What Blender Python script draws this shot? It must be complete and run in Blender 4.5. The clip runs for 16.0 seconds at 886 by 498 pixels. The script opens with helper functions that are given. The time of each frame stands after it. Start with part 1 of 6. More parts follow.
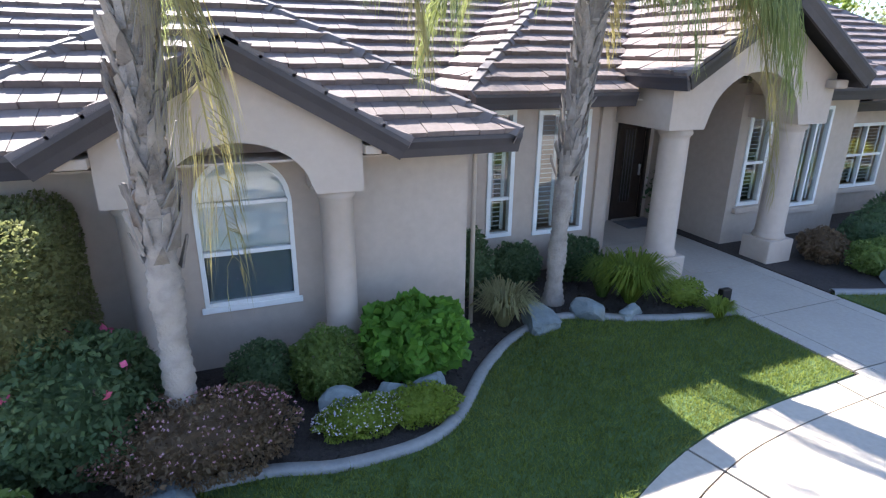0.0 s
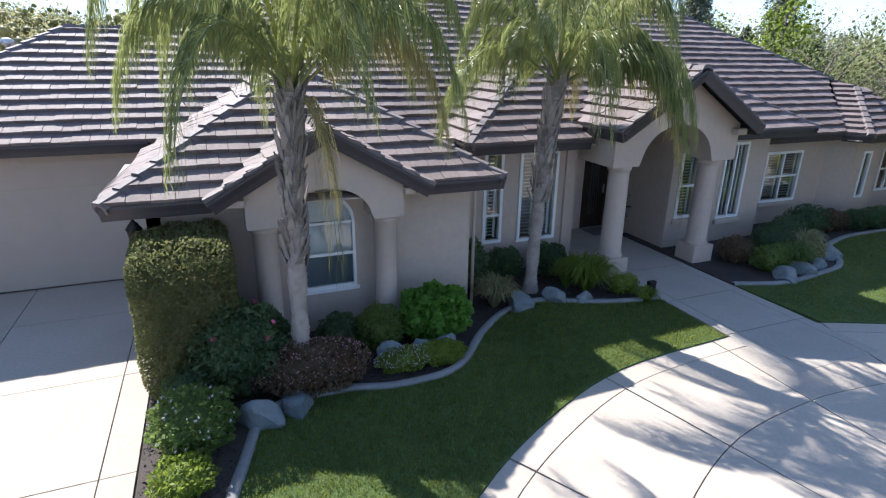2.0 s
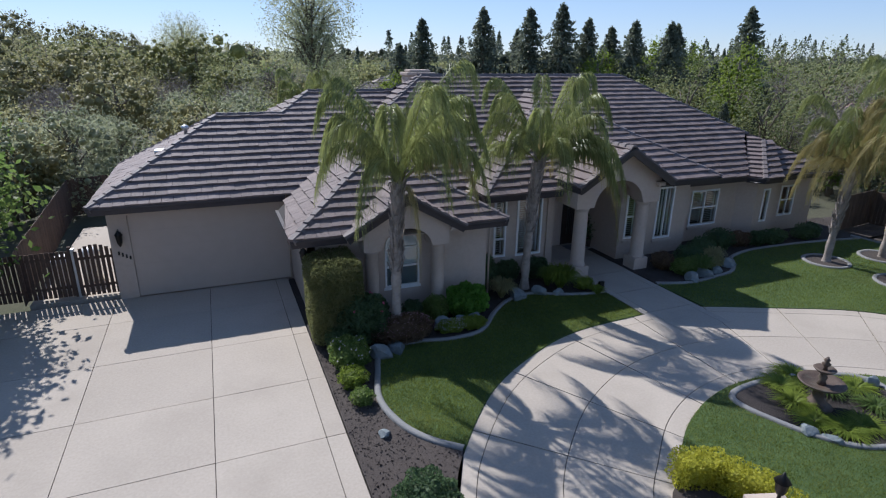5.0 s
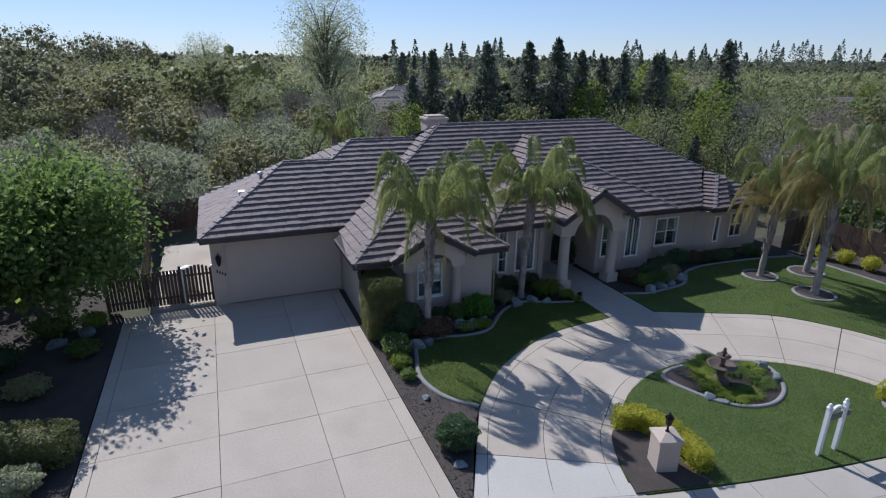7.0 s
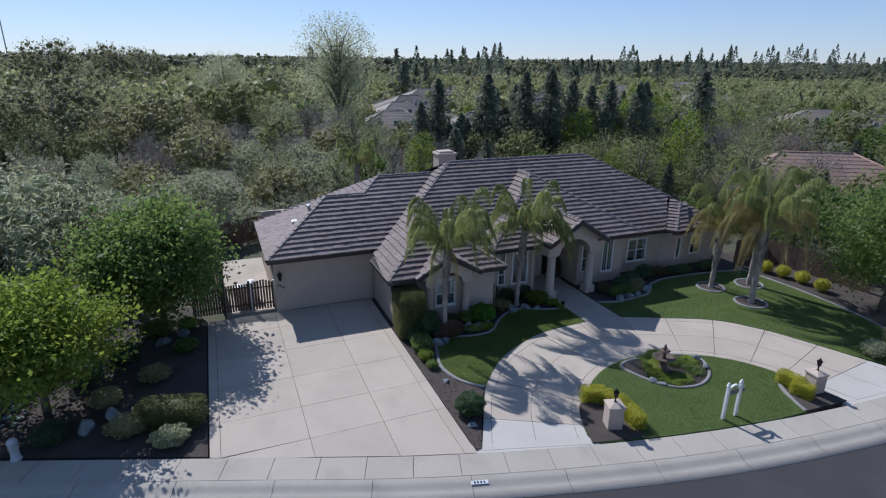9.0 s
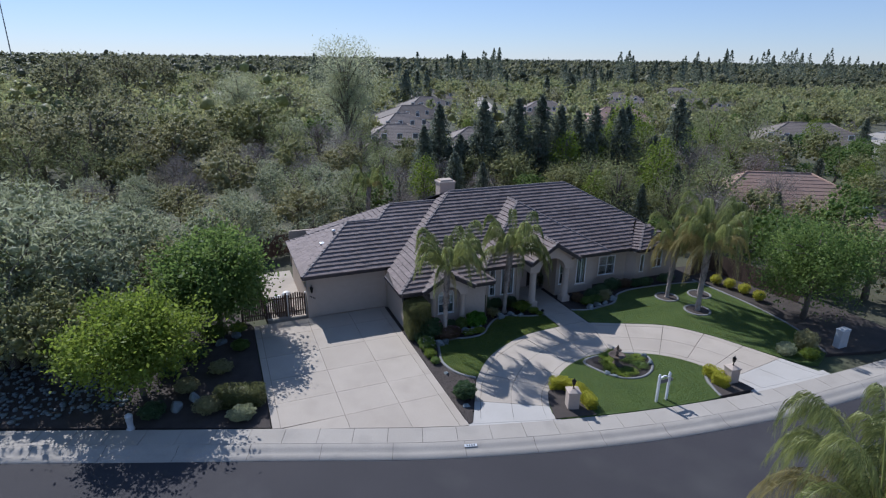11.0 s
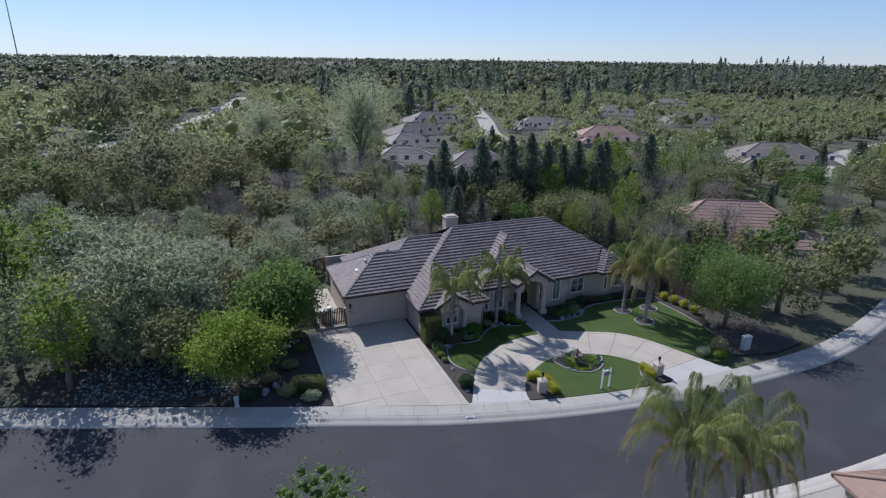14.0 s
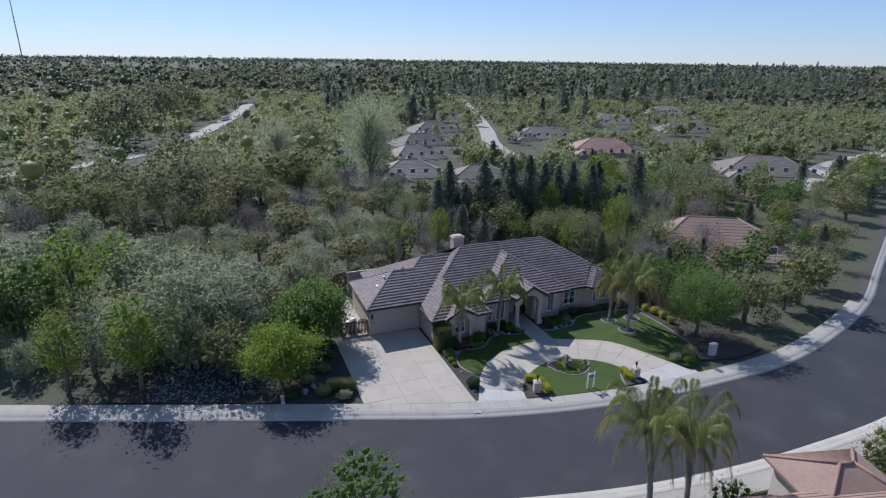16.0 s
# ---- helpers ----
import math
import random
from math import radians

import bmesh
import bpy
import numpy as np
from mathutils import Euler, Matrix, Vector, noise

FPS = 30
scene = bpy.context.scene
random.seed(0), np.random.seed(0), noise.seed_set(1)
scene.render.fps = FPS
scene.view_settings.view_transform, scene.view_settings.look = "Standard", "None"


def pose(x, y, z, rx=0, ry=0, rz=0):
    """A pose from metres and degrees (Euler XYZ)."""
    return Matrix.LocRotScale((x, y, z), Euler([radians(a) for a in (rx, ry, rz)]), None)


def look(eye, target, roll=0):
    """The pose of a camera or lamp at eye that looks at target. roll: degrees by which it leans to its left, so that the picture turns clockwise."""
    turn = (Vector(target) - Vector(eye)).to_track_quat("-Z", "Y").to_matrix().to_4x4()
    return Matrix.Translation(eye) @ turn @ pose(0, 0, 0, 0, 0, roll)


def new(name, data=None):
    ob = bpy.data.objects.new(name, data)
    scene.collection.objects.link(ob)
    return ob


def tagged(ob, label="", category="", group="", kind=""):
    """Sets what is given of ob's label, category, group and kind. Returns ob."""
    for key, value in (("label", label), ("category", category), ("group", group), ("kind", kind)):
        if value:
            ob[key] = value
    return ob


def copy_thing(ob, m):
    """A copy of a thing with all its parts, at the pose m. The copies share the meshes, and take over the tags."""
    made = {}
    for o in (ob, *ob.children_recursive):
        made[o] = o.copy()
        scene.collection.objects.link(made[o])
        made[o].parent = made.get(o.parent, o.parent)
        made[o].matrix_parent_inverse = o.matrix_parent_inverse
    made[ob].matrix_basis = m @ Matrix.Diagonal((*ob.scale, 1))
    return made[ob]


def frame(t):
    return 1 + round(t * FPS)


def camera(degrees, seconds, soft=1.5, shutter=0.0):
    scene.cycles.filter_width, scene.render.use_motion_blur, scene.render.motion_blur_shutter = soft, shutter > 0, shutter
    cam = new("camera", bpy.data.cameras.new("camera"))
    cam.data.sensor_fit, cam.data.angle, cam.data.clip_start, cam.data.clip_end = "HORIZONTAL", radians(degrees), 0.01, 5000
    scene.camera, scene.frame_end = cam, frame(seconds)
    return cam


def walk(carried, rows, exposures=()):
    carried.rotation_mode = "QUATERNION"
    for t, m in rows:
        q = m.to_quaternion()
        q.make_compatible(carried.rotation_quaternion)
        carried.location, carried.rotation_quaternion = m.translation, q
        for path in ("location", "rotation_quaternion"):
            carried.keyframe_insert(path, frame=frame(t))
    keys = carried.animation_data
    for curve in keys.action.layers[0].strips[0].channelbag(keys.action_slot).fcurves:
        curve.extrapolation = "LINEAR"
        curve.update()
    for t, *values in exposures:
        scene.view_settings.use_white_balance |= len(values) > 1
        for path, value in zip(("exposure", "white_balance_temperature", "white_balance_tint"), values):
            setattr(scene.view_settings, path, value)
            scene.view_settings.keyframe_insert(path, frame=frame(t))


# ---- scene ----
cam = camera(76.9, 16.0, 1.2)
# seconds, x, y, z, yaw, pitch, lean
WALK = [
    (0, -0.264, -0.193, 3.537, -21.80, -19.13, 0.53),
    (1, -0.907, -1.503, 4.044, -22.07, -19.04, 0.54),
    (1.5, -1.255, -2.250, 4.377, -22.05, -19.10, 0.55),
    (2, -1.652, -2.963, 4.723, -22.23, -19.32, 0.73),
    (2.5, -2.083, -3.742, 5.058, -22.29, -19.25, 0.75),
    (3, -2.480, -4.646, 5.449, -22.04, -19.27, 0.69),
    (3.5, -2.948, -5.567, 5.887, -21.95, -19.35, 0.81),
    (4, -3.559, -6.406, 6.214, -22.37, -19.05, 0.71),
    (6.5, -6.600, -11.620, 9.000, -22.21, -18.80, 0.60),
    (7, -7.280, -12.761, 9.647, -22.19, -18.78, 0.67),
    (7.5, -7.963, -13.932, 10.340, -22.22, -18.79, 0.68),
    (8, -8.649, -15.142, 11.044, -22.24, -18.79, 0.75),
    (8.5, -9.334, -16.381, 11.784, -22.24, -18.81, 0.78),
    (9, -10.005, -17.647, 12.556, -22.27, -18.81, 0.73),
    (11.4, -12.802, -24.162, 16.443, -22.27, -18.90, 0.81),
    (12.5, -14.400, -27.400, 18.250, -22.25, -18.90, 0.78),
    (13.5, -15.850, -30.600, 20.450, -22.25, -18.90, 0.78),
    (14.5, -17.400, -33.500, 22.600, -22.25, -18.90, 0.78),
    (15.5, -19.000, -36.200, 24.600, -22.25, -18.90, 0.78),
    (16, -19.850, -37.600, 25.650, -22.25, -18.90, 0.78),
]


def aimed(x, y, z, yaw, pitch, lean):
    a, b = radians(yaw), radians(pitch)
    ahead = Vector((-math.sin(a) * math.cos(b), math.cos(a) * math.cos(b), math.sin(b)))
    return look((x, y, z), Vector((x, y, z)) + ahead, lean)


walk(cam, [(r[0], aimed(*r[1:])) for r in WALK], [(0.0, 2.42, 6200, 12), (1.0, 2.09, 6200, 12), (2.0, 1.48, 6050, 12), (3.0, 1.03, 5900, 13), (4.0, 0.65, 5840, 12), (7.0, 0.24, 5680, 12.5), (9.0, 0.22, 5640, 12.5), (11.5, 0.22, 5580, 12.5), (16.0, 0.25, 5560, 12.5)])

# ---- light ----
SUN_AZ, SUN_EL = -16.0, 43.0
world = bpy.data.worlds.new("sky")
scene.world = world
world.use_nodes = True
wn = world.node_tree.nodes
sky = wn.new("ShaderNodeTexSky")
sky.sky_type, sky.sun_disc = "NISHITA", False
sky.sun_elevation, sky.sun_rotation = radians(SUN_EL), radians(SUN_AZ)
sky.air_density, sky.dust_density, sky.ozone_density = 1.0, 0.0, 2.5
sky.altitude = 1000
soften = wn.new("ShaderNodeGamma")
soften.inputs["Gamma"].default_value = 0.65
world.node_tree.links.new(sky.outputs[0], soften.inputs[0])
tint = wn.new("ShaderNodeMix")
tint.data_type, tint.blend_type = "RGBA", "MULTIPLY"
tint.inputs["Factor"].default_value = 1.0
tint.inputs["B"].default_value = (0.9, 0.975, 1.14, 1)
world.node_tree.links.new(soften.outputs[0], tint.inputs["A"])
world.node_tree.links.new(tint.outputs["Result"], wn["Background"].inputs[0])
wn["Background"].inputs[1].default_value = 0.15
sun = new("sun", bpy.data.lights.new("sun", "SUN"))
sun.data.energy, sun.data.angle, sun.data.color = 4.2, radians(0.53), (1.0, 0.94, 0.85)
to_sun = Vector((math.sin(radians(SUN_AZ)) * math.cos(radians(SUN_EL)), math.cos(radians(SUN_AZ)) * math.cos(radians(SUN_EL)), math.sin(radians(SUN_EL))))
sun.matrix_world = look((0, 0, 60), Vector((0, 0, 60)) - to_sun)

# ---- materials ----


def stuff_mat(name, dark, light, rough=0.8, fine=12.0, coarse=0.7, bump=0.3, bump_scale=40.0, metal=0.0, spec=0.5, per_piece=0.0, per_island=0.0, stain=None, leaf=0.0):
    """A surface whose colour drifts between two tones at two scales, with fine relief."""
    m = bpy.data.materials.new(name)
    m.use_nodes = True
    n, l = m.node_tree.nodes, m.node_tree.links
    b = n["Principled BSDF"]
    b.inputs["Roughness"].default_value, b.inputs["Metallic"].default_value, b.inputs["Specular IOR Level"].default_value = rough, metal, spec
    geo = n.new("ShaderNodeNewGeometry")

    def grain(scale, detail=4.0):
        t = n.new("ShaderNodeTexNoise")
        t.inputs["Scale"].default_value, t.inputs["Detail"].default_value = scale, detail
        l.new(geo.outputs["Position"], t.inputs["Vector"])
        return t.outputs["Fac"]

    def maths(op, a, c):
        t = n.new("ShaderNodeMath")
        t.operation = op
        for i, v in enumerate((a, c)):
            if isinstance(v, (int, float)):
                t.inputs[i].default_value = v
            else:
                l.new(v, t.inputs[i])
        return t.outputs[0]

    fac = maths("ADD", maths("MULTIPLY", grain(fine), 0.5), maths("MULTIPLY", grain(coarse), 0.5))
    fac = maths("ADD", maths("MULTIPLY", maths("SUBTRACT", fac, 0.5), 2.2), 0.5)
    if per_piece:
        info = n.new("ShaderNodeObjectInfo")
        fac = maths("ADD", fac, maths("MULTIPLY", maths("SUBTRACT", info.outputs["Random"], 0.5), per_piece))
    if per_island:
        fac = maths("ADD", fac, maths("MULTIPLY", maths("SUBTRACT", geo.outputs["Random Per Island"], 0.5), per_island))
    mix = n.new("ShaderNodeMix")
    mix.data_type, mix.clamp_factor = "RGBA", True
    mix.inputs["A"].default_value, mix.inputs["B"].default_value = (*dark, 1), (*light, 1)
    l.new(fac, mix.inputs["Factor"])
    out = mix.outputs["Result"]
    if stain:
        colour, scale, amount = stain
        ramp = n.new("ShaderNodeValToRGB")
        ramp.color_ramp.elements[0].position, ramp.color_ramp.elements[1].position = 0.52, 0.75
        l.new(grain(scale, 6.0), ramp.inputs[0])
        mx = n.new("ShaderNodeMix")
        mx.data_type = "RGBA"
        mx.inputs["B"].default_value = (*colour, 1)
        l.new(maths("MULTIPLY", ramp.outputs["Color"], amount), mx.inputs["Factor"])
        l.new(out, mx.inputs["A"])
        out = mx.outputs["Result"]
    l.new(out, b.inputs["Base Color"])
    if bump:
        bp = n.new("ShaderNodeBump")
        bp.inputs["Strength"].default_value, bp.inputs["Distance"].default_value = bump, 0.02
        l.new(grain(bump_scale, 5.0), bp.inputs["Height"])
        l.new(bp.outputs[0], b.inputs["Normal"])
    if leaf:
        tr = n.new("ShaderNodeBsdfTranslucent")
        l.new(out, tr.inputs["Color"])
        ms = n.new("ShaderNodeMixShader")
        ms.inputs[0].default_value = leaf
        l.new(b.outputs[0], ms.inputs[1])
        l.new(tr.outputs[0], ms.inputs[2])
        l.new(ms.outputs[0], n["Material Output"].inputs["Surface"])
    return m


def leaf_mat(name, dark, light, leaf=0.55, rough=0.55):
    return stuff_mat(name, dark, light, rough, 3.0, 0.5, 0, per_island=0.6, leaf=leaf, spec=0.3)


STUCCO = stuff_mat("stucco", (0.42, 0.345, 0.285), (0.50, 0.415, 0.345), 0.9, 9, 0.5, 0.35, 160, spec=0.25)
STUCCO_TRIM = stuff_mat("stucco_trim", (0.44, 0.36, 0.30), (0.51, 0.425, 0.355), 0.9, 9, 0.8, 0.25, 160, spec=0.25)
DOOR_PAINT = stuff_mat("garage_door_paint", (0.42, 0.345, 0.285), (0.47, 0.39, 0.325), 0.6, 3, 0.5, 0.05, 60)
TILE = stuff_mat("roof_tile", (0.145, 0.114, 0.107), (0.25, 0.2, 0.188), 0.72, 14, 0.6, 0.4, 90, spec=0.28, per_piece=0.5, per_island=0.5, stain=((0.10, 0.085, 0.08), 1.6, 0.4))
CAP = stuff_mat("ridge_tile", (0.11, 0.09, 0.088), (0.19, 0.16, 0.155), 0.7, 14, 0.8, 0.4, 90, per_piece=0.5, per_island=0.5)
DECK = stuff_mat("roof_underlay", (0.02, 0.018, 0.018), (0.035, 0.03, 0.03), 0.9, 10, 1, 0)
FASCIA = stuff_mat("fascia_paint", (0.035, 0.030, 0.034), (0.055, 0.047, 0.052), 0.5, 6, 0.8, 0.1, 50)
WHITE = stuff_mat("white_vinyl", (0.70, 0.70, 0.68), (0.80, 0.80, 0.78), 0.4, 6, 1, 0.02, 30)
SLAT = stuff_mat("shutter_white", (0.5, 0.51, 0.5), (0.6, 0.61, 0.6), 0.5, 6, 1, 0)
CONCRETE = stuff_mat("concrete", (0.37, 0.32, 0.265), (0.485, 0.423, 0.352), 0.85, 18, 0.45, 0.25, 120, spec=0.3, per_piece=0.35, stain=((0.32, 0.275, 0.225), 0.5, 0.5))
CONCRETE_WHITE = stuff_mat("pale_concrete", (0.42, 0.392, 0.355), (0.52, 0.49, 0.445), 0.85, 18, 0.6, 0.25, 120, spec=0.3, per_piece=0.3, stain=((0.42, 0.38, 0.34), 0.7, 0.4))
WALKWAY = stuff_mat("sidewalk_concrete", (0.34, 0.305, 0.262), (0.43, 0.39, 0.34), 0.88, 18, 0.5, 0.3, 120, spec=0.3, per_piece=0.3, stain=((0.27, 0.25, 0.22), 0.8, 0.5))
JOINT = stuff_mat("joint_dirt", (0.06, 0.05, 0.045), (0.10, 0.085, 0.075), 0.95, 20, 2, 0)
CURBING = stuff_mat("curbing", (0.17, 0.168, 0.164), (0.27, 0.265, 0.256), 0.85, 20, 1.0, 0.3, 120, per_piece=0.3)
ASPHALT = stuff_mat("asphalt", (0.034, 0.032, 0.036), (0.052, 0.048, 0.053), 0.85, 60, 0.3, 0.5, 200, spec=0.4, stain=((0.085, 0.083, 0.08), 0.25, 0.5))
MULCH = stuff_mat("bark_mulch", (0.028, 0.022, 0.020), (0.075, 0.060, 0.052), 0.95, 30, 1.5, 1.0, 60, per_island=0.9)
SOIL = stuff_mat("weedy_soil", (0.045, 0.047, 0.026), (0.10, 0.095, 0.058), 0.95, 4, 0.12, 0.6, 25, stain=((0.07, 0.10, 0.035), 0.08, 0.8))
TURF = stuff_mat("turf", (0.045, 0.085, 0.02), (0.09, 0.14, 0.035), 0.9, 30, 0.7, 0.8, 150)
BLADE = stuff_mat("grass_blade", (0.095, 0.135, 0.022), (0.27, 0.315, 0.07), 0.6, 6, 0.8, 0, per_island=0.6, leaf=0.65, stain=((0.27, 0.25, 0.095), 0.55, 0.5))
ROCK = stuff_mat("boulder_stone", (0.10, 0.125, 0.132), (0.25, 0.28, 0.285), 0.85, 7, 2.0, 0.7, 30, per_piece=0.5, stain=((0.30, 0.26, 0.18), 2.5, 0.4))
BARK = stuff_mat("bark", (0.10, 0.08, 0.06), (0.23, 0.19, 0.15), 0.95, 12, 1.5, 0.8, 30)
PALM_BARK = stuff_mat("palm_bark", (0.13, 0.108, 0.093), (0.37, 0.32, 0.28), 0.95, 8, 3.0, 0.9, 40, per_island=0.7)
DRY_HUSK = stuff_mat("dry_palm_husk", (0.26, 0.19, 0.12), (0.47, 0.37, 0.26), 0.9, 14, 3.0, 0.5, 50, per_island=0.9)
IRON = stuff_mat("dark_iron", (0.012, 0.012, 0.013), (0.025, 0.024, 0.024), 0.45, 10, 2, 0.1, 60, metal=0.6)
BRONZE = stuff_mat("fountain_bronze", (0.055, 0.038, 0.03), (0.13, 0.09, 0.065), 0.6, 14, 3, 0.4, 60, stain=((0.16, 0.17, 0.13), 5, 0.4))
WOOD_FENCE = stuff_mat("fence_wood", (0.06, 0.038, 0.03), (0.13, 0.085, 0.06), 0.85, 10, 1.2, 0.4, 60, per_piece=0.6, per_island=0.6)
FRONT_DOOR = stuff_mat("front_door_wood", (0.018, 0.012, 0.010), (0.04, 0.025, 0.018), 0.35, 12, 2, 0.1, 60)
SIGN_WHITE = stuff_mat("sign_white", (0.75, 0.75, 0.74), (0.83, 0.83, 0.82), 0.45, 8, 2, 0.02, 50)
SIGN_DARK = stuff_mat("sign_panel", (0.10, 0.10, 0.11), (0.16, 0.16, 0.17), 0.5, 8, 2, 0)
SCREEN = stuff_mat("insect_screen_mesh", (0.07, 0.095, 0.11), (0.10, 0.13, 0.15), 0.6, 30, 2, 0)
PANEL_GREY = stuff_mat("utility_paint", (0.40, 0.41, 0.42), (0.52, 0.53, 0.54), 0.6, 8, 2, 0.05, 40)
METAL = stuff_mat("vent_metal", (0.55, 0.55, 0.55), (0.68, 0.68, 0.68), 0.45, 10, 2, 0.05, 40, metal=0.7)
SOLAR = stuff_mat("solar_cell", (0.02, 0.03, 0.07), (0.035, 0.05, 0.11), 0.2, 10, 2, 0, per_piece=0.3)
CREAM = stuff_mat("cream_stucco", (0.45, 0.39, 0.32), (0.56, 0.50, 0.42), 0.9, 6, 0.5, 0.2, 60)
FAR_TILE = stuff_mat("distant_roof_tile", (0.15, 0.125, 0.105), (0.26, 0.215, 0.185), 0.8, 5, 0.4, 0.4, 20, per_piece=1.0)
FAR_TILE_RED = stuff_mat("clay_roof_tile", (0.24, 0.15, 0.115), (0.36, 0.245, 0.19), 0.8, 5, 0.4, 0.4, 20, per_island=0.6)
CAR_WHITE = stuff_mat("car_paint", (0.6, 0.6, 0.6), (0.7, 0.7, 0.7), 0.3, 4, 1, 0)
FLOWER_PINK = leaf_mat("pink_flower", (0.50, 0.07, 0.16), (0.70, 0.16, 0.28), 0.3)
FLOWER_BLUSH = leaf_mat("blush_flower", (0.42, 0.20, 0.24), (0.60, 0.38, 0.42), 0.3)
FLOWER_WHITE = leaf_mat("pale_flower", (0.55, 0.50, 0.55), (0.75, 0.70, 0.72), 0.3)
FLOWER_RED = leaf_mat("red_flower", (0.45, 0.03, 0.02), (0.6, 0.06, 0.04), 0.3)
GLASS = bpy.data.materials.new("window_glass")
GLASS.use_nodes = True
gb = GLASS.node_tree.nodes["Principled BSDF"]
gb.inputs["Base Color"].default_value = (0.92, 0.96, 0.95, 1)
gb.inputs["Roughness"].default_value, gb.inputs["Transmission Weight"].default_value, gb.inputs["IOR"].default_value = 0.02, 1.0, 1.6
LEAF_HEDGE = leaf_mat("hedge_leaf", (0.095, 0.115, 0.042), (0.26, 0.26, 0.11))
LEAF_DEEP = leaf_mat("deep_green_leaf", (0.05, 0.095, 0.045), (0.155, 0.225, 0.105))
LEAF_BRIGHT = leaf_mat("bright_green_leaf", (0.08, 0.19, 0.03), (0.19, 0.38, 0.06))
LEAF_MID = leaf_mat("mid_green_leaf", (0.08, 0.145, 0.033), (0.25, 0.325, 0.095), 0.6)
LEAF_PURPLE = leaf_mat("bronze_leaf", (0.11, 0.075, 0.05), (0.27, 0.19, 0.115))
LEAF_YELLOW = leaf_mat("golden_leaf", (0.33, 0.33, 0.03), (0.57, 0.55, 0.075))
LEAF_LIME = leaf_mat("lime_leaf", (0.13, 0.19, 0.025), (0.33, 0.40, 0.07))
LEAF_GREY = leaf_mat("grey_green_leaf", (0.27, 0.295, 0.175), (0.50, 0.52, 0.335))
LEAF_OLIVE = leaf_mat("olive_leaf", (0.22, 0.215, 0.10), (0.45, 0.42, 0.22))
LEAF_OAK = leaf_mat("oak_leaf", (0.19, 0.20, 0.085), (0.41, 0.405, 0.18))
LEAF_PINE = leaf_mat("conifer_needles", (0.095, 0.115, 0.08), (0.24, 0.265, 0.185), 0.45)
LEAF_OAK_DARK = leaf_mat("dark_oak_leaf", (0.15, 0.15, 0.08), (0.35, 0.34, 0.185))
LEAF_COTTON = leaf_mat("cottonwood_leaf", (0.28, 0.30, 0.17), (0.52, 0.54, 0.34), 0.6)
LEAF_FAR = leaf_mat("distant_leaf", (0.085, 0.095, 0.055), (0.20, 0.205, 0.12))
LEAF_TWIG = leaf_mat("bare_twig", (0.21, 0.18, 0.16), (0.36, 0.31, 0.27), 0.1, 0.9)
LEAF_SPRING = leaf_mat("spring_leaf", (0.18, 0.21, 0.085), (0.38, 0.40, 0.19))
FROND = stuff_mat("palm_frond", (0.12, 0.155, 0.045), (0.43, 0.455, 0.17), 0.38, 3.0, 0.5, 0, per_island=0.7, leaf=0.5, spec=0.6)
FROND_OLD = leaf_mat("old_palm_frond", (0.24, 0.21, 0.08), (0.48, 0.41, 0.18), 0.4, 0.5)

# ---- mesh helpers ----


def mesh_from(name, verts, faces, material, smooth=False):
    """A mesh from arrays: faces all of one size."""
    me = bpy.data.meshes.new(name)
    verts, faces = np.asarray(verts, np.float32), np.asarray(faces, np.int32)
    k = faces.shape[1]
    me.vertices.add(len(verts))
    me.vertices.foreach_set("co", verts.ravel())
    me.loops.add(faces.size)
    me.loops.foreach_set("vertex_index", faces.ravel())
    me.polygons.add(len(faces))
    me.polygons.foreach_set("loop_start", np.arange(0, faces.size, k, dtype=np.int32))
    me.polygons.foreach_set("loop_total", np.full(len(faces), k, np.int32))
    if smooth:
        me.polygons.foreach_set("use_smooth", np.ones(len(faces), bool))
    me.update(calc_edges=True)
    me.materials.append(material)
    return me


def part(name, bm, material=None, parent=None, label=""):
    """Links a bmesh (or mesh) as one object, under a thing or part if one is given."""
    if isinstance(bm, bmesh.types.BMesh):
        me = bpy.data.meshes.new(name)
        bmesh.ops.recalc_face_normals(bm, faces=bm.faces)
        bm.to_mesh(me)
        bm.free()
        me.materials.append(material)
    else:
        me = bm
    ob = new(name, me)
    if parent is not None:
        ob.parent = parent
    if label:
        ob["label"] = label
    return ob


def empty(name, x=0.0, y=0.0, z=0.0):
    ob = new(name)
    ob.matrix_world = pose(x, y, z)
    return ob


def box(bm, x0, x1, y0, y1, z0, z1, bevel=0.0, m=None):
    vs = bmesh.ops.create_cube(bm, size=1.0)["verts"]
    for v in vs:
        v.co = Vector((x0 + (v.co.x + 0.5) * (x1 - x0), y0 + (v.co.y + 0.5) * (y1 - y0), z0 + (v.co.z + 0.5) * (z1 - z0)))
    if bevel:
        es = list({e for v in vs for e in v.link_edges})
        r = bmesh.ops.bevel(bm, geom=es, offset=bevel, segments=2, affect="EDGES", profile=0.6)
        vs = list({v for f in r["faces"] for v in f.verts} | {v for v in vs if v.is_valid})
    if m is not None:
        for v in vs:
            v.co = m @ v.co
    return bm


def boxed(*a, **k):
    return box(bmesh.new(), *a, **k)


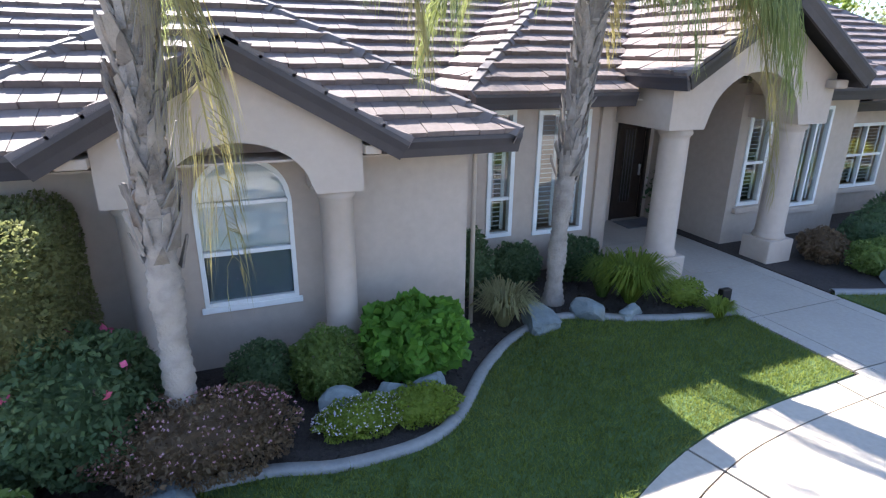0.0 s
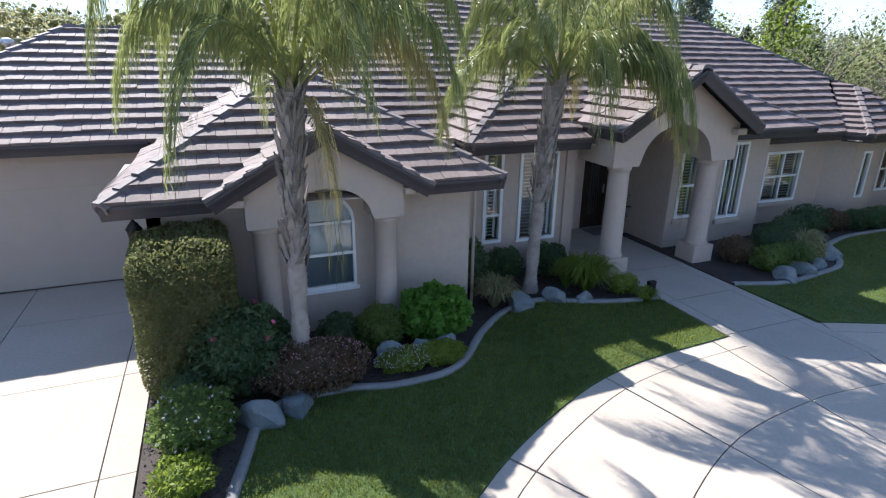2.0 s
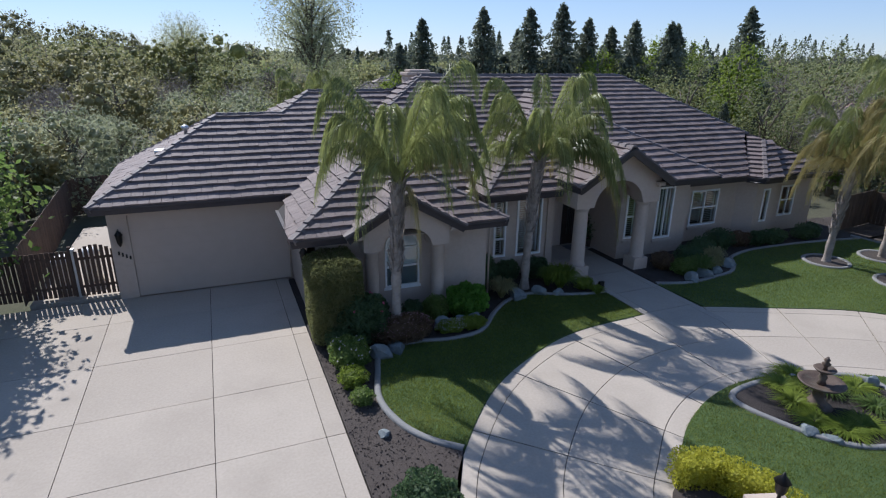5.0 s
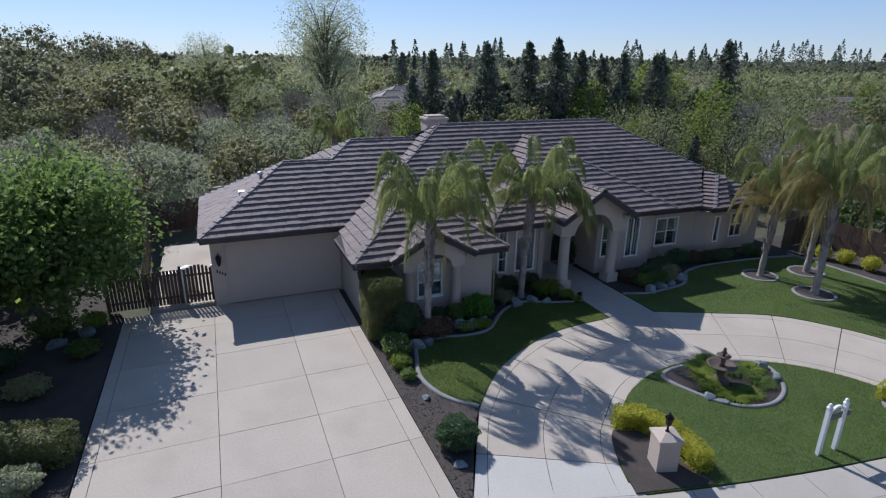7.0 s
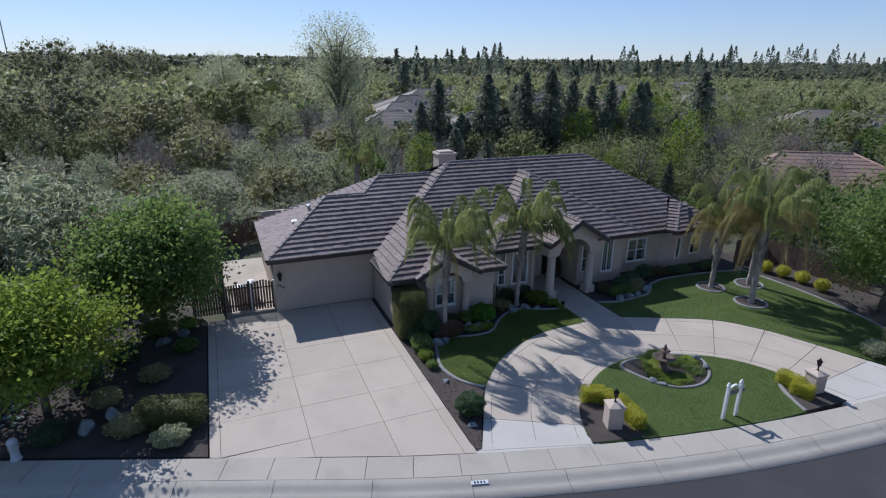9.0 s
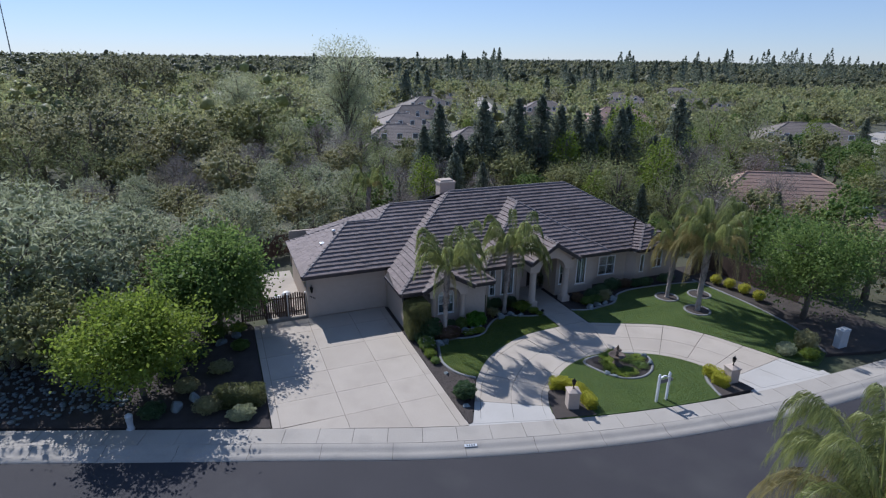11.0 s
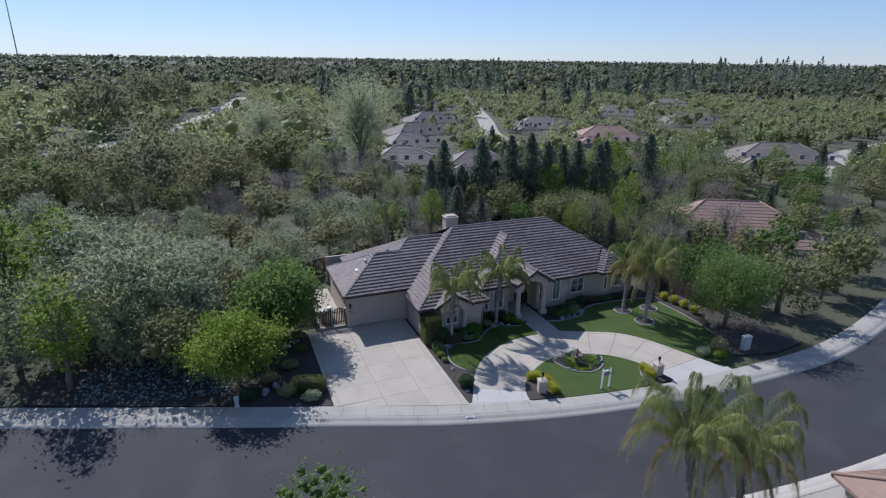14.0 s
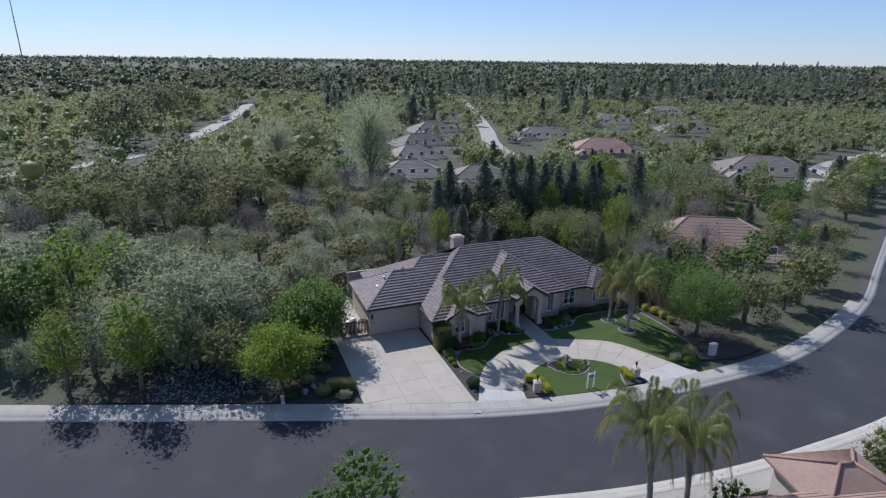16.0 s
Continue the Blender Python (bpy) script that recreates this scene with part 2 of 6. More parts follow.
def lathe(bm, profile, cx=0.0, cy=0.0, n=20):
    """A turned form from (radius, height) pairs."""
    rings = []
    for r, z in profile:
        rings.append([bm.verts.new((cx + r * math.cos(2 * math.pi * i / n), cy + r * math.sin(2 * math.pi * i / n), z)) for i in range(n)])
    for a, b in zip(rings, rings[1:]):
        for i in range(n):
            f = bm.faces.new((a[i], a[(i + 1) % n], b[(i + 1) % n], b[i]))
            f.smooth = True
    bm.faces.new(rings[0][::-1])
    bm.faces.new(rings[-1])
    return bm


def tube(bm, pts, radii, n=8):
    """A round limb along points."""
    pts = [Vector(p) for p in pts]
    rings = []
    for i, p in enumerate(pts):
        d = (pts[min(i + 1, len(pts) - 1)] - pts[max(i - 1, 0)]).normalized()
        side = d.cross(Vector((0.31, 0.95, 0.05))).normalized()
        up = side.cross(d)
        rings.append([bm.verts.new(p + float(radii[i]) * (math.cos(2 * math.pi * k / n) * side + math.sin(2 * math.pi * k / n) * up)) for k in range(n)])
    for a, b in zip(rings, rings[1:]):
        for k in range(n):
            f = bm.faces.new((a[k], a[(k + 1) % n], b[(k + 1) % n], b[k]))
            f.smooth = True
    bm.faces.new(rings[0][::-1])
    bm.faces.new(rings[-1])
    return bm


def curve(pts, closed=False, n=8):
    """A smooth line through plan points."""
    p = [np.array(q, float) for q in pts]
    out, k = [], len(p)
    for i in range(k if closed else k - 1):
        a, b, c, d = (p[(i + j) % k] if closed else p[min(max(i + j, 0), k - 1)] for j in (-1, 0, 1, 2))
        for s in np.arange(n) / n:
            out.append(0.5 * (2 * b + (c - a) * s + (2 * a - 5 * b + 4 * c - d) * s * s + (3 * b - a - 3 * c + d) * s**3))
    if not closed:
        out.append(p[-1])
    return np.array(out)


def offset(line, d):
    """The line moved d to its right."""
    t = np.gradient(np.asarray(line, float), axis=0)
    t /= np.linalg.norm(t, axis=1)[:, None]
    return np.asarray(line) + d * np.stack([t[:, 1], -t[:, 0]], 1)


def sheet(pts, z0, z1):
    """A flat plate of any outline."""
    bm = bmesh.new()
    top = [bm.verts.new((float(p[0]), float(p[1]), z1)) for p in pts]
    bot = [bm.verts.new((float(p[0]), float(p[1]), z0)) for p in pts]
    bm.faces.new(top)
    for i in range(len(pts)):
        j = (i + 1) % len(pts)
        bm.faces.new((top[i], top[j], bot[j], bot[i]))
    bmesh.ops.triangulate(bm, faces=[f for f in bm.faces if len(f.verts) > 4], ngon_method="EAR_CLIP")
    return bm


def band(line, profile, closed=False):
    """Sweeps (offset, height) pairs along a plan line."""
    line = np.asarray(line, float)
    t = np.roll(line, -1, 0) - np.roll(line, 1, 0) if closed else np.gradient(line, axis=0)
    t /= np.linalg.norm(t, axis=1)[:, None]
    nrm = np.stack([t[:, 1], -t[:, 0]], 1)
    n, k = len(line), len(profile)
    v = np.concatenate([np.c_[line + o * nrm, np.full(n, h)] for o, h in profile])
    f = []
    for j in range(k - 1):
        for i in range(n if closed else n - 1):
            i2 = (i + 1) % n
            f.append((j * n + i, j * n + i2, (j + 1) * n + i2, (j + 1) * n + i))
    return v, np.array(f)


def inside(p, poly):
    """Which plan points lie in an outline."""
    x, y = p[:, 0], p[:, 1]
    res, q = np.zeros(len(p), bool), np.asarray(poly)
    for (ax, ay), (bx, by) in zip(q, np.roll(q, -1, 0)):
        c = (ay > y) != (by > y)
        with np.errstate(divide="ignore", invalid="ignore"):
            res ^= c & (x < (bx - ax) * (y - ay) / (by - ay) + ax)
    return res


def leaves(rng, centres, size, droop=0.0, slim=0.5, spread=0.35, out=None):
    """Pointed leaf blades at the centres, as arrays of corners and faces."""
    n = len(centres)
    d = rng.normal(size=(n, 3))
    if out is not None:
        d = d * 0.7 + out
    d[:, 2] -= droop
    d /= np.linalg.norm(d, axis=1)[:, None] + 1e-9
    w = np.cross(d, rng.normal(size=(n, 3)))
    w /= np.linalg.norm(w, axis=1)[:, None] + 1e-9
    s = size * (1 + spread * rng.normal(size=n)).clip(0.4, 2)[:, None]
    c = np.asarray(centres)
    v = np.stack([c - d * s * 0.5, c + w * s * slim * 0.5, c + d * s * 0.5, c - w * s * slim * 0.5], 1).reshape(-1, 3)
    return v, np.arange(4 * n).reshape(-1, 4)


def blobs(rng, centres, radii):
    """Small uneven leafy masses at the centres, as arrays of corners and faces."""
    bm = bmesh.new()
    bmesh.ops.create_icosphere(bm, subdivisions=1, radius=1.0)
    v = np.array([q.co[:] for q in bm.verts])
    f = np.array([[q.index for q in g.verts] for g in bm.faces])
    bm.free()
    n = len(centres)
    r = np.asarray(radii)
    r = r[:, None, None] if r.ndim == 1 else r[:, None, :]
    p = np.asarray(centres)[:, None] + v[None] * (0.72 + 0.5 * rng.random((n, len(v), 1))) * r
    return p.reshape(-1, 3), (f[None] + np.arange(n)[:, None, None] * len(v)).reshape(-1, 3)


def clumps(rng, centre, radii, count, per, size, hollow=0.55):
    """Leaf places gathered into clumps within an ellipsoid, and their outward ways."""
    d = rng.normal(size=(count, 3))
    d /= np.linalg.norm(d, axis=1)[:, None]
    r = (hollow + (1 - hollow) * rng.random(count))[:, None]
    c = np.asarray(centre) + d * r * np.asarray(radii)
    p = np.repeat(c, per, 0) + rng.normal(size=(count * per, 3)) * np.repeat(size * (0.6 + 0.8 * rng.random(count)), per)[:, None]
    return p, np.repeat(d, per, 0)

# ---- ground and paving ----
ground = tagged(part("ground", sheet([(-3000, -1500), (3000, -1500), (3000, 4500), (-3000, 4500)], -0.9, -0.22), SOIL), "dry brown soil with weedy green patches", "ground", kind="structure")

STREET = [(-140, 45), (-100, 31), (-60, 17.5), (-40, 10), (-23.7, 3.85), (-11.2, -0.78), (-2.9, -3.72), (6.3, -5.8), (16.8, -6.6), (28.8, -5.9), (45, -1), (60, 6.5), (90, 22), (140, 48)]
edge = curve(STREET, n=14)


def strip(name, d0, d1, z0, z1, material, label):
    a, b = offset(edge, d0), offset(edge, d1)
    return tagged(part(name, sheet(np.r_[a, b[::-1]], z0, z1), material), label, name.replace("_", " "), kind="structure")


road = strip("road", 1.95, 10.2, -0.5, -0.13, ASPHALT, "dark grey asphalt street with faint wear")
# rolled kerb and gutter on both sides of the street
for base, sign in ((0.0, 1), (12.15, -1)):
    v, f = band(offset(edge, base), [(sign * o, h) for o, h in ((1.02, -0.004), (1.2, -0.01), (1.32, -0.05), (1.42, -0.10), (1.55, -0.135), (1.98, -0.115), (1.98, -0.4))])
    tagged(part("kerb", mesh_from("kerb", v, f, WALKWAY, True)), "rolled concrete kerb and gutter along the street", "kerb", kind="structure")
along_s = np.r_[0, np.cumsum(np.linalg.norm(np.diff(edge, axis=0), axis=1))]
for s_ in np.arange(along_s[-1] / 2 - 36, along_s[-1] / 2 + 36, 3.04):
    pts_ = [np.array([np.interp(s_, along_s, offset(edge, o)[:, k]) for k in (0, 1)]) for o in (1.05, 1.2, 1.32, 1.42, 1.55, 1.95)]
    hs_ = (-0.001, -0.006, -0.046, -0.096, -0.131, -0.112)
    t_ = (pts_[-1] - pts_[0]) / np.linalg.norm(pts_[-1] - pts_[0])
    n_ = np.array([-t_[1], t_[0]]) * 0.008
    v = [(*(p + n_), h) for p, h in zip(pts_, hs_)] + [(*(p - n_), h) for p, h in zip(pts_, hs_)]
    f = [(i, i + 1, i + 7, i + 6) for i in range(5)]
    tagged(part("kerb_joint", mesh_from("kerb_joint", v, f, JOINT)), "dark control joint across the rolled kerb", "joint", kind="structure")
# sidewalk slabs
sidewalk = tagged(strip("sidewalk", 0.0, 1.04, -0.3, -0.03, JOINT, "grey concrete sidewalk slabs with control joints"), kind="structure")
far_walk = strip("far_sidewalk", 11.12, 12.6, -0.3, -0.02, WALKWAY, "grey concrete sidewalk across the street")
length = np.r_[0, np.cumsum(np.linalg.norm(np.diff(edge, axis=0), axis=1))]
inner, outer = offset(edge, 0.012), offset(edge, 1.03)


def along(line, s):
    return np.array([np.interp(s, length, line[:, 0]), np.interp(s, length, line[:, 1])])


s0 = float(length[np.argmin(np.abs(edge[:, 0] + 45))])
s1 = float(length[np.argmin(np.abs(edge[:, 0] - 45))])
while s0 < s1:
    e0, e1 = s0 + 0.008, s0 + 1.51
    part("slab", sheet([along(inner, e0), along(inner, (e0 + e1) / 2), along(inner, e1), along(outer, e1), along(outer, (e0 + e1) / 2), along(outer, e0)], -0.1, 0.004 + random.uniform(-0.002, 0.003)), WALKWAY, sidewalk)
    s0 += 1.52

# the wide driveway in front of the garage: slabs with open joints
driveway = tagged(part("driveway", sheet([(-11.3, -0.75), (-11.3, 10.0), (-2.95, 10.0), (-2.95, -3.7), (-7, -2.37)], -0.3, -0.02), JOINT), "broad pale concrete driveway cut into slabs", "driveway", kind="structure")


def edge_y(x):
    return float(np.interp(x, edge[:, 0], edge[:, 1]))


XS = [-11.3, -10.95, -8.05, -5.4, -3.35, -2.95]
YS = [10.0, 8.2, 5.75, 3.35, 1.1, -0.9, None]
for i in range(5):
    for j in range(6):
        x0, x1 = XS[i] + 0.008, XS[i + 1] - 0.008
        y1 = YS[j] - 0.008
        if YS[j + 1] is not None and min(YS[j + 1] for _ in (0,)) > edge_y(x1) + 0.3:
            y0a = y0b = YS[j + 1] + 0.008
            if y0a < edge_y(x0):
                y0a = edge_y(x0) + 0.02
        else:
            y0a, y0b = edge_y(x0) + 0.02, edge_y(x1) + 0.02
        if y1 - max(y0a, y0b) < 0.15:
            if y1 - min(y0a, y0b) < 0.15:
                continue
            y0a = min(y0a, y1 - 0.05)
        part("slab", sheet([(x0, y0a), (x1, y0b), (x1, y1), (x0, y1)], -0.12, 0.004 + 0.002 * ((i + j) % 2)), CONCRETE, driveway)

# the circular drive, its borders and joints
OUT_L = [(-2.75, -3.65), (-2.3, -2.7), (-1.6, -1.3), (-0.98, -0.28), (0.48, 1.37), (2.16, 2.45), (4.0, 3.15), (6.4, 3.35)]
OUT_R = [(8.6, 3.15), (10.5, 2.3), (12.9, 1.1), (14.3, -0.6), (15.0, -2.0), (15.9, -4.1), (16.9, -6.5)]
IN = [(0.95, -4.72), (1.35, -3.6), (1.9, -2.73), (2.55, -2.15), (3.7, -1.2), (5.2, -0.55), (6.8, -0.45), (8.6, -1.0), (10.0, -1.9), (10.9, -3.0), (11.4, -4.2), (11.95, -6.25)]
out_line = np.r_[curve(OUT_L, n=6), curve(OUT_R, n=6)]
in_line = curve(IN, n=8)
s_out = np.r_[0, np.cumsum(np.linalg.norm(np.diff(out_line, axis=0), axis=1))]
s_in = np.r_[0, np.cumsum(np.linalg.norm(np.diff(in_line, axis=0), axis=1))]


def on(line, s, f):
    return np.array([np.interp(f * s[-1], s, line[:, k]) for k in (0, 1)])


circle = tagged(part("circular_drive", sheet(np.r_[out_line, in_line[::-1]], -0.3, -0.02), JOINT), "curved pale concrete drive with scored borders", "driveway", kind="structure")
CUTS = [0.0, 0.065, 0.16, 0.25, 0.34, 0.43, 0.52, 0.60, 0.685, 0.77, 0.85, 0.92, 1.0]
LANES = [0.0, 0.095, 0.5, 0.905, 1.0]
for j in range(12):
    for i in range(4):
        a, b = CUTS[j] + 0.0006, CUTS[j + 1] - 0.0006
        l0, l1 = LANES[i] + 0.0022, LANES[i + 1] - 0.0022
        ff = np.linspace(a, b, 8)
        row = lambda w: [on(out_line, s_out, f) * (1 - w) + on(in_line, s_in, f) * w for f in ff]
        part("slab", sheet(row(l0) + row(l1)[::-1], -0.12, 0.004 + 0.002 * ((i + j) % 2)), CONCRETE_WHITE if j in (0, 11) else CONCRETE, circle)
for xa, xb in ((-2.95, 1.2), (11.7, 17.1)):
    xs = np.linspace(xa, xb, 9)
    near_edge = [(x, edge_y(x) - 0.01) for x in xs]
    tagged(part("apron", sheet([*near_edge, *[(x, y + 0.45) for x, y in near_edge[::-1]]], -0.2, -0.002), CONCRETE_WHITE), "pale concrete apron where the drive meets the sidewalk", "apron", kind="structure")
# walk from the drive to the front door
front_walk = tagged(part("front_walk", sheet([(6.5, 2.0), (8.5, 2.0), (8.5, 6.2), (9.0, 6.9), (9.0, 10.4), (5.8, 10.4), (5.9, 6.9), (6.5, 6.3)], -0.3, -0.018), JOINT), "smooth grey concrete walk leading to the entry", "path", kind="structure")
for y0, y1 in ((2.05, 3.4), (3.42, 4.9), (4.92, 6.5), (6.52, 8.3), (8.32, 10.4)):
    x0, x1 = (6.5, 8.5) if y1 < 6.6 else (5.8, 9.0)
    for a, b in ((x0, x0 + 0.25), (x0 + 0.262, x1 - 0.262), (x1 - 0.25, x1)):
        part("slab", sheet([(a, y0), (b, y0), (b, y1), (a, y1)], -0.1, 0.009), WALKWAY, front_walk)

# ---- lawns and beds ----
BED_L = [(-0.96, -0.22), (-1.5, 0.3), (-1.86, 0.96), (-2.02, 1.9), (-1.78, 2.95), (-1.35, 4.0), (-0.3, 4.12), (0.5, 3.95), (1.5, 4.1), (2.4, 5.04), (3.2, 5.65), (4.06, 5.85), (4.9, 5.46), (5.7, 5.2), (6.44, 5.1)]
bed_l = curve(BED_L, n=6)
lawn_l = np.r_[bed_l, curve(OUT_L, n=6)[:17:-1]]
BED_R = [(8.52, 5.1), (9.6, 4.75), (10.9, 4.85), (11.9, 5.05), (12.7, 5.7), (13.2, 6.2), (14.6, 6.55), (16.7, 6.5), (18.6, 6.3), (20.3, 6.0)]
bed_r = curve(BED_R, n=6)
RIGHT_KERB = [(20.4, 6.4), (20.6, 4.0), (20.7, 1.3), (20.5, -1.0), (20.0, -3.0), (19.0, -5.0)]
right_kerb = curve(RIGHT_KERB, n=6)
lawn_r = np.r_[bed_r, right_kerb, [(17.6, -5.6), (16.5, -5.1)], curve(OUT_R, n=6)[:-8][::-1]]
island = np.r_[in_line[4:-10], [(10.35, -4.4), (10.05, -4.9), (9.85, -5.6), (9.75, -6.12)], [(x, edge_y(x) + 0.03) for x in (8.5, 7, 5.5, 4, 2.5, 1.2)]]
FOUNT = (6.75, -1.75)
fount_bed = curve([(5.35, -0.8), (5.5, -1.9), (6.2, -2.95), (7.3, -3.25), (8.4, -2.75), (9.0, -1.7), (8.5, -1.05), (6.9, -0.62)], True, 6)
ped_bed_a = curve([(1.0, -4.7), (1.4, -3.5), (1.95, -2.6), (2.5, -2.7), (2.9, -3.6), (3.0, -5.15)], False, 5)
ped_bed_b = curve([(11.9, -6.2), (11.4, -4.25), (10.6, -4.3), (10.2, -4.9), (9.9, -5.6), (9.75, -6.1)], False, 5)

tagged(part("planting_bed", sheet([(-2.93, -3.6), (-2.72, -3.55), *curve(OUT_L, n=6)[1:18], *bed_l[:31], (-2.93, 4.0)], -0.3, 0.02), MULCH), "dark bark mulch strip between the two drives", "flower bed", kind="structure")
tagged(part("planting_bed", sheet([(-2.93, 4.003), *(bed_l[30:] + (0, 0.003)), (6.4, 7.7), (2.6, 7.7), (-2.93, 9.9)], -0.3, 0.02), MULCH), "dark bark mulch planting bed along the house", "flower bed", kind="structure")
tagged(part("planting_bed", sheet([*bed_r, (22, 6), (22, 9), (8.52, 9.0), (8.52, 6.0)], -0.3, 0.02), MULCH), "dark bark mulch planting bed under the windows", "flower bed", kind="structure")
tagged(part("planting_bed", sheet(fount_bed, -0.2, 0.045), MULCH), "mulched round bed about the fountain", "flower bed", kind="structure")
tagged(part("planting_bed", sheet(ped_bed_a, -0.2, 0.05), MULCH), "mulched bed round a light pillar", "flower bed", kind="structure")
tagged(part("planting_bed", sheet(ped_bed_b, -0.2, 0.05), MULCH), "mulched bed round a light pillar", "flower bed", kind="structure")
tagged(part("planting_bed", sheet([(-30, 6.6), (-24, 4.2), (-11.35, -0.6), (-11.35, 10.2), (-14, 16), (-30, 18)], -0.3, -0.03), MULCH), "shaded leaf litter bed beside the driveway", "flower bed", kind="structure")
tagged(part("planting_bed", sheet([*right_kerb, (22.5, -5.9), (26, -5.5), (26, 9), (20.5, 9)], -0.3, -0.02), MULCH), "shaded mulch strip by the neighbour's fence", "flower bed", kind="structure")


def chips(outline, n, seed, zmax=0.03):
    rng = np.random.default_rng(seed)
    q = np.asarray(outline)
    p = rng.uniform(q.min(0), q.max(0), (n, 2))
    p = p[inside(p, q)]
    return leaves(rng, np.c_[p, rng.uniform(0.022, zmax, len(p))], 0.05, 0, 0.5)


bed_a = np.array([(-2.93, -3.6), (-2.7, -3.55), *curve(OUT_L, n=6)[1:18], *bed_l, (6.4, 7.3), (2.6, 7.3), (2.6, 6), (-2.75, 6), (-2.9, 9)])
v, f = chips(bed_a, 26000, 5)
tagged(part("bark_chips", mesh_from("bark_chips", v, f, MULCH)), "dark brown shredded bark chips", "mulch", kind="stuff")


def lawn(name, outline, holes, seed, label, density=2600):
    tagged(part(name, sheet(outline, -0.2, 0.025), TURF), label, "lawn", kind="structure")
    rng = np.random.default_rng(seed)
    q = np.asarray(outline)
    area = np.prod(np.ptp(q, 0))
    p = rng.uniform(q.min(0), q.max(0), (int(area * density), 2))
    p = p[inside(p, q)]
    for h in holes:
        p = p[~inside(p, h)]
    n = len(p)
    a = rng.uniform(0, 2 * math.pi, n)
    w, hgt = 0.0065, rng.uniform(0.03, 0.065, n)
    lean = rng.normal(size=(n, 2)) * 0.025
    base = np.c_[p, np.full(n, 0.02)]
    side = np.c_[np.cos(a) * w, np.sin(a) * w, np.zeros(n)]
    v = np.stack([base - side, base + side, base + np.c_[lean, hgt]], 1).reshape(-1, 3)
    tagged(part("grass", mesh_from("grass", v, np.arange(3 * n).reshape(-1, 3), BLADE)), "short mown green grass blades", "grass", kind="stuff")


RINGS = [(16.15, 4.55, 0.75), (16.5, 2.1, 0.8), (18.7, 4.1, 0.75)]
ring_lines = [np.array([(x + r * math.cos(a), y + r * math.sin(a)) for a in np.linspace(0, 2 * math.pi, 28, endpoint=False)]) for x, y, r in RINGS]
lawn("lawn", lawn_l, [], 1, "mown green front lawn between bed and drive")
lawn("lawn", lawn_r, ring_lines, 2, "mown green lawn with palm rings", 1250)
lawn("lawn", island, [fount_bed, ped_bed_a, ped_bed_b], 3, "mown green lawn island inside the circular drive", 1500)
for q in ring_lines:
    part_ring = tagged(part("planting_bed", sheet(q, -0.1, 0.05), MULCH), "mulch ring round a palm trunk", "flower bed", kind="structure")

KERB_PROFILE = [(-0.075, -0.05), (-0.075, 0.05), (-0.045, 0.08), (0.035, 0.085), (0.07, 0.06), (0.075, -0.05)]


def edging(line, label, closed=False):
    """Rounded concrete edging, cut into lengths."""
    top = tagged(empty("edging"), label, "edging", kind="structure")
    line = np.asarray(line)
    if closed:
        line = np.r_[line, line[:1]]
    step = 7
    for i in range(0, len(line) - 1, step):
        seg = line[i:min(i + step + 1, len(line))]
        if len(seg) > 1:
            v, f = band(seg, KERB_PROFILE)
            part("edging_length", mesh_from("edging_length", v, f, CURBING, True), CURBING, top)
    return top


edging(bed_l, "pale moulded concrete edging round the front bed")
edging(bed_r, "pale moulded concrete edging round the window bed")
edging(right_kerb, "pale concrete edging along the side bed")
edging(fount_bed, "pale moulded concrete edging round the fountain bed", True)
edging(curve([(10.6, -4.25), (10.2, -4.9), (9.9, -5.6), (9.75, -6.1)], n=6), "pale concrete edging round the pillar bed")
for q in ring_lines:
    edging(q, "pale concrete ring round a palm trunk", True)

# ---- the house ----
house = tagged(empty("house", 0, 0, 0), "single-storey tan stucco house with brown concrete tile roof", "house")
S = 0.58
TILES = {"n": 0}
roof_parts = []


def up_a(e, z, s=S):
    return lambda y: z + s * (y - e)


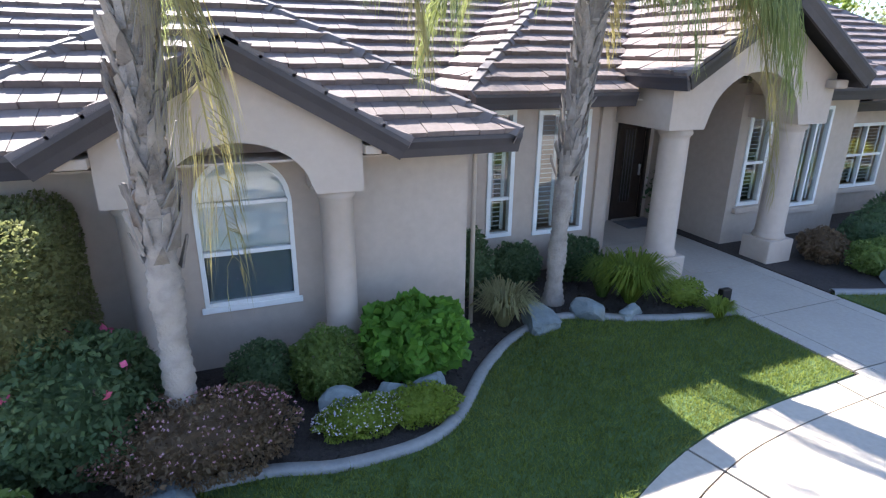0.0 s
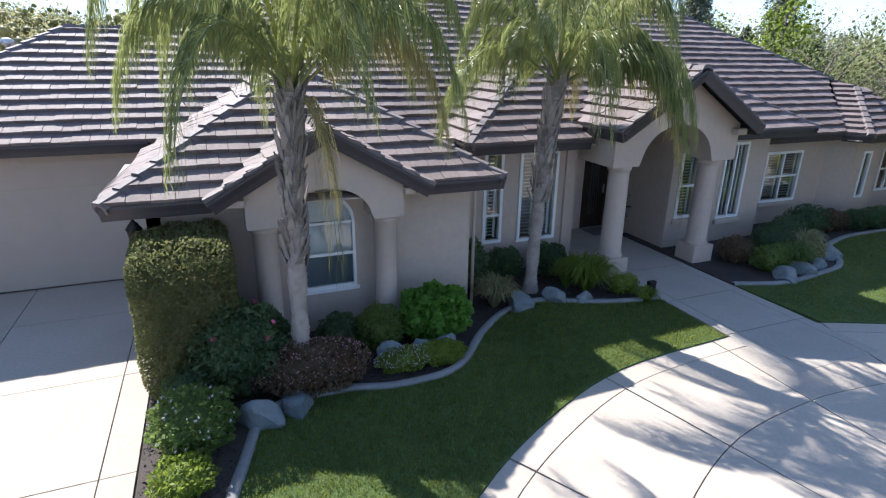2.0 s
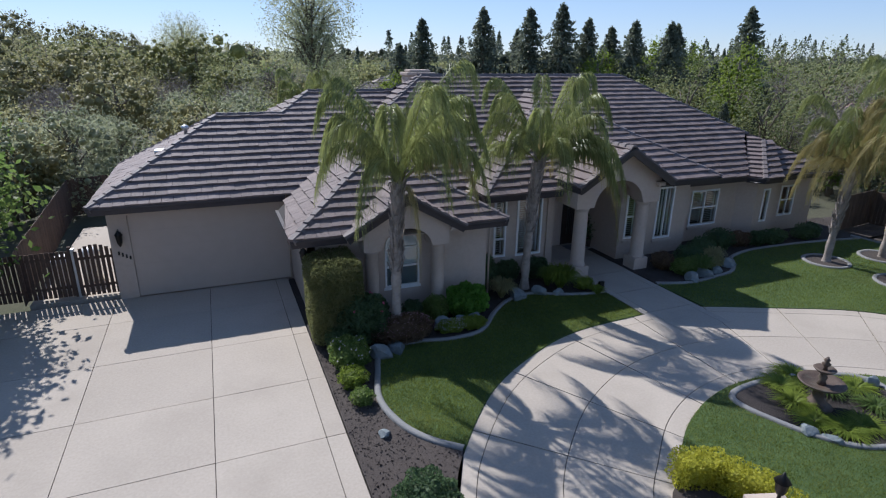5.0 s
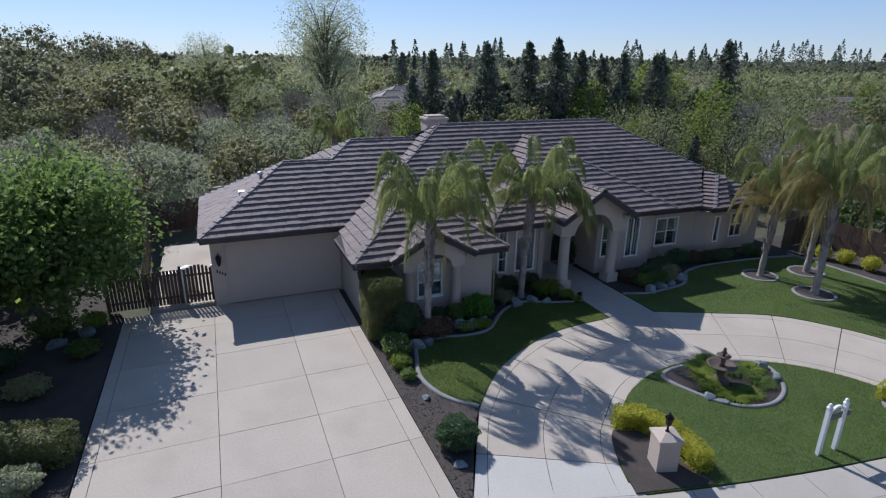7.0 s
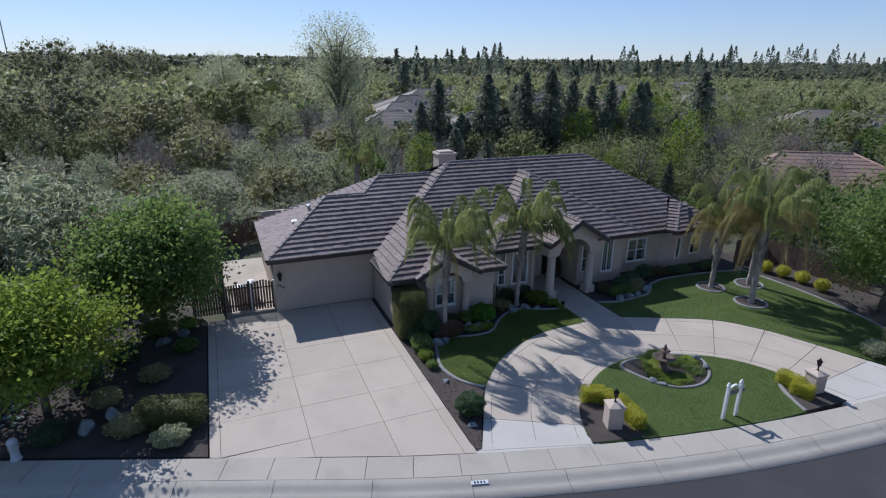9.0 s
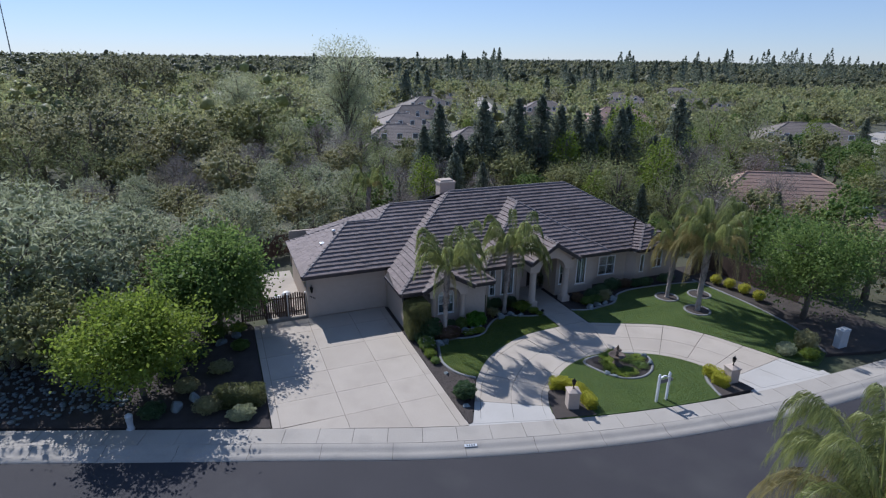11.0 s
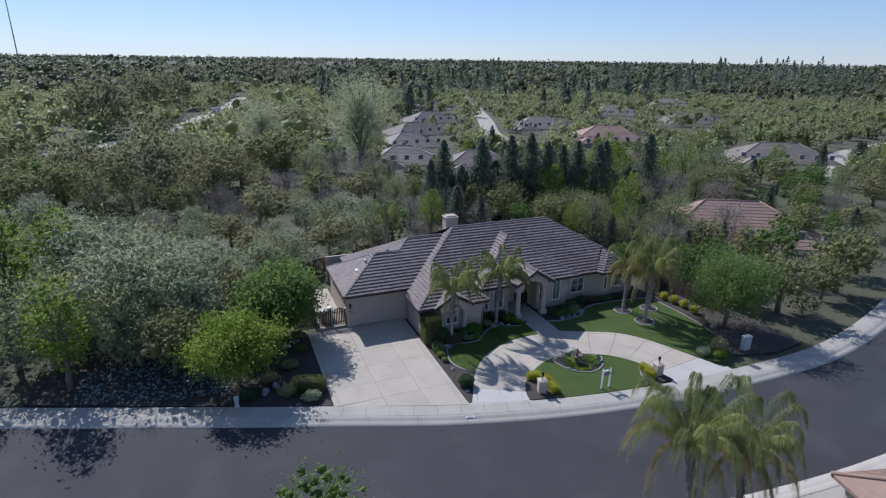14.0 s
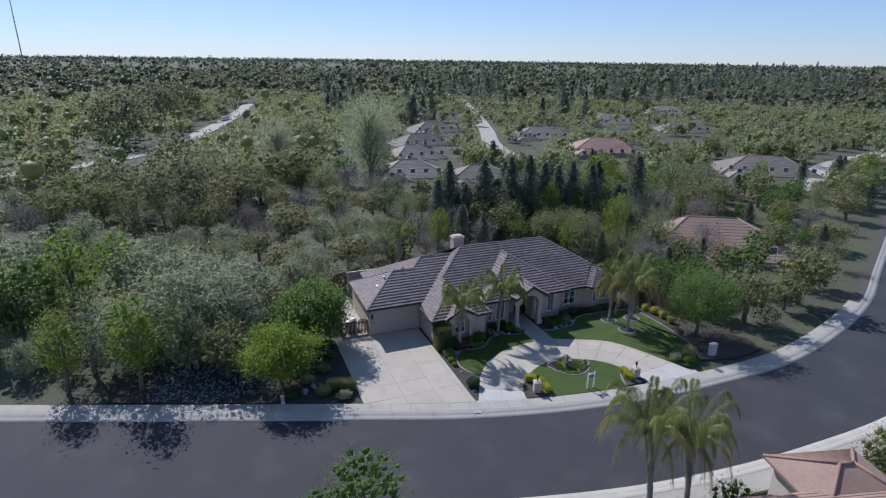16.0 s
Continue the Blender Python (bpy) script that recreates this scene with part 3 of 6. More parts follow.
def facet(pts, near=False):
    """One roof plane from its corners: dark underlay, then rows of lapped flat tiles cut to the outline."""
    P = [Vector(p) for p in pts]
    nrm = Vector((0, 0, 0))
    for a, b in zip(P, P[1:] + P[:1]):
        nrm += a.cross(b)
    nrm.normalize()
    if nrm.z < 0:
        nrm = -nrm
    h = Vector((0, 0, 1)).cross(nrm).normalized()
    g = nrm.cross(h)
    if g.z < 0:
        g, h = -g, -h
    o = min(P, key=lambda p: p.z)
    uv = np.array([((p - o).dot(h), (p - o).dot(g)) for p in P])

    def spans(v):
        xs = []
        for (ua, va), (ub, vb) in zip(uv, np.roll(uv, -1, 0)):
            if (va > v) != (vb > v):
                xs.append(ua + (ub - ua) * (v - va) / (vb - va))
        xs.sort()
        return list(zip(xs[::2], xs[1::2]))

    bm = bmesh.new()
    bm.faces.new([bm.verts.new(p) for p in P])
    plain = bmesh.new()
    ex, wd, row = 0.345, 0.315, 0
    pieces = []
    vmax = uv[:, 1].max()
    v = 0.0
    while v < vmax - 0.03:
        v1 = min(v + ex, vmax)
        a, b, m = spans(v + 0.004), spans(v1 - 0.004), spans((v + v1) / 2)
        if len(a) != len(m):
            a = m
        if len(b) != len(m):
            b = m
        for (a0, a1), (b0, b1) in zip(a, b):
            lo, hi = min(a0, b0), max(a1, b1)
            u = math.floor(lo / wd) * wd - (wd / 2 if row % 2 else 0)
            while u < hi:
                u1 = u + wd - 0.008
                q = [min(max(u, a0), a1), min(max(u1, a0), a1), min(max(u1, b0), b1), min(max(u, b0), b1)]
                if q[1] - q[0] > 0.02 or q[2] - q[3] > 0.02:
                    lift = 0.097 + random.uniform(-0.01, 0.01)
                    j = random.uniform(-0.012, 0.012)
                    c = [o + h * q[0] + g * (v - 0.03 + j) + nrm * lift, o + h * q[1] + g * (v - 0.03 + j) + nrm * (lift + random.uniform(-0.004, 0.004)),
                         o + h * q[2] + g * v1 + nrm * 0.022, o + h * q[3] + g * v1 + nrm * 0.022]
                    pieces.append(c + [c[0] - nrm * 0.09, c[1] - nrm * 0.09])
                u += wd
        v += ex
        row += 1
    F = ((0, 1, 2, 3), (4, 5, 1, 0), (0, 3, 4, 4), (1, 5, 2, 2))
    deck = part("roof_plane", bm, DECK, house)
    roof_parts.append(deck)
    if near and TILES["n"] + len(pieces) <= 300:
        TILES["n"] += len(pieces)
        for c in pieces:
            me = bpy.data.meshes.new("roof_tile")
            me.from_pydata([p[:] for p in c], [], [(0, 1, 2, 3), (4, 5, 1, 0), (0, 3, 4), (1, 5, 2)])
            me.materials.append(TILE)
            part("roof_tile", me, TILE, deck)
    elif pieces:
        vs, fs = [], []
        for c in pieces:
            k = len(vs)
            vs += [p[:] for p in c]
            fs += [(k, k + 1, k + 2, k + 3), (k + 4, k + 5, k + 1, k), (k, k + 3, k + 4), (k + 1, k + 5, k + 2)]
        me = bpy.data.meshes.new("roof_tiles")
        me.from_pydata(vs, [], fs)
        me.materials.append(TILE)
        tagged(part("roof_tiles", me, TILE, deck), kind="stuff")
    return deck


def caps(a, b, near=False, gap=0.36):
    """Lapped angular cap tiles along a ridge or hip."""
    a, b = Vector(a), Vector(b)
    d = b - a
    n = max(1, round(d.length / gap))
    d.normalize()
    side = d.cross(Vector((0, 0, 1))).normalized()
    up = side.cross(d)
    vs, fs = [], []
    for i in range(n):
        p0, p1 = a + (b - a) * (i / n) - d * 0.03, a + (b - a) * ((i + 1) / n) + d * 0.02
        k = len(vs)
        for p, lift, w in ((p0, 0.055 + random.uniform(-0.008, 0.008), 0.135), (p1, 0.02, 0.12)):
            for s_, z_ in ((-w, -0.055), (-w * 0.55, 0.045), (w * 0.55, 0.045), (w, -0.055)):
                vs.append((p + side * s_ + up * (z_ + lift))[:])
        for s_, z_ in ((-0.13, -0.09), (0.13, -0.09)):
            vs.append((p0 + side * s_ + up * z_)[:])
        fs += [(k, k + 1, k + 5, k + 4), (k + 1, k + 2, k + 6, k + 5), (k + 2, k + 3, k + 7, k + 6), (k, k + 8, k + 9, k + 3, k + 2, k + 1)]
        if near:
            me = bpy.data.meshes.new("ridge_tile")
            me.from_pydata(vs, [], fs)
            me.materials.append(CAP)
            part("ridge_tile", me, CAP, house)
            vs, fs = [], []
    if vs:
        me = bpy.data.meshes.new("ridge_cap_run")
        me.from_pydata(vs, [], fs)
        me.materials.append(CAP)
        tagged(part("ridge_cap_run", me, CAP, house), kind="stuff")


def fascia(a, b, name="fascia", depth=0.2, out=0.035):
    """Dark board with a gutter lip under an eave or rake, from a to b."""
    a, b = Vector(a), Vector(b)
    d = (b - a).normalized()
    side = d.cross(Vector((0, 0, 1))).normalized()
    up = side.cross(d)
    bm = bmesh.new()
    prof = [(-0.03, -depth), (out * 0.4, -depth), (out, -depth * 0.55), (out + 0.03, -0.03), (out + 0.03, 0.015), (-0.03, 0.015)]
    ra = [bm.verts.new(a - d * 0.02 + side * s_ + up * z_) for s_, z_ in prof]
    rb = [bm.verts.new(b + d * 0.02 + side * s_ + up * z_) for s_, z_ in prof]
    for i in range(6):
        bm.faces.new((ra[i], ra[(i + 1) % 6], rb[(i + 1) % 6], rb[i]))
    bm.faces.new(ra[::-1])
    bm.faces.new(rb)
    return part(name, bm, FASCIA, house, "dark brown painted " + name)


def soffit(pts):
    bm = bmesh.new()
    bm.faces.new([bm.verts.new(p) for p in pts])
    r = bmesh.ops.extrude_face_region(bm, geom=bm.faces[:])
    for e in r["geom"]:
        if isinstance(e, bmesh.types.BMVert):
            e.co.z += 0.02
    return part("soffit", bm, STUCCO_TRIM, house)


A = up_a(9.42, 3.02)
B = up_a(5.6, 2.68)
C1 = up_a(7.0, 3.02)
C2 = up_a(7.9, 2.68)
# bay wing, nearest first so that its tiles are single pieces
BL, BR, BX, BY = -3.2, 2.97, -0.115, 8.685
BZ = B(BY)
BYR = 7.9 + (BZ - 2.68) / S
GX, GW, GZ, GY = -0.145, 1.68, 2.68, 5.4
GT = GZ + GW * S
GYB = 5.6 + (GT - 2.68) / S
facet([(BL, 5.6, 2.68), (GX - GW, 5.6, 2.68), (GX, GYB, GT), (GX + GW, 5.6, 2.68), (BR, 5.6, 2.68), (BX, BY, BZ)], True)
facet([(GX - GW, GY, GZ), (GX - GW, 5.6, GZ), (GX, GYB, GT), (GX, GY, GT)], True)
facet([(GX + GW, GY, GZ), (GX + GW, 5.6, GZ), (GX, GYB, GT), (GX, GY, GT)], True)
RY, XL, XR = 14.4, 3.5, 13.5
RZ = C2(RY)
AY, AZ = 14.33, A(14.33)
facet([(BL, 5.6, 2.68), (BX, BY, BZ), (BX, BYR, BZ), (XL, RY, RZ), (2.35, AY, AZ), (BL, 8.834, 2.68)])
facet([(BR, 5.6, 2.68), (BR, 7.9, 2.68), (BX, BYR, BZ), (BX, BY, BZ)])
# portico gable and den block
PX, PW, PZ, PY, PS = 7.66, 1.87, 3.3, 5.96, 0.631
PT = PZ + PW * PS
PYE, PYR = 7.0 + (PZ - 3.02) / S, 7.0 + (PT - 3.02) / S
DL, DR, DM = 2.95, 12.8, 7.875
DY, DZR = 11.925, C1(11.925)
DYB, DYE = 7.9 + (DZR - 2.68) / S, 7.9 + (3.02 - 2.68) / S
facet([(PX - PW, PY, PZ), (PX - PW, PYE, PZ), (PX, PYR, PT), (PX, PY, PT)], True)
facet([(PX + PW, PY, PZ), (PX + PW, PYE, PZ), (PX, PYR, PT), (PX, PY, PT)])
facet([(DL, 7.0, 3.02), (DM, DY, DZR), (DM, DYB, DZR), (DL, DYE, 3.02)])
facet([(DL, 7.0, 3.02), (PX - PW, 7.0, 3.02), (PX - PW, PYE, PZ), (PX, PYR, PT), (PX + PW, PYE, PZ), (PX + PW, 7.0, 3.02), (DR, 7.0, 3.02), (DM, DY, DZR)])
facet([(DR, 7.0, 3.02), (DR, DYE, 3.02), (DM, DYB, DZR), (DM, DY, DZR)])
# main front plane
HX, HY = 17.65, 10.25
facet([(BX, BYR, BZ), (BR, 7.9, 2.68), (DL, DYE, 3.02), (DM, DYB, DZR), (DR, DYE, 3.02), (DR, 7.9, 2.68), (15.35, 7.9, 2.68), (HX - 0.3, HY - 0.1, C2(HY - 0.1)), (HX, HY, C2(HY)), (XR, RY, RZ), (XL, RY, RZ)])
# garage wing
GRZ = A(13.12)
facet([(-8.25, 9.42, 3.02), (-2.614, 9.42, 3.02), (2.296, AY, AZ), (-1.16, AY, AZ), (-2.37, 13.12, GRZ), (-4.55, 13.12, GRZ)])
facet([(-8.25, 9.42, 3.02), (-4.55, 13.12, GRZ), (-8.25, 16.82, 3.02)])
facet([(-8.25, 16.82, 3.02), (-4.55, 13.12, GRZ), (-2.37, 13.12, GRZ), (-2.37, 16.82, 3.02)])
facet([(-1.16, AY, AZ), (-2.37, 13.12, GRZ), (-6.4, 13.12, AZ - 5.24 * S), (-6.4, 19.57, AZ - 5.24 * S)])
facet([(-1.16, AY, AZ), (2.35, AY, AZ), (2.35, 20.0, AZ - 5.67 * S), (-6.4, 19.57, AZ - 5.24 * S)])
# rear planes
facet([(XL, RY, RZ), (XR, RY, RZ), (20.1, 20.9, 2.68), (-3.0, 20.9, 2.68)])
facet([(XR, RY, RZ), (HX, HY, C2(HY)), (20.1, 7.9, 2.68), (20.1, 20.9, 2.68)])
# angled bay at the far end and the last wing
DZ = 2.64
facet([(15.35, 7.9, DZ), (15.75, 7.38, DZ), (17.86, 9.5, 3.84), (HX, HY, 4.06)])
facet([(15.75, 7.38, DZ), (16.75, 7.38, DZ), (18.4, 9.5, 3.84), (17.86, 9.5, 3.84)])
facet([(16.75, 7.65, DZ), (20.1, 7.65, DZ), (18.1, 9.95, 3.85), (18.3, 9.5, 3.6)])

for a, b in (((BL, 5.6, 2.68), (BX, BY, BZ)), ((BR, 5.6, 2.68), (BX, BY, BZ)), ((BX, BYR, BZ), (XL, RY, RZ)), ((BX, BY, BZ), (BX, BYR, BZ)),
             ((GX, GY, GT), (GX, GYB, GT)), ((PX, PY, PT), (PX, PYR, PT)), ((DL, 7.0, 3.02), (DM, DY, DZR)), ((DR, 7.0, 3.02), (DM, DY, DZR)),
             ((DM, DY, DZR), (DM, DYB, DZR)), ((XL, RY, RZ), (XR, RY, RZ)), ((HX, HY, C2(HY)), (XR, RY, RZ)),
             ((-8.25, 9.42, 3.02), (-4.55, 13.12, GRZ)), ((-4.55, 13.12, GRZ), (-2.37, 13.12, GRZ)), ((-8.25, 16.82, 3.02), (-4.55, 13.12, GRZ)), ((-2.37, 13.12, GRZ), (-1.16, AY, AZ)),
             ((-1.16, AY, AZ), (2.35, AY, AZ)), ((15.75, 7.38, DZ), (17.86, 9.5, 3.84))):
    caps(a, b, a[1] < 9.45 and a[0] < 15 or a[0] < -4)

for a, b in (((BL, 5.6, 2.68), (GX - GW, 5.6, 2.68)), ((GX + GW, 5.6, 2.68), (BR, 5.6, 2.68)), ((BL, 8.834, 2.68), (BL, 5.6, 2.68)), ((BR, 5.6, 2.68), (BR, 7.9, 2.68)),
             ((-8.25, 9.42, 3.02), (-2.9, 9.42, 3.02)), ((-8.25, 16.82, 3.02), (-8.25, 9.42, 3.02)), ((DL, 7.0, 3.02), (PX - PW, 7.0, 3.02)), ((DL, DYE, 3.02), (DL, 7.0, 3.02)),
             ((PX - PW, 7.2, PZ), (PX - PW, PY, PZ)), ((PX + PW, 7.0, 3.02), (DR, 7.0, 3.02)), ((PX + PW, PY, PZ), (PX + PW, 7.2, PZ)), ((DR, 7.0, 3.02), (DR, 8.4, 3.02)), ((12.3, 7.9, 2.68), (15.35, 7.9, 2.68)),
             ((15.35, 7.9, DZ), (15.75, 7.38, DZ)), ((15.75, 7.38, DZ), (16.75, 7.38, DZ)), ((16.75, 7.38, DZ), (16.75, 7.65, DZ)), ((16.75, 7.65, DZ), (20.1, 7.65, DZ))):
    fascia(a, b)
for x, w, z, y, t in ((GX, GW, GZ, GY, GT), (PX, PW, PZ, PY, PT)):
    fascia((x - w - 0.02, y, z), (x, y, t), "rake_board", 0.2)
    fascia((x, y, t), (x + w + 0.02, y, z), "rake_board", 0.2)
    # verge tiles over the rake
    for sgn in (-1, 1):
        a, b = Vector((x + sgn * (w + 0.03), y + 0.02, z)), Vector((x, y + 0.02, t))
        n = round((b - a).length / 0.34)
        vs, fs = [], []
        d = (b - a).normalized()
        up = Vector((-d.z * (1 if d.x > 0 else -1), 0, abs(d.x)))
        for i in range(n):
            p, q = a.lerp(b, i / n) - d * 0.03, a.lerp(b, (i + 1) / n)
            k = len(vs)
            for yy in (-0.05, 0.2):
                for pt, hh in ((p, 0.075), (q, 0.045), (q, -0.05), (p, -0.05)):
                    vs.append((pt + Vector((0, yy, 0)) + up * hh)[:])
            fs += [(k, k + 1, k + 2, k + 3), (k + 4, k + 5, k + 6, k + 7), (k, k + 1, k + 5, k + 4), (k, k + 4, k + 7, k + 3)]
        me = bpy.data.meshes.new("verge_tiles")
        me.from_pydata(vs, [], fs)
        me.materials.append(CAP)
        part("verge_tiles", me, CAP, house, "dark brown verge tiles along the gable")

# ---- walls, windows and doors of the house ----


def wall_front(x0, x1, y, top, holes=(), thick=0.2, bottom=-0.1):
    """A wall that faces the street, with openings (x0, x1, z0, z1) right through it."""
    x = x0
    spans = []
    for a, b, z0, z1 in sorted(holes):
        if a > x:
            spans.append((x, a, bottom, top))
        if z0 > bottom:
            spans.append((a, b, bottom, z0))
        spans.append((a, b, z1, top))
        x = b
    spans.append((x, x1, bottom, top))
    for a, b, z0, z1 in spans:
        part("wall", boxed(a, b, y, y + thick, z0, z1), STUCCO, house)


def wall_side(x, y0, y1, top, thick=0.2):
    return part("wall", boxed(x, x + thick, y0, y1, -0.1, top), STUCCO, house)


def arch_strip(x0, x1, y0, y1, low, high, n=40):
    """A wall whose lower and upper edges follow functions of x."""
    xs = np.linspace(x0, x1, n + 1)
    bm = bmesh.new()
    rows = [[bm.verts.new((x, y, h(x))) for x in xs] for y, h in ((y0, low), (y0, high), (y1, high), (y1, low))]
    for a, b in zip(rows, rows[1:] + rows[:1]):
        for i in range(n):
            bm.faces.new((a[i], a[i + 1], b[i + 1], b[i]))
    bm.faces.new([r[0] for r in rows])
    bm.faces.new([r[-1] for r in rows][::-1])
    return bm


def window(x0, x1, z0, z1, y, columns=1, rail=None, slats=True, tilt=-8, upper_only=False, label="white vinyl window with plantation shutters behind the glass"):
    """A window set in the wall whose face is at y: frame, sashes, glass, louvres."""
    w = part("window", boxed(x0 - 0.06, x1 + 0.06, y - 0.025, y + 0.002, z0 - 0.06, z0, 0.006), WHITE, house, label)
    bm = bmesh.new()
    for a, b, c, d in ((x0 - 0.055, x0 + 0.012, z0 - 0.0, z1 + 0.055), (x1 - 0.012, x1 + 0.055, z0, z1 + 0.055), (x0 + 0.012, x1 - 0.012, z1 - 0.012, z1 + 0.055), (x0 + 0.012, x1 - 0.012, z0, z0 + 0.012)):
        box(bm, a, b, y - 0.03, y + 0.07, c, d)
    part("frame", bm, WHITE, w)
    step = (x1 - x0) / columns
    for k in range(columns):
        a, b = x0 + k * step, x0 + (k + 1) * step
        if k:
            part("mullion", boxed(a - 0.025, a + 0.025, y - 0.022, y + 0.06, z0 + 0.012, z1 - 0.012, 0.004), WHITE, w)
        if rail:
            part("meeting_rail", boxed(a + 0.012, b - 0.012, y - 0.01, y + 0.05, rail - 0.025, rail + 0.025, 0.004), WHITE, w)
        g = part("pane", boxed(a + 0.005, b - 0.005, y + 0.025, y + 0.031, z0 + 0.005, z1 - 0.005), GLASS, w)
        g.visible_shadow = False
        if slats:
            part("shutter_stile", boxed(a + 0.05, a + 0.1, y + 0.1, y + 0.13, z0 + 0.04, z1 - 0.04), SLAT, w)
            part("shutter_stile", boxed(b - 0.1, b - 0.05, y + 0.1, y + 0.13, z0 + 0.04, z1 - 0.04), SLAT, w)
            z = z0 + 0.1
            me = None
            while z < z1 - 0.08:
                if me is None:
                    sl = part("slat", boxed(a + 0.1, b - 0.1, -0.04, 0.04, -0.005, 0.005, 0.003), SLAT, w)
                    me = sl.data
                else:
                    sl = new("slat", me)
                    sl.parent = w
                sl.matrix_local = pose(0, y + 0.13, z, tilt)
                z += 0.078
    # dim room behind
    part("room_back", boxed(x0 - 0.1, x1 + 0.1, y + 0.75, y + 0.78, z0 - 0.1, z1 + 0.1), STUCCO, w)
    return w


# garage
wall_front(-7.95, -2.7, 10.0, 3.02, [(-7.42, -2.75, -0.05, 2.62)], 0.3)
wall_side(-7.95, 10.3, 17.0, 3.0)
gd = part("garage_door", boxed(-7.44, -2.72, 10.18, 10.22, -0.02, 2.63), DOOR_PAINT, house, "wide flush garage door painted tan like the wall")
for i in range(5):
    part("door_section", boxed(-7.415, -2.755, 10.06, 10.185, 0.01 + i * 0.522, 0.5305 + i * 0.522), DOOR_PAINT, gd)
wall_side(-2.75, 6.15, 10.0, 2.75)
# bay wing front with its arched window
wall_front(-2.75, -0.62, 6.15, 2.75)
wall_front(0.42, 2.6, 6.15, 2.75)
part("wall", boxed(-0.62, 0.42, 6.15, 6.35, -0.1, 0.8), STUCCO, house)
ARCH_C, ARCH_R = -0.1, 0.52


def window_arch(x):
    return 1.98 + math.sqrt(max(0.0, ARCH_R**2 - (x - ARCH_C) ** 2))


part("wall", arch_strip(-0.62, 0.42, 6.15, 6.35, window_arch, lambda x: 2.75), STUCCO, house)
aw = part("window", boxed(-0.66, 0.46, 6.12, 6.15, 0.73, 0.8, 0.006), WHITE, house, "arched white vinyl window with a horizontal rail")
bm = bmesh.new()
box(bm, -0.62, -0.57, 6.135, 6.23, 0.8, 1.99)
box(bm, 0.37, 0.42, 6.135, 6.23, 0.8, 1.99)
box(bm, -0.57, 0.37, 6.135, 6.23, 0.8, 0.85)
part("frame", bm, WHITE, aw)
part("frame_arch", arch_strip(-0.62, 0.42, 6.135, 6.23, lambda x: 1.98 + math.sqrt(max(0.0, (ARCH_R - 0.05) ** 2 - (x - ARCH_C) ** 2)) if abs(x - ARCH_C) < ARCH_R - 0.05 else 1.975, lambda x: window_arch(x) + 0.006), WHITE, aw)
part("meeting_rail", boxed(-0.57, 0.37, 6.14, 6.22, 1.40, 1.45, 0.004), WHITE, aw)
part("transom_bar", boxed(-0.57, 0.37, 6.14, 6.22, 1.965, 2.01, 0.004), WHITE, aw)
g = part("pane", boxed(-0.6, 0.4, 6.18, 6.186, 0.82, 2.0), GLASS, aw)
g.visible_shadow = False
g = part("pane", arch_strip(-0.6, 0.4, 6.18, 6.186, lambda x: 2.0, lambda x: 2.0 + math.sqrt(max(0.0001, 0.5**2 - (x - ARCH_C) ** 2))), GLASS, aw)
g.visible_shadow = False
part("roller_blind", boxed(-0.6, 0.4, 6.24, 6.25, 1.42, 2.5), SLAT, aw, "drawn pale blind")
part("insect_screen", boxed(-0.57, 0.37, 6.2, 6.206, 0.85, 1.4), SCREEN, aw, "blue-grey insect screen")
part("room_back", boxed(-0.8, 0.6, 7.05, 7.08, 0.6, 2.6), STUCCO, aw)
# projecting arched surround with two columns
SUR = (-1.36, 1.12)


def sur_low(x):
    d = abs(x + 0.13)
    return 2.16 + math.sqrt(max(0.0, 0.72**2 - d**2)) * 0.78


part("arch_surround", arch_strip(SUR[0], SUR[1], 5.56, 5.8, sur_low, lambda x: GT - 0.06 - abs(x - GX) * S, 60), STUCCO_TRIM, house, "tan stucco arch over the window")
for a, b in ((SUR[0], -0.85), (0.59, SUR[1])):
    part("arch_return", boxed(a, b, 5.79, 6.16, 2.16, 2.74), STUCCO_TRIM, house)
for x in (-1.1, 0.86):
    cb = lathe(bmesh.new(), [(0.20, -0.05), (0.20, 0.5), (0.185, 0.52), (0.185, 2.05), (0.205, 2.07), (0.215, 2.1), (0.205, 2.13), (0.2, 2.17)], x, 5.8, 20)
    part("column", cb, STUCCO_TRIM, house, "round tan stucco half column")
for a, b in ((-1.62, -1.36), (1.12, 1.3)):
    part("corbel", boxed(a, b, 5.44, 5.8, 2.56, 2.66, 0.02), STUCCO_TRIM, house)
wall_side(2.4, 6.35, 7.7, 2.75)
# den wing
DEN = [(3.64, 4.0, 0.78, 2.7), (4.51, 5.39, 0.74, 2.68)]
wall_front(2.6, 5.95, 7.6, 3.1, DEN)
window(*DEN[0], 7.6, 1, 1.36)
window(*DEN[1], 7.6, 2, None, label="tall white vinyl picture window with plantation shutters")
wall_side(5.75, 7.8, 10.02, 3.1)
part("entry_post", boxed(5.62, 5.84, 7.53, 7.6, 0.0, 3.0, 0.01), STUCCO_TRIM, house)
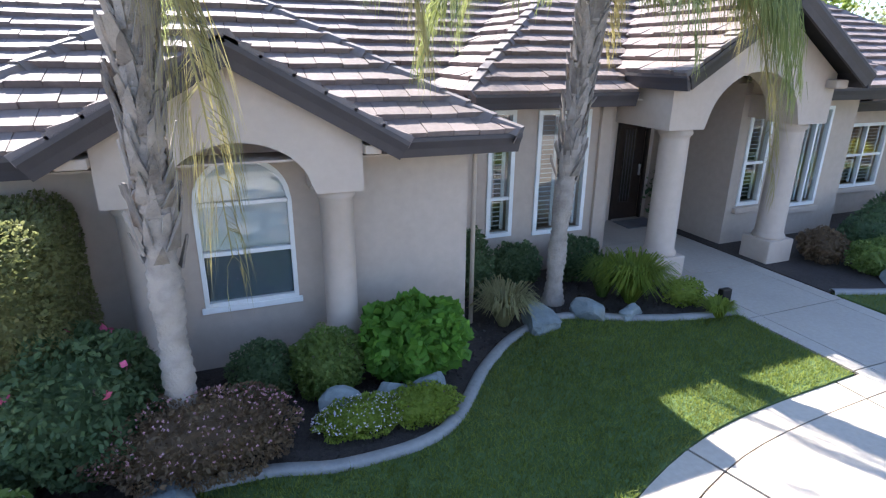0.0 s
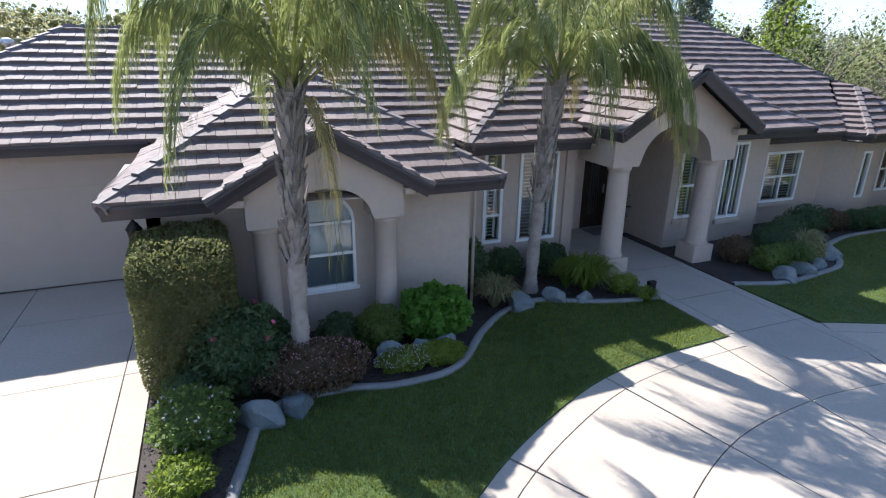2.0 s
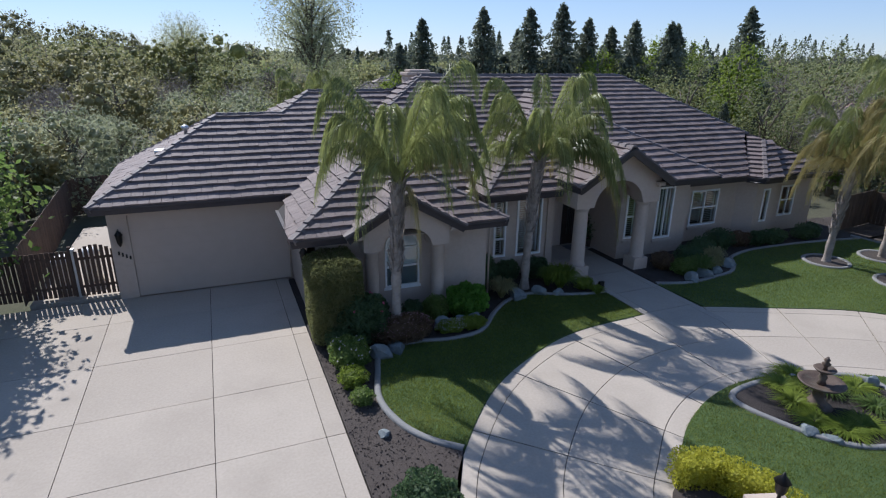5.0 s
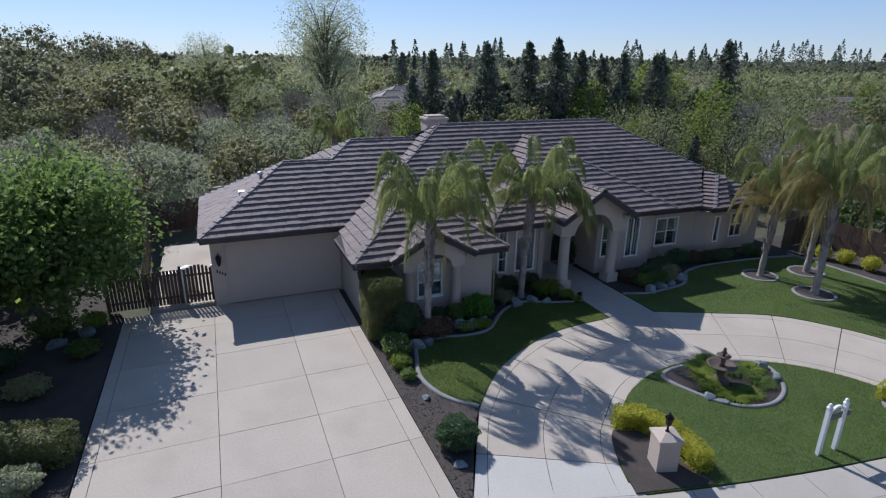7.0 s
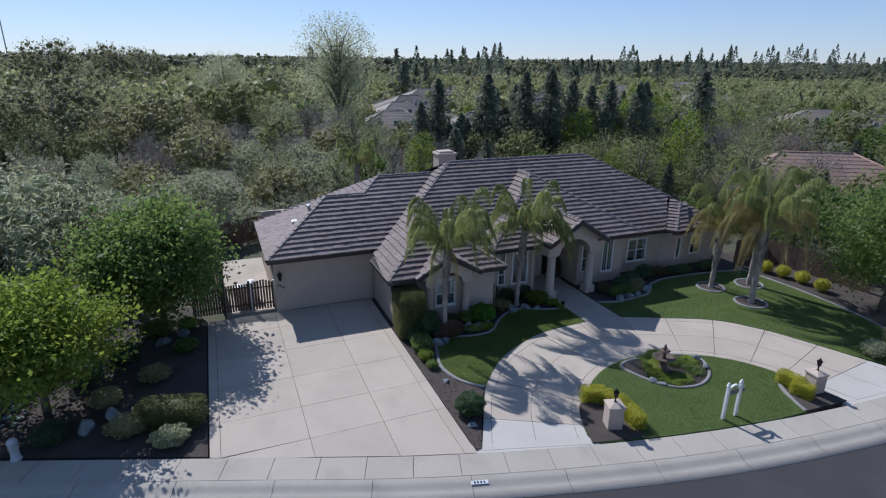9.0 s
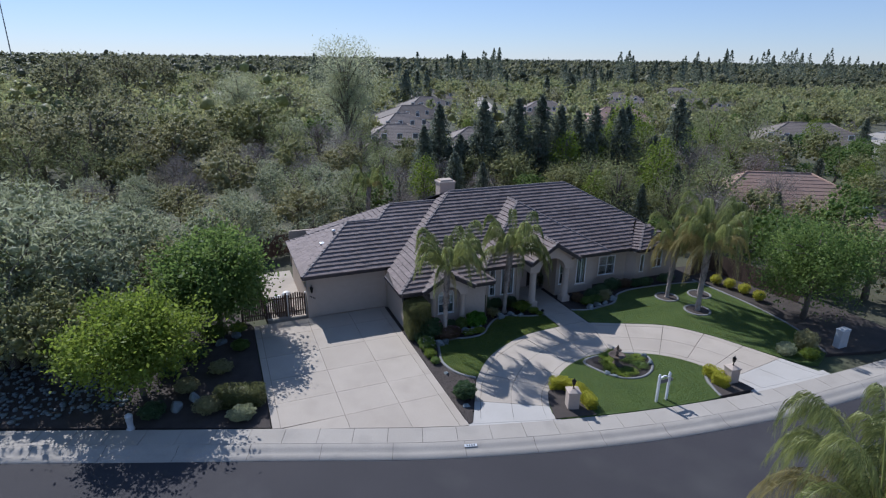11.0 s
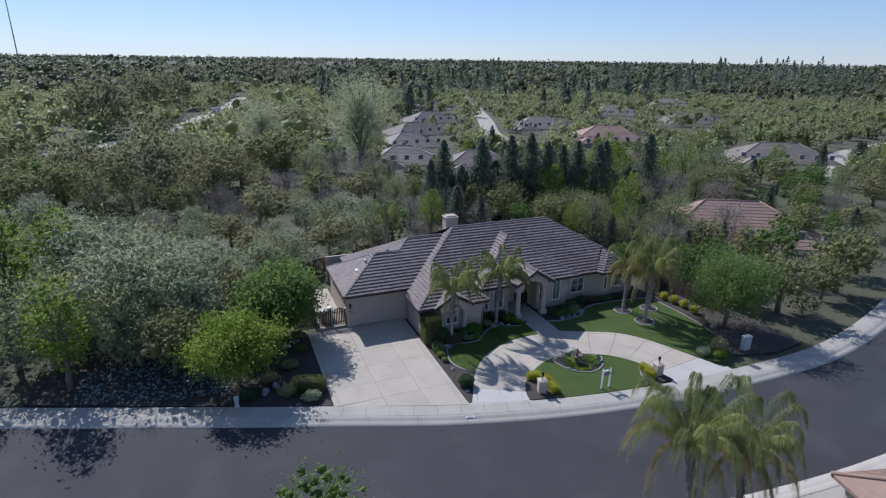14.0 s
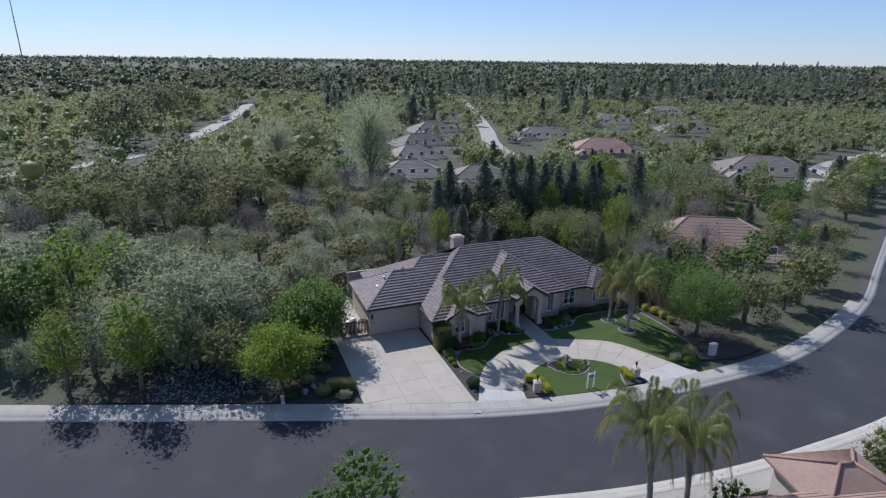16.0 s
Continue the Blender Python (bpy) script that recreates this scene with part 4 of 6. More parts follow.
# entry wall and front door
EY = 9.82
wall_front(5.95, 9.0, EY, 3.3, [(7.8, 8.64, -0.05, 2.64)])
part("lintel", boxed(7.8, 8.64, EY + 0.003, EY + 0.197, 2.27, 2.42), STUCCO, house)
part("hall_wall", boxed(7.5, 9.0, EY + 0.6, EY + 0.65, 0, 3.0), FRONT_DOOR, house)
for a, b, c, d in ((7.85, 7.82, 0, 2.29), (8.62, 8.69, 0, 2.29), (7.82, 8.62, 2.23, 2.29)):
    part("door_casing", boxed(a, b, EY - 0.025, EY + 0.06, c, d, 0.008), FRONT_DOOR, house)
fd = part("front_door", boxed(7.93, 8.61, EY + 0.08, EY + 0.13, 0.0, 2.21), FRONT_DOOR, house, "dark wood front door with a tall glass light")
for a, b, c, d in ((7.93, 8.05, 0, 2.21), (8.38, 8.61, 0, 2.21), (8.05, 8.38, 0, 0.4), (8.05, 8.38, 2.05, 2.21)):
    part("door_rail", boxed(a, b, EY + 0.05, EY + 0.09, c, d, 0.006), FRONT_DOOR, fd)
part("door_light", boxed(8.05, 8.38, EY + 0.066, EY + 0.072, 0.4, 2.05), GLASS, fd)
for k in range(5):
    part("leaded_bar", boxed(8.1 + 0.08 * k, 8.112 + 0.08 * k, EY + 0.055, EY + 0.064, 0.42, 2.03), SIGN_DARK, fd)
part("door_handle", boxed(8.52, 8.55, EY + 0.0, EY + 0.05, 1.0, 1.25, 0.008), METAL, fd)
part("transom", boxed(7.8, 8.64, EY + 0.06, EY + 0.07, 2.42, 2.64), GLASS, house)
tagged(part("doormat", boxed(7.8, 8.7, EY - 0.72, EY - 0.16, 0.01, 0.028, 0.005), SIGN_DARK), "dark rubber doormat before the front door", "doormat")
part("intercom", boxed(8.82, 8.91, EY - 0.03, EY, 1.35, 1.55, 0.006), WHITE, house)
# right of the entry
RW = [(9.1, 9.58, 0.84, 2.66), (10.53, 11.22, 0.7, 2.6)]
wall_side(8.8, 7.8, 9.82, 3.2)
wall_front(8.8, 12.0, 7.6, 3.1, RW)
window(*RW[0], 7.6, 1, 1.62)
window(*RW[1], 7.6, 2, None, tilt=-4, label="tall white vinyl window with teal-tinted plantation shutters")
for x0, x1, z, y in ((8.98, 9.7, 0.78, 7.6), (10.42, 11.33, 0.64, 7.6)):
    part("sill", boxed(x0, x1, y - 0.09, y + 0.01, z - 0.14, z - 0.02, 0.025), STUCCO_TRIM, house)
wall_side(11.8, 7.8, 8.4, 3.05)
wall_front(12.0, 15.5, 8.37, 2.72, [(13.03, 14.4, 0.72, 2.1)])
window(13.03, 14.4, 0.72, 2.1, 8.37, 2, 1.42, slats=True, tilt=-6)
part("sill", boxed(12.92, 14.52, 8.28, 8.38, 0.54, 0.66, 0.025), STUCCO_TRIM, house)
part("wall", boxed(0, 0.75, 0, 0.18, -0.1, 2.66, m=pose(15.45, 8.37, 0, 0, 0, -48)), STUCCO, house)
wall_front(15.95, 17.1, 7.82, 2.66, [(16.4, 16.68, 0.74, 2.05)])
window(16.4, 16.68, 0.74, 2.05, 7.82, 1, None, slats=False, label="narrow white vinyl window")
wall_side(16.92, 8.02, 8.2, 2.66)
wall_front(17.1, 20.0, 8.2, 2.66, [(17.95, 18.75, 0.75, 2.0)])
window(17.95, 18.75, 0.75, 2.0, 8.2, 2, 1.4, slats=False)
wall_side(19.8, 8.4, 20.5, 2.66)
part("wall", boxed(-7.65, 20.0, 20.5, 20.7, -0.1, 2.7), STUCCO, house)
# portico: two columns on square plinths, arched beam, gable
COLS = [(6.4, 6.7), (8.97, 6.72)]
for x, y in COLS:
    part("plinth", boxed(x - 0.3, x + 0.3, y - 0.3, y + 0.3, -0.05, 0.44, 0.03), STUCCO_TRIM, house)
    cb = lathe(bmesh.new(), [(0.27, 0.43), (0.275, 0.48), (0.25, 0.52), (0.238, 0.54), (0.222, 2.34), (0.225, 2.38), (0.25, 2.4), (0.262, 2.44), (0.25, 2.48), (0.245, 2.52)], x, y, 28)
    part("column", cb, STUCCO_TRIM, house, "round tan stucco column")


def port_low(x):
    a, b = COLS[0][0] + 0.3, COLS[1][0] - 0.3
    r = (b - a) / 2
    return 2.5 + math.sqrt(max(0.0, r * r - (x - (a + b) / 2) ** 2)) * 0.86


part("portico_arch", arch_strip(COLS[0][0] - 0.42, COLS[1][0] + 0.42, 6.4, 7.0, port_low, lambda x: PT - 0.08 - abs(x - PX) * PS, 60), STUCCO_TRIM, house, "tan stucco gable with round arch over the entry")
for k, (x, y) in enumerate(COLS):
    a, b = (x - 0.42, x + 0.02) if k == 0 else (x - 0.02, x + 0.42)
    part("portico_beam", boxed(a + 0.004, b - 0.004, 7.0, 7.65, 2.504, 3.3), STUCCO_TRIM, house)
part("portico_ceiling", boxed(5.96, 9.3, 7.0, 9.82, 3.26, 3.32), STUCCO_TRIM, house)
for sgn in (-1, 1):
    part("corbel", boxed(PX + sgn * 1.62 - 0.14, PX + sgn * 1.62 + 0.14, 6.2, 6.4, 3.08, 3.22, 0.03), STUCCO_TRIM, house)
# soffits close the eaves
for x0, x1, y0, y1, z in ((-8.25, -2.9, 9.42, 10.02, 2.84), (-3.2, 2.97, 5.6, 6.17, 2.51), (-3.2, -2.7, 6.17, 8.9, 2.51), (2.6, 2.97, 6.17, 8.0, 2.51), (2.95, 5.95, 7.0, 7.62, 2.9), (8.8, 12.8, 7.0, 7.62, 2.9), (12.0, 15.4, 8.0, 8.4, 2.52), (15.4, 16.9, 7.5, 7.84, 2.48), (16.9, 20.0, 7.66, 8.22, 2.48), (-8.25, -7.8, 10.02, 16.8, 2.84)):
    p = [(x0, y0, z), (x1, y0, z), (x1, y1, z), (x0, y1, z)]
    soffit(p)
# downpipes
for x, y, z in ((-2.82, 9.9, 2.9), (5.6, 7.66, 2.95), (2.68, 6.12, 2.55), (15.4, 8.4, 2.5)):
    part("downpipe", tube(bmesh.new(), [(x, y, 0.05), (x, y, z - 0.15), (x - 0.02, y - 0.1, z)], [0.03, 0.03, 0.03], 6), STUCCO_TRIM, house)
# chimney, vents
ch = part("chimney", boxed(3.95, 5.2, 17.4, 18.4, 4.2, 6.42), STUCCO, house, "square stucco chimney with a stepped cap")
part("chimney_cap", boxed(3.87, 5.28, 17.32, 18.48, 6.36, 6.5, 0.03), STUCCO_TRIM, ch)
part("chimney_top", boxed(4.05, 5.1, 17.5, 18.3, 6.5, 6.62, 0.05), STUCCO_TRIM, ch)
for x, y, z in ((-3.2, 14.0, 4.7), (-5.6, 12.6, 4.55)):
    part("roof_vent", lathe(bmesh.new(), [(0.06, z - 0.3), (0.06, z + 0.22), (0.13, z + 0.24), (0.13, z + 0.34), (0.03, z + 0.38)], x, y, 12), METAL if x < -5 else IRON, house)
part("roof_vent", boxed(-6.6, -6.2, 12.1, 12.5, 3.9, 4.2, 0.05), METAL, house)
# wall lanterns and house number plates
for x, y, z in ((-7.68, 9.98, 1.95), (-2.9, 6.1, 2.1)):
    ln = part("wall_lantern", boxed(x - 0.05, x + 0.05, y - 0.02, y + 0.02, z - 0.1, z + 0.2, 0.01), IRON, house, "black iron wall lantern")
    part("lantern_cage", lathe(bmesh.new(), [(0.02, z - 0.22), (0.07, z - 0.12), (0.1, z + 0.12), (0.12, z + 0.14), (0.03, z + 0.26), (0.01, z + 0.3)], x, y - 0.14, 8), IRON, ln)
    part("lantern_arm", tube(bmesh.new(), [(x, y, z + 0.16), (x, y - 0.08, z + 0.3), (x, y - 0.14, z + 0.28)], [0.012] * 3, 6), IRON, ln)
for i in range(4):
    part("number_bar", boxed(-7.8 + i * 0.095, -7.75 + i * 0.095, 9.985, 10.0, 1.42 - i * 0.055, 1.54 - i * 0.055, 0.004), IRON, house)

# ---- fences and side yard ----


def picket_fence(x0, x1, y, top, label, arched=False):
    f_ = tagged(empty("fence" if not arched else "gate", (x0 + x1) / 2, y, 0), label, "gate" if arched else "fence")
    n = max(3, int((x1 - x0) / 0.125))
    for i in range(n):
        x = x0 + (i + 0.5) * (x1 - x0) / n
        h = top + (0.22 * math.sin(math.pi * (i + 0.5) / n) if arched else random.uniform(-0.01, 0.01))
        p_ = part("picket", boxed(-0.05, 0.05, -0.012, 0.012, 0.04, h, 0.004), WOOD_FENCE, f_)
        p_.matrix_local = pose(x - (x0 + x1) / 2, 0, 0)
    for z in (0.3, top - 0.25):
        part("rail", boxed(x0 - (x0 + x1) / 2, x1 - (x0 + x1) / 2, 0.012, 0.05, z, z + 0.08), WOOD_FENCE, f_)
    for x in (x0, x1):
        part("post", boxed(x - (x0 + x1) / 2 - 0.05, x - (x0 + x1) / 2 + 0.05, 0, 0.1, 0, top + 0.12, 0.01), METAL if arched else WOOD_FENCE, f_)
    return f_


picket_fence(-11.9, -9.2, 10.7, 1.5, "dark brown slatted wooden fence beside the garage")
picket_fence(-9.1, -7.98, 10.6, 1.45, "dark brown arched wooden gate by the garage", True)
tagged(part("side_yard_slab", sheet([(-10.4, 10.4), (-7.95, 10.4), (-7.95, 19), (-10.4, 19)], -0.2, 0.0), CONCRETE), "pale concrete side yard behind the gate", "paving", kind="structure")


def board_fence(a, b, top, label, zbase=0.0):
    a, b = Vector((*a, 0)), Vector((*b, 0))
    n = int((b - a).length / 0.16)
    ang = math.degrees(math.atan2(b.y - a.y, b.x - a.x))
    f_ = tagged(empty("fence", a.x, a.y, zbase), label, "fence")
    f_.matrix_world = pose(a.x, a.y, zbase, 0, 0, ang)
    me = None
    for i in range(n):
        if me is None:
            p_ = part("board", boxed(-0.075, 0.075, -0.01, 0.01, 0.0, top, 0.003), WOOD_FENCE, f_)
            me = p_.data
        else:
            p_ = new("board", me)
            p_.parent = f_
        p_.matrix_local = pose(0.08 + i * 0.16, random.uniform(-0.004, 0.004), random.uniform(-0.015, 0.015))
    for z in (0.35, top - 0.3):
        part("rail", boxed(0, n * 0.16, 0.01, 0.05, z, z + 0.09), WOOD_FENCE, f_)
    return f_


board_fence((-10.5, 10.4), (-11.2, 21.5), 1.7, "weathered brown board fence along the side yard")
board_fence((-11.2, 21.5), (0, 27), 1.7, "weathered brown board fence behind the house")
board_fence((20.9, 7.2), (23.6, 7.6), 1.6, "reddish brown board fence beside the house")
board_fence((23.4, 7.6), (24.2, 0.5), 1.5, "reddish brown board fence between the lots")
# patio things behind the gate
for x, y, s in ((-9.6, 11.6, 0.5), (-9.0, 12.2, 0.4)):
    tagged(part("covered_bin", lathe(bmesh.new(), [(s * 0.7, 0), (s * 0.75, 0.9), (s * 0.8, 0.95), (s * 0.5, 1.08), (s * 0.1, 1.12)], x, y, 12), SIGN_WHITE), "white covered bin behind the gate", "bin")

# ---- small things outdoors ----


def pillar(x, y, rot, h):
    p_ = tagged(empty("light_pillar", x, y, 0), "square tan stucco pillar with a lantern on its sloped cap", "light pillar", "pillars at the drive")
    part("body", boxed(-0.27, 0.27, -0.27, 0.27, -0.1, h - 0.12, 0.015), STUCCO_TRIM, p_)
    bm = boxed(-0.31, 0.31, -0.31, 0.31, h - 0.12, h - 0.05, 0.012)
    t = [bm.verts.new((sx * r, sy * r, z)) for r, z in ((0.3, h - 0.05), (0.06, h + 0.05)) for sx, sy in ((-1, -1), (1, -1), (1, 1), (-1, 1))]
    for i in range(4):
        bm.faces.new((t[i], t[(i + 1) % 4], t[4 + (i + 1) % 4], t[4 + i]))
    bm.faces.new(t[4:])
    part("cap", bm, STUCCO_TRIM, p_)
    part("lantern_stem", lathe(bmesh.new(), [(0.07, h + 0.04), (0.03, h + 0.08), (0.025, h + 0.2), (0.05, h + 0.22)], 0, 0, 10), IRON, p_, "black iron stem")
    part("lantern", lathe(bmesh.new(), [(0.05, h + 0.22), (0.075, h + 0.27), (0.095, h + 0.42), (0.12, h + 0.44), (0.03, h + 0.54), (0.012, h + 0.6)], 0, 0, 8), IRON, p_, "black iron lantern")
    part("number_bar", boxed(0.272, 0.28, -0.14, 0.14, h * 0.6, h * 0.6 + 0.09), IRON, p_)
    p_.matrix_world = pose(x, y, 0, 0, 0, rot)


pillar(2.25, -4.15, -18, 1.0)
pillar(11.35, -5.2, -6, 0.92)

ft = tagged(empty("fountain", FOUNT[0], FOUNT[1], 0.03), "three-tiered dark bronze garden fountain in a round bed", "fountain")
part("base", lathe(bmesh.new(), [(0.3, 0), (0.32, 0.05), (0.22, 0.1), (0.14, 0.22), (0.11, 0.4), (0.16, 0.5)], 0, 0, 20), BRONZE, ft)
part("bowl", lathe(bmesh.new(), [(0.12, 0.46), (0.3, 0.52), (0.43, 0.6), (0.46, 0.63), (0.44, 0.65), (0.36, 0.6), (0.1, 0.57)], 0, 0, 28), BRONZE, ft)
part("stem", lathe(bmesh.new(), [(0.1, 0.56), (0.06, 0.66), (0.09, 0.74), (0.06, 0.8), (0.08, 0.86)], 0, 0, 16), BRONZE, ft)
part("upper_bowl", lathe(bmesh.new(), [(0.05, 0.84), (0.16, 0.88), (0.22, 0.94), (0.2, 0.955), (0.05, 0.91)], 0, 0, 24), BRONZE, ft)
part("finial", lathe(bmesh.new(), [(0.05, 0.9), (0.035, 0.98), (0.07, 1.03), (0.09, 1.06), (0.04, 1.1), (0.06, 1.14), (0.02, 1.22)], 0, 0, 14), BRONZE, ft)

sp = tagged(empty("sign_post", 6.66, -5.3, 0), "white two-post sign frame with an arched top on the lawn", "sign")
for x in (-0.31, 0.31):
    part("post", boxed(x - 0.05, x + 0.05, -0.05, 0.05, 0, 1.42, 0.006), SIGN_WHITE, sp)
    part("post_cap", lathe(bmesh.new(), [(0.075, 1.42), (0.075, 1.45), (0.035, 1.47), (0.055, 1.52), (0.03, 1.56), (0.005, 1.58)], x, 0, 12), SIGN_WHITE, sp)
part("arch_rail", arch_strip(-0.26, 0.26, -0.03, 0.03, lambda x: 1.24 + 0.13 * (1 - (x / 0.27) ** 2), lambda x: 1.31 + 0.13 * (1 - (x / 0.27) ** 2), 14), SIGN_WHITE, sp)
part("panel", boxed(-0.25, 0.25, -0.012, 0.012, 1.02, 1.22, 0.004), SIGN_DARK, sp, "small grey hanging panel")
part("lower_box", boxed(0.36, 0.46, -0.09, 0.03, 1.1, 1.24, 0.008), SIGN_DARK, sp)

cabinet = tagged(empty("utility_cabinet", 20.6, -4.7, 0), "grey metal utility cabinet by the neighbour's drive", "utility box")
part("body", boxed(-0.35, 0.35, -0.2, 0.2, 0, 1.1, 0.03), PANEL_GREY, cabinet)
part("lid", boxed(-0.38, 0.38, -0.23, 0.23, 1.08, 1.16, 0.03), PANEL_GREY, cabinet)
hyd = tagged(empty("garden_statue", -17.15, 1.5, -0.03), "weathered pale stone garden post by the sidewalk", "garden post")
part("body", lathe(bmesh.new(), [(0.17, 0), (0.18, 0.06), (0.13, 0.1), (0.13, 0.42), (0.16, 0.46), (0.14, 0.6), (0.17, 0.64), (0.15, 0.74), (0.06, 0.82), (0.02, 0.84)], 0, 0, 14), PANEL_GREY, hyd)
pl = tagged(empty("path_light", 6.36, 5.25, 0), "small dark metal path light at the bed corner", "path light")
part("stake", tube(bmesh.new(), [(0, 0, 0), (0, 0, 0.3)], [0.012, 0.012], 6), IRON, pl)
part("head", boxed(-0.09, 0.09, -0.05, 0.05, 0.14, 0.36, 0.02), IRON, pl)
plate = tagged(part("kerb_number_plate", boxed(-0.28, 0.28, -0.06, 0.06, 0, 0.008, m=pose(-3.45, -4.93, -0.03, 22, 0, -15)), SIGN_WHITE), "white painted number plate on the kerb", "number plate")
for i in range(4):
    part("number_bar", boxed(-0.18 + i * 0.1, -0.13 + i * 0.1, -0.035, 0.035, 0.008, 0.011, m=pose(-3.45, -4.93, -0.03, 22, 0, -15)), IRON, plate)


def boulder(x, y, sx, sy, sz, seed, label="grey-green split boulder in the bed edge"):
    bm = bmesh.new()
    bmesh.ops.create_icosphere(bm, subdivisions=3, radius=1.0)
    cut = np.random.default_rng(seed + 900)
    planes = [(Vector(cut.normal(size=3)).normalized(), cut.uniform(0.5, 0.8)) for k in range(9)]
    for v in bm.verts:
        q = v.co.normalized() * (1 + 0.25 * noise.noise(v.co * 1.1 + Vector((seed * 3.7, seed, 0))))
        for nv, d in planes:
            h = q.dot(nv) - d
            if h > 0:
                q = q - nv * h
        q += v.co * 0.06 * noise.noise(v.co * 3.1 + Vector((seed, 0, 7)))
        v.co = Vector((q.x * sx, q.y * sy, q.z * sz)) * 1.15
    ob = tagged(part("boulder", bm, ROCK), label, "rock", "boulders in the beds")
    ob.matrix_world = pose(x, y, sz * 0.35, 0, 0, seed * 47)


for i, (x, y, a, b, c) in enumerate([(-1.5, 3.8, 0.25, 0.3, 0.24), (-0.98, 3.92, 0.34, 0.2, 0.2), (1.1, 4.7, 0.27, 0.2, 0.24), (0.6, 4.75, 0.24, 0.2, 0.22), (1.55, 4.75, 0.26, 0.2, 0.24), (3.55, 5.75, 0.34, 0.28, 0.24), (4.35, 5.8, 0.3, 0.22, 0.2), (4.9, 5.55, 0.26, 0.16, 0.16), (9.9, 4.95, 0.3, 0.22, 0.2), (10.6, 5.1, 0.32, 0.22, 0.2), (12.3, 5.5, 0.3, 0.3, 0.22), (11.3, 5.2, 0.22, 0.2, 0.18), (-2.25, 0.75, 0.14, 0.12, 0.12), (-2.5, -2.3, 0.2, 0.14, 0.13), (8.75, -1.6, 0.22, 0.16, 0.2), (8.6, -2.3, 0.22, 0.15, 0.16), (5.75, -2.3, 0.2, 0.14, 0.15), (6.0, -2.7, 0.2, 0.12, 0.12), (-12.4, 9.0, 0.3, 0.22, 0.2), (-13.2, 8.4, 0.32, 0.22, 0.2), (-14.5, 2.9, 0.36, 0.24, 0.24), (-15.3, 2.4, 0.36, 0.26, 0.24)]):
    boulder(x, y, a, b, c, i + 1)
# river stones in the dry bed by the sidewalk
rng = np.random.default_rng(77)
bm = bmesh.new()
bmesh.ops.create_icosphere(bm, subdivisions=1, radius=1.0)
sv = np.array([v.co[:] for v in bm.verts])
sf = np.array([[v.index for v in f_.verts] for f_ in bm.faces])
bm.free()
vs, fs = [], []
q = rng.uniform((-27, 3.5), (-17.5, 9.5), (700, 2))
q = q[q[:, 1] > np.interp(q[:, 0], edge[:, 0], edge[:, 1]) + 0.4]
for p in q:
    r = rng.uniform(0.05, 0.15)
    a = sv * (r * rng.uniform(0.7, 1.3), r * rng.uniform(0.7, 1.3), r * 0.6) * (1 + 0.15 * rng.normal(size=(len(sv), 1)))
    vs.append(a + (p[0], p[1], 0.02))
    fs.append(sf + len(sv) * len(fs))
tagged(part("river_stones", mesh_from("river_stones", np.concatenate(vs), np.concatenate(fs), ROCK)), "grey river stones heaped in a dry bed", "stones", kind="stuff")

# ---- plants ----


def shrub(name, x, y, rx, ry, h, material, n, size, label, seed, boxy=1.0, z=0.0, flowers=None, slim=0.55, category="bush", group=""):
    """A bush: short stems and a shell of many single leaves, denser outside; boxy above 1 squares it off like a clipped hedge."""
    rng = np.random.default_rng(seed)
    b = tagged(empty(name, x, y, z), label, category, group)
    bm = bmesh.new()
    for k in range(5):
        a = k * 1.3
        tube(bm, [(0, 0, -0.05), (0.3 * rx * math.cos(a), 0.3 * ry * math.sin(a), 0.35 * h), (0.6 * rx * math.cos(a), 0.6 * ry * math.sin(a), 0.75 * h)], [0.03, 0.022, 0.01], 5)
    part("woody_base", bm, BARK, b)
    d = rng.normal(size=(n, 3))
    d /= np.linalg.norm(d, axis=1)[:, None]
    if boxy > 1:
        # even spread over a rounded block
        d = rng.uniform(-1, 1, (n, 3))
        area = np.array([ry * h / 2, rx * h / 2, rx * ry])
        face = rng.choice(3, n, p=area / area.sum())
        d[np.arange(n), face] = np.sign(rng.uniform(-1, 1, n))
        d /= (np.abs(d) ** 7).sum(1)[:, None] ** (1 / 7)
    lump = 1 + (0.14 if boxy <= 1 else 0.035) * np.sin(d @ np.array([5.1, 3.3, 4.2]) + seed) * np.sin(d @ np.array([-3.0, 6.1, 2.2]) + 2 * seed)
    core = bmesh.new()
    bmesh.ops.create_icosphere(core, subdivisions=3, radius=1.0)
    for v in core.verts:
        q = np.array(v.co)
        if boxy > 1:
            q = q / ((np.abs(q) ** 7).sum() ** (1 / 7))
        q = q * (0.74 + 0.06 * math.sin(9 * q[0] + seed) * math.sin(8 * q[1] + 5 * q[2])) * (rx, ry, h / 2)
        v.co = Vector((q[0], q[1], q[2] + h / 2))
    part("inner_foliage", core, material, b)
    r = (1 - 0.42 * rng.random(n) ** 2.2) * lump
    p = d * r[:, None] * (rx, ry, h / 2) + (0, 0, h / 2)
    p[:, 2] = np.maximum(p[:, 2], 0.04)
    v, f_ = leaves(rng, p, size, 0.1, slim, out=d * 0.8)
    part("foliage", mesh_from("foliage", v, f_, material), material, b)
    if flowers:
        fm, k, fs_ = flowers
        dd = d[rng.integers(0, n, k)]
        dd[:, 2] = np.abs(dd[:, 2])
        v, f_ = leaves(rng, np.repeat(dd * (rx, ry, h / 2) * 1.02 + (0, 0, h / 2), 5, 0) + rng.normal(size=(5 * k, 3)) * fs_ * 0.3, fs_, 0, 0.9)
        part("blossoms", mesh_from("blossoms", v, f_, fm), fm, b)
    return b


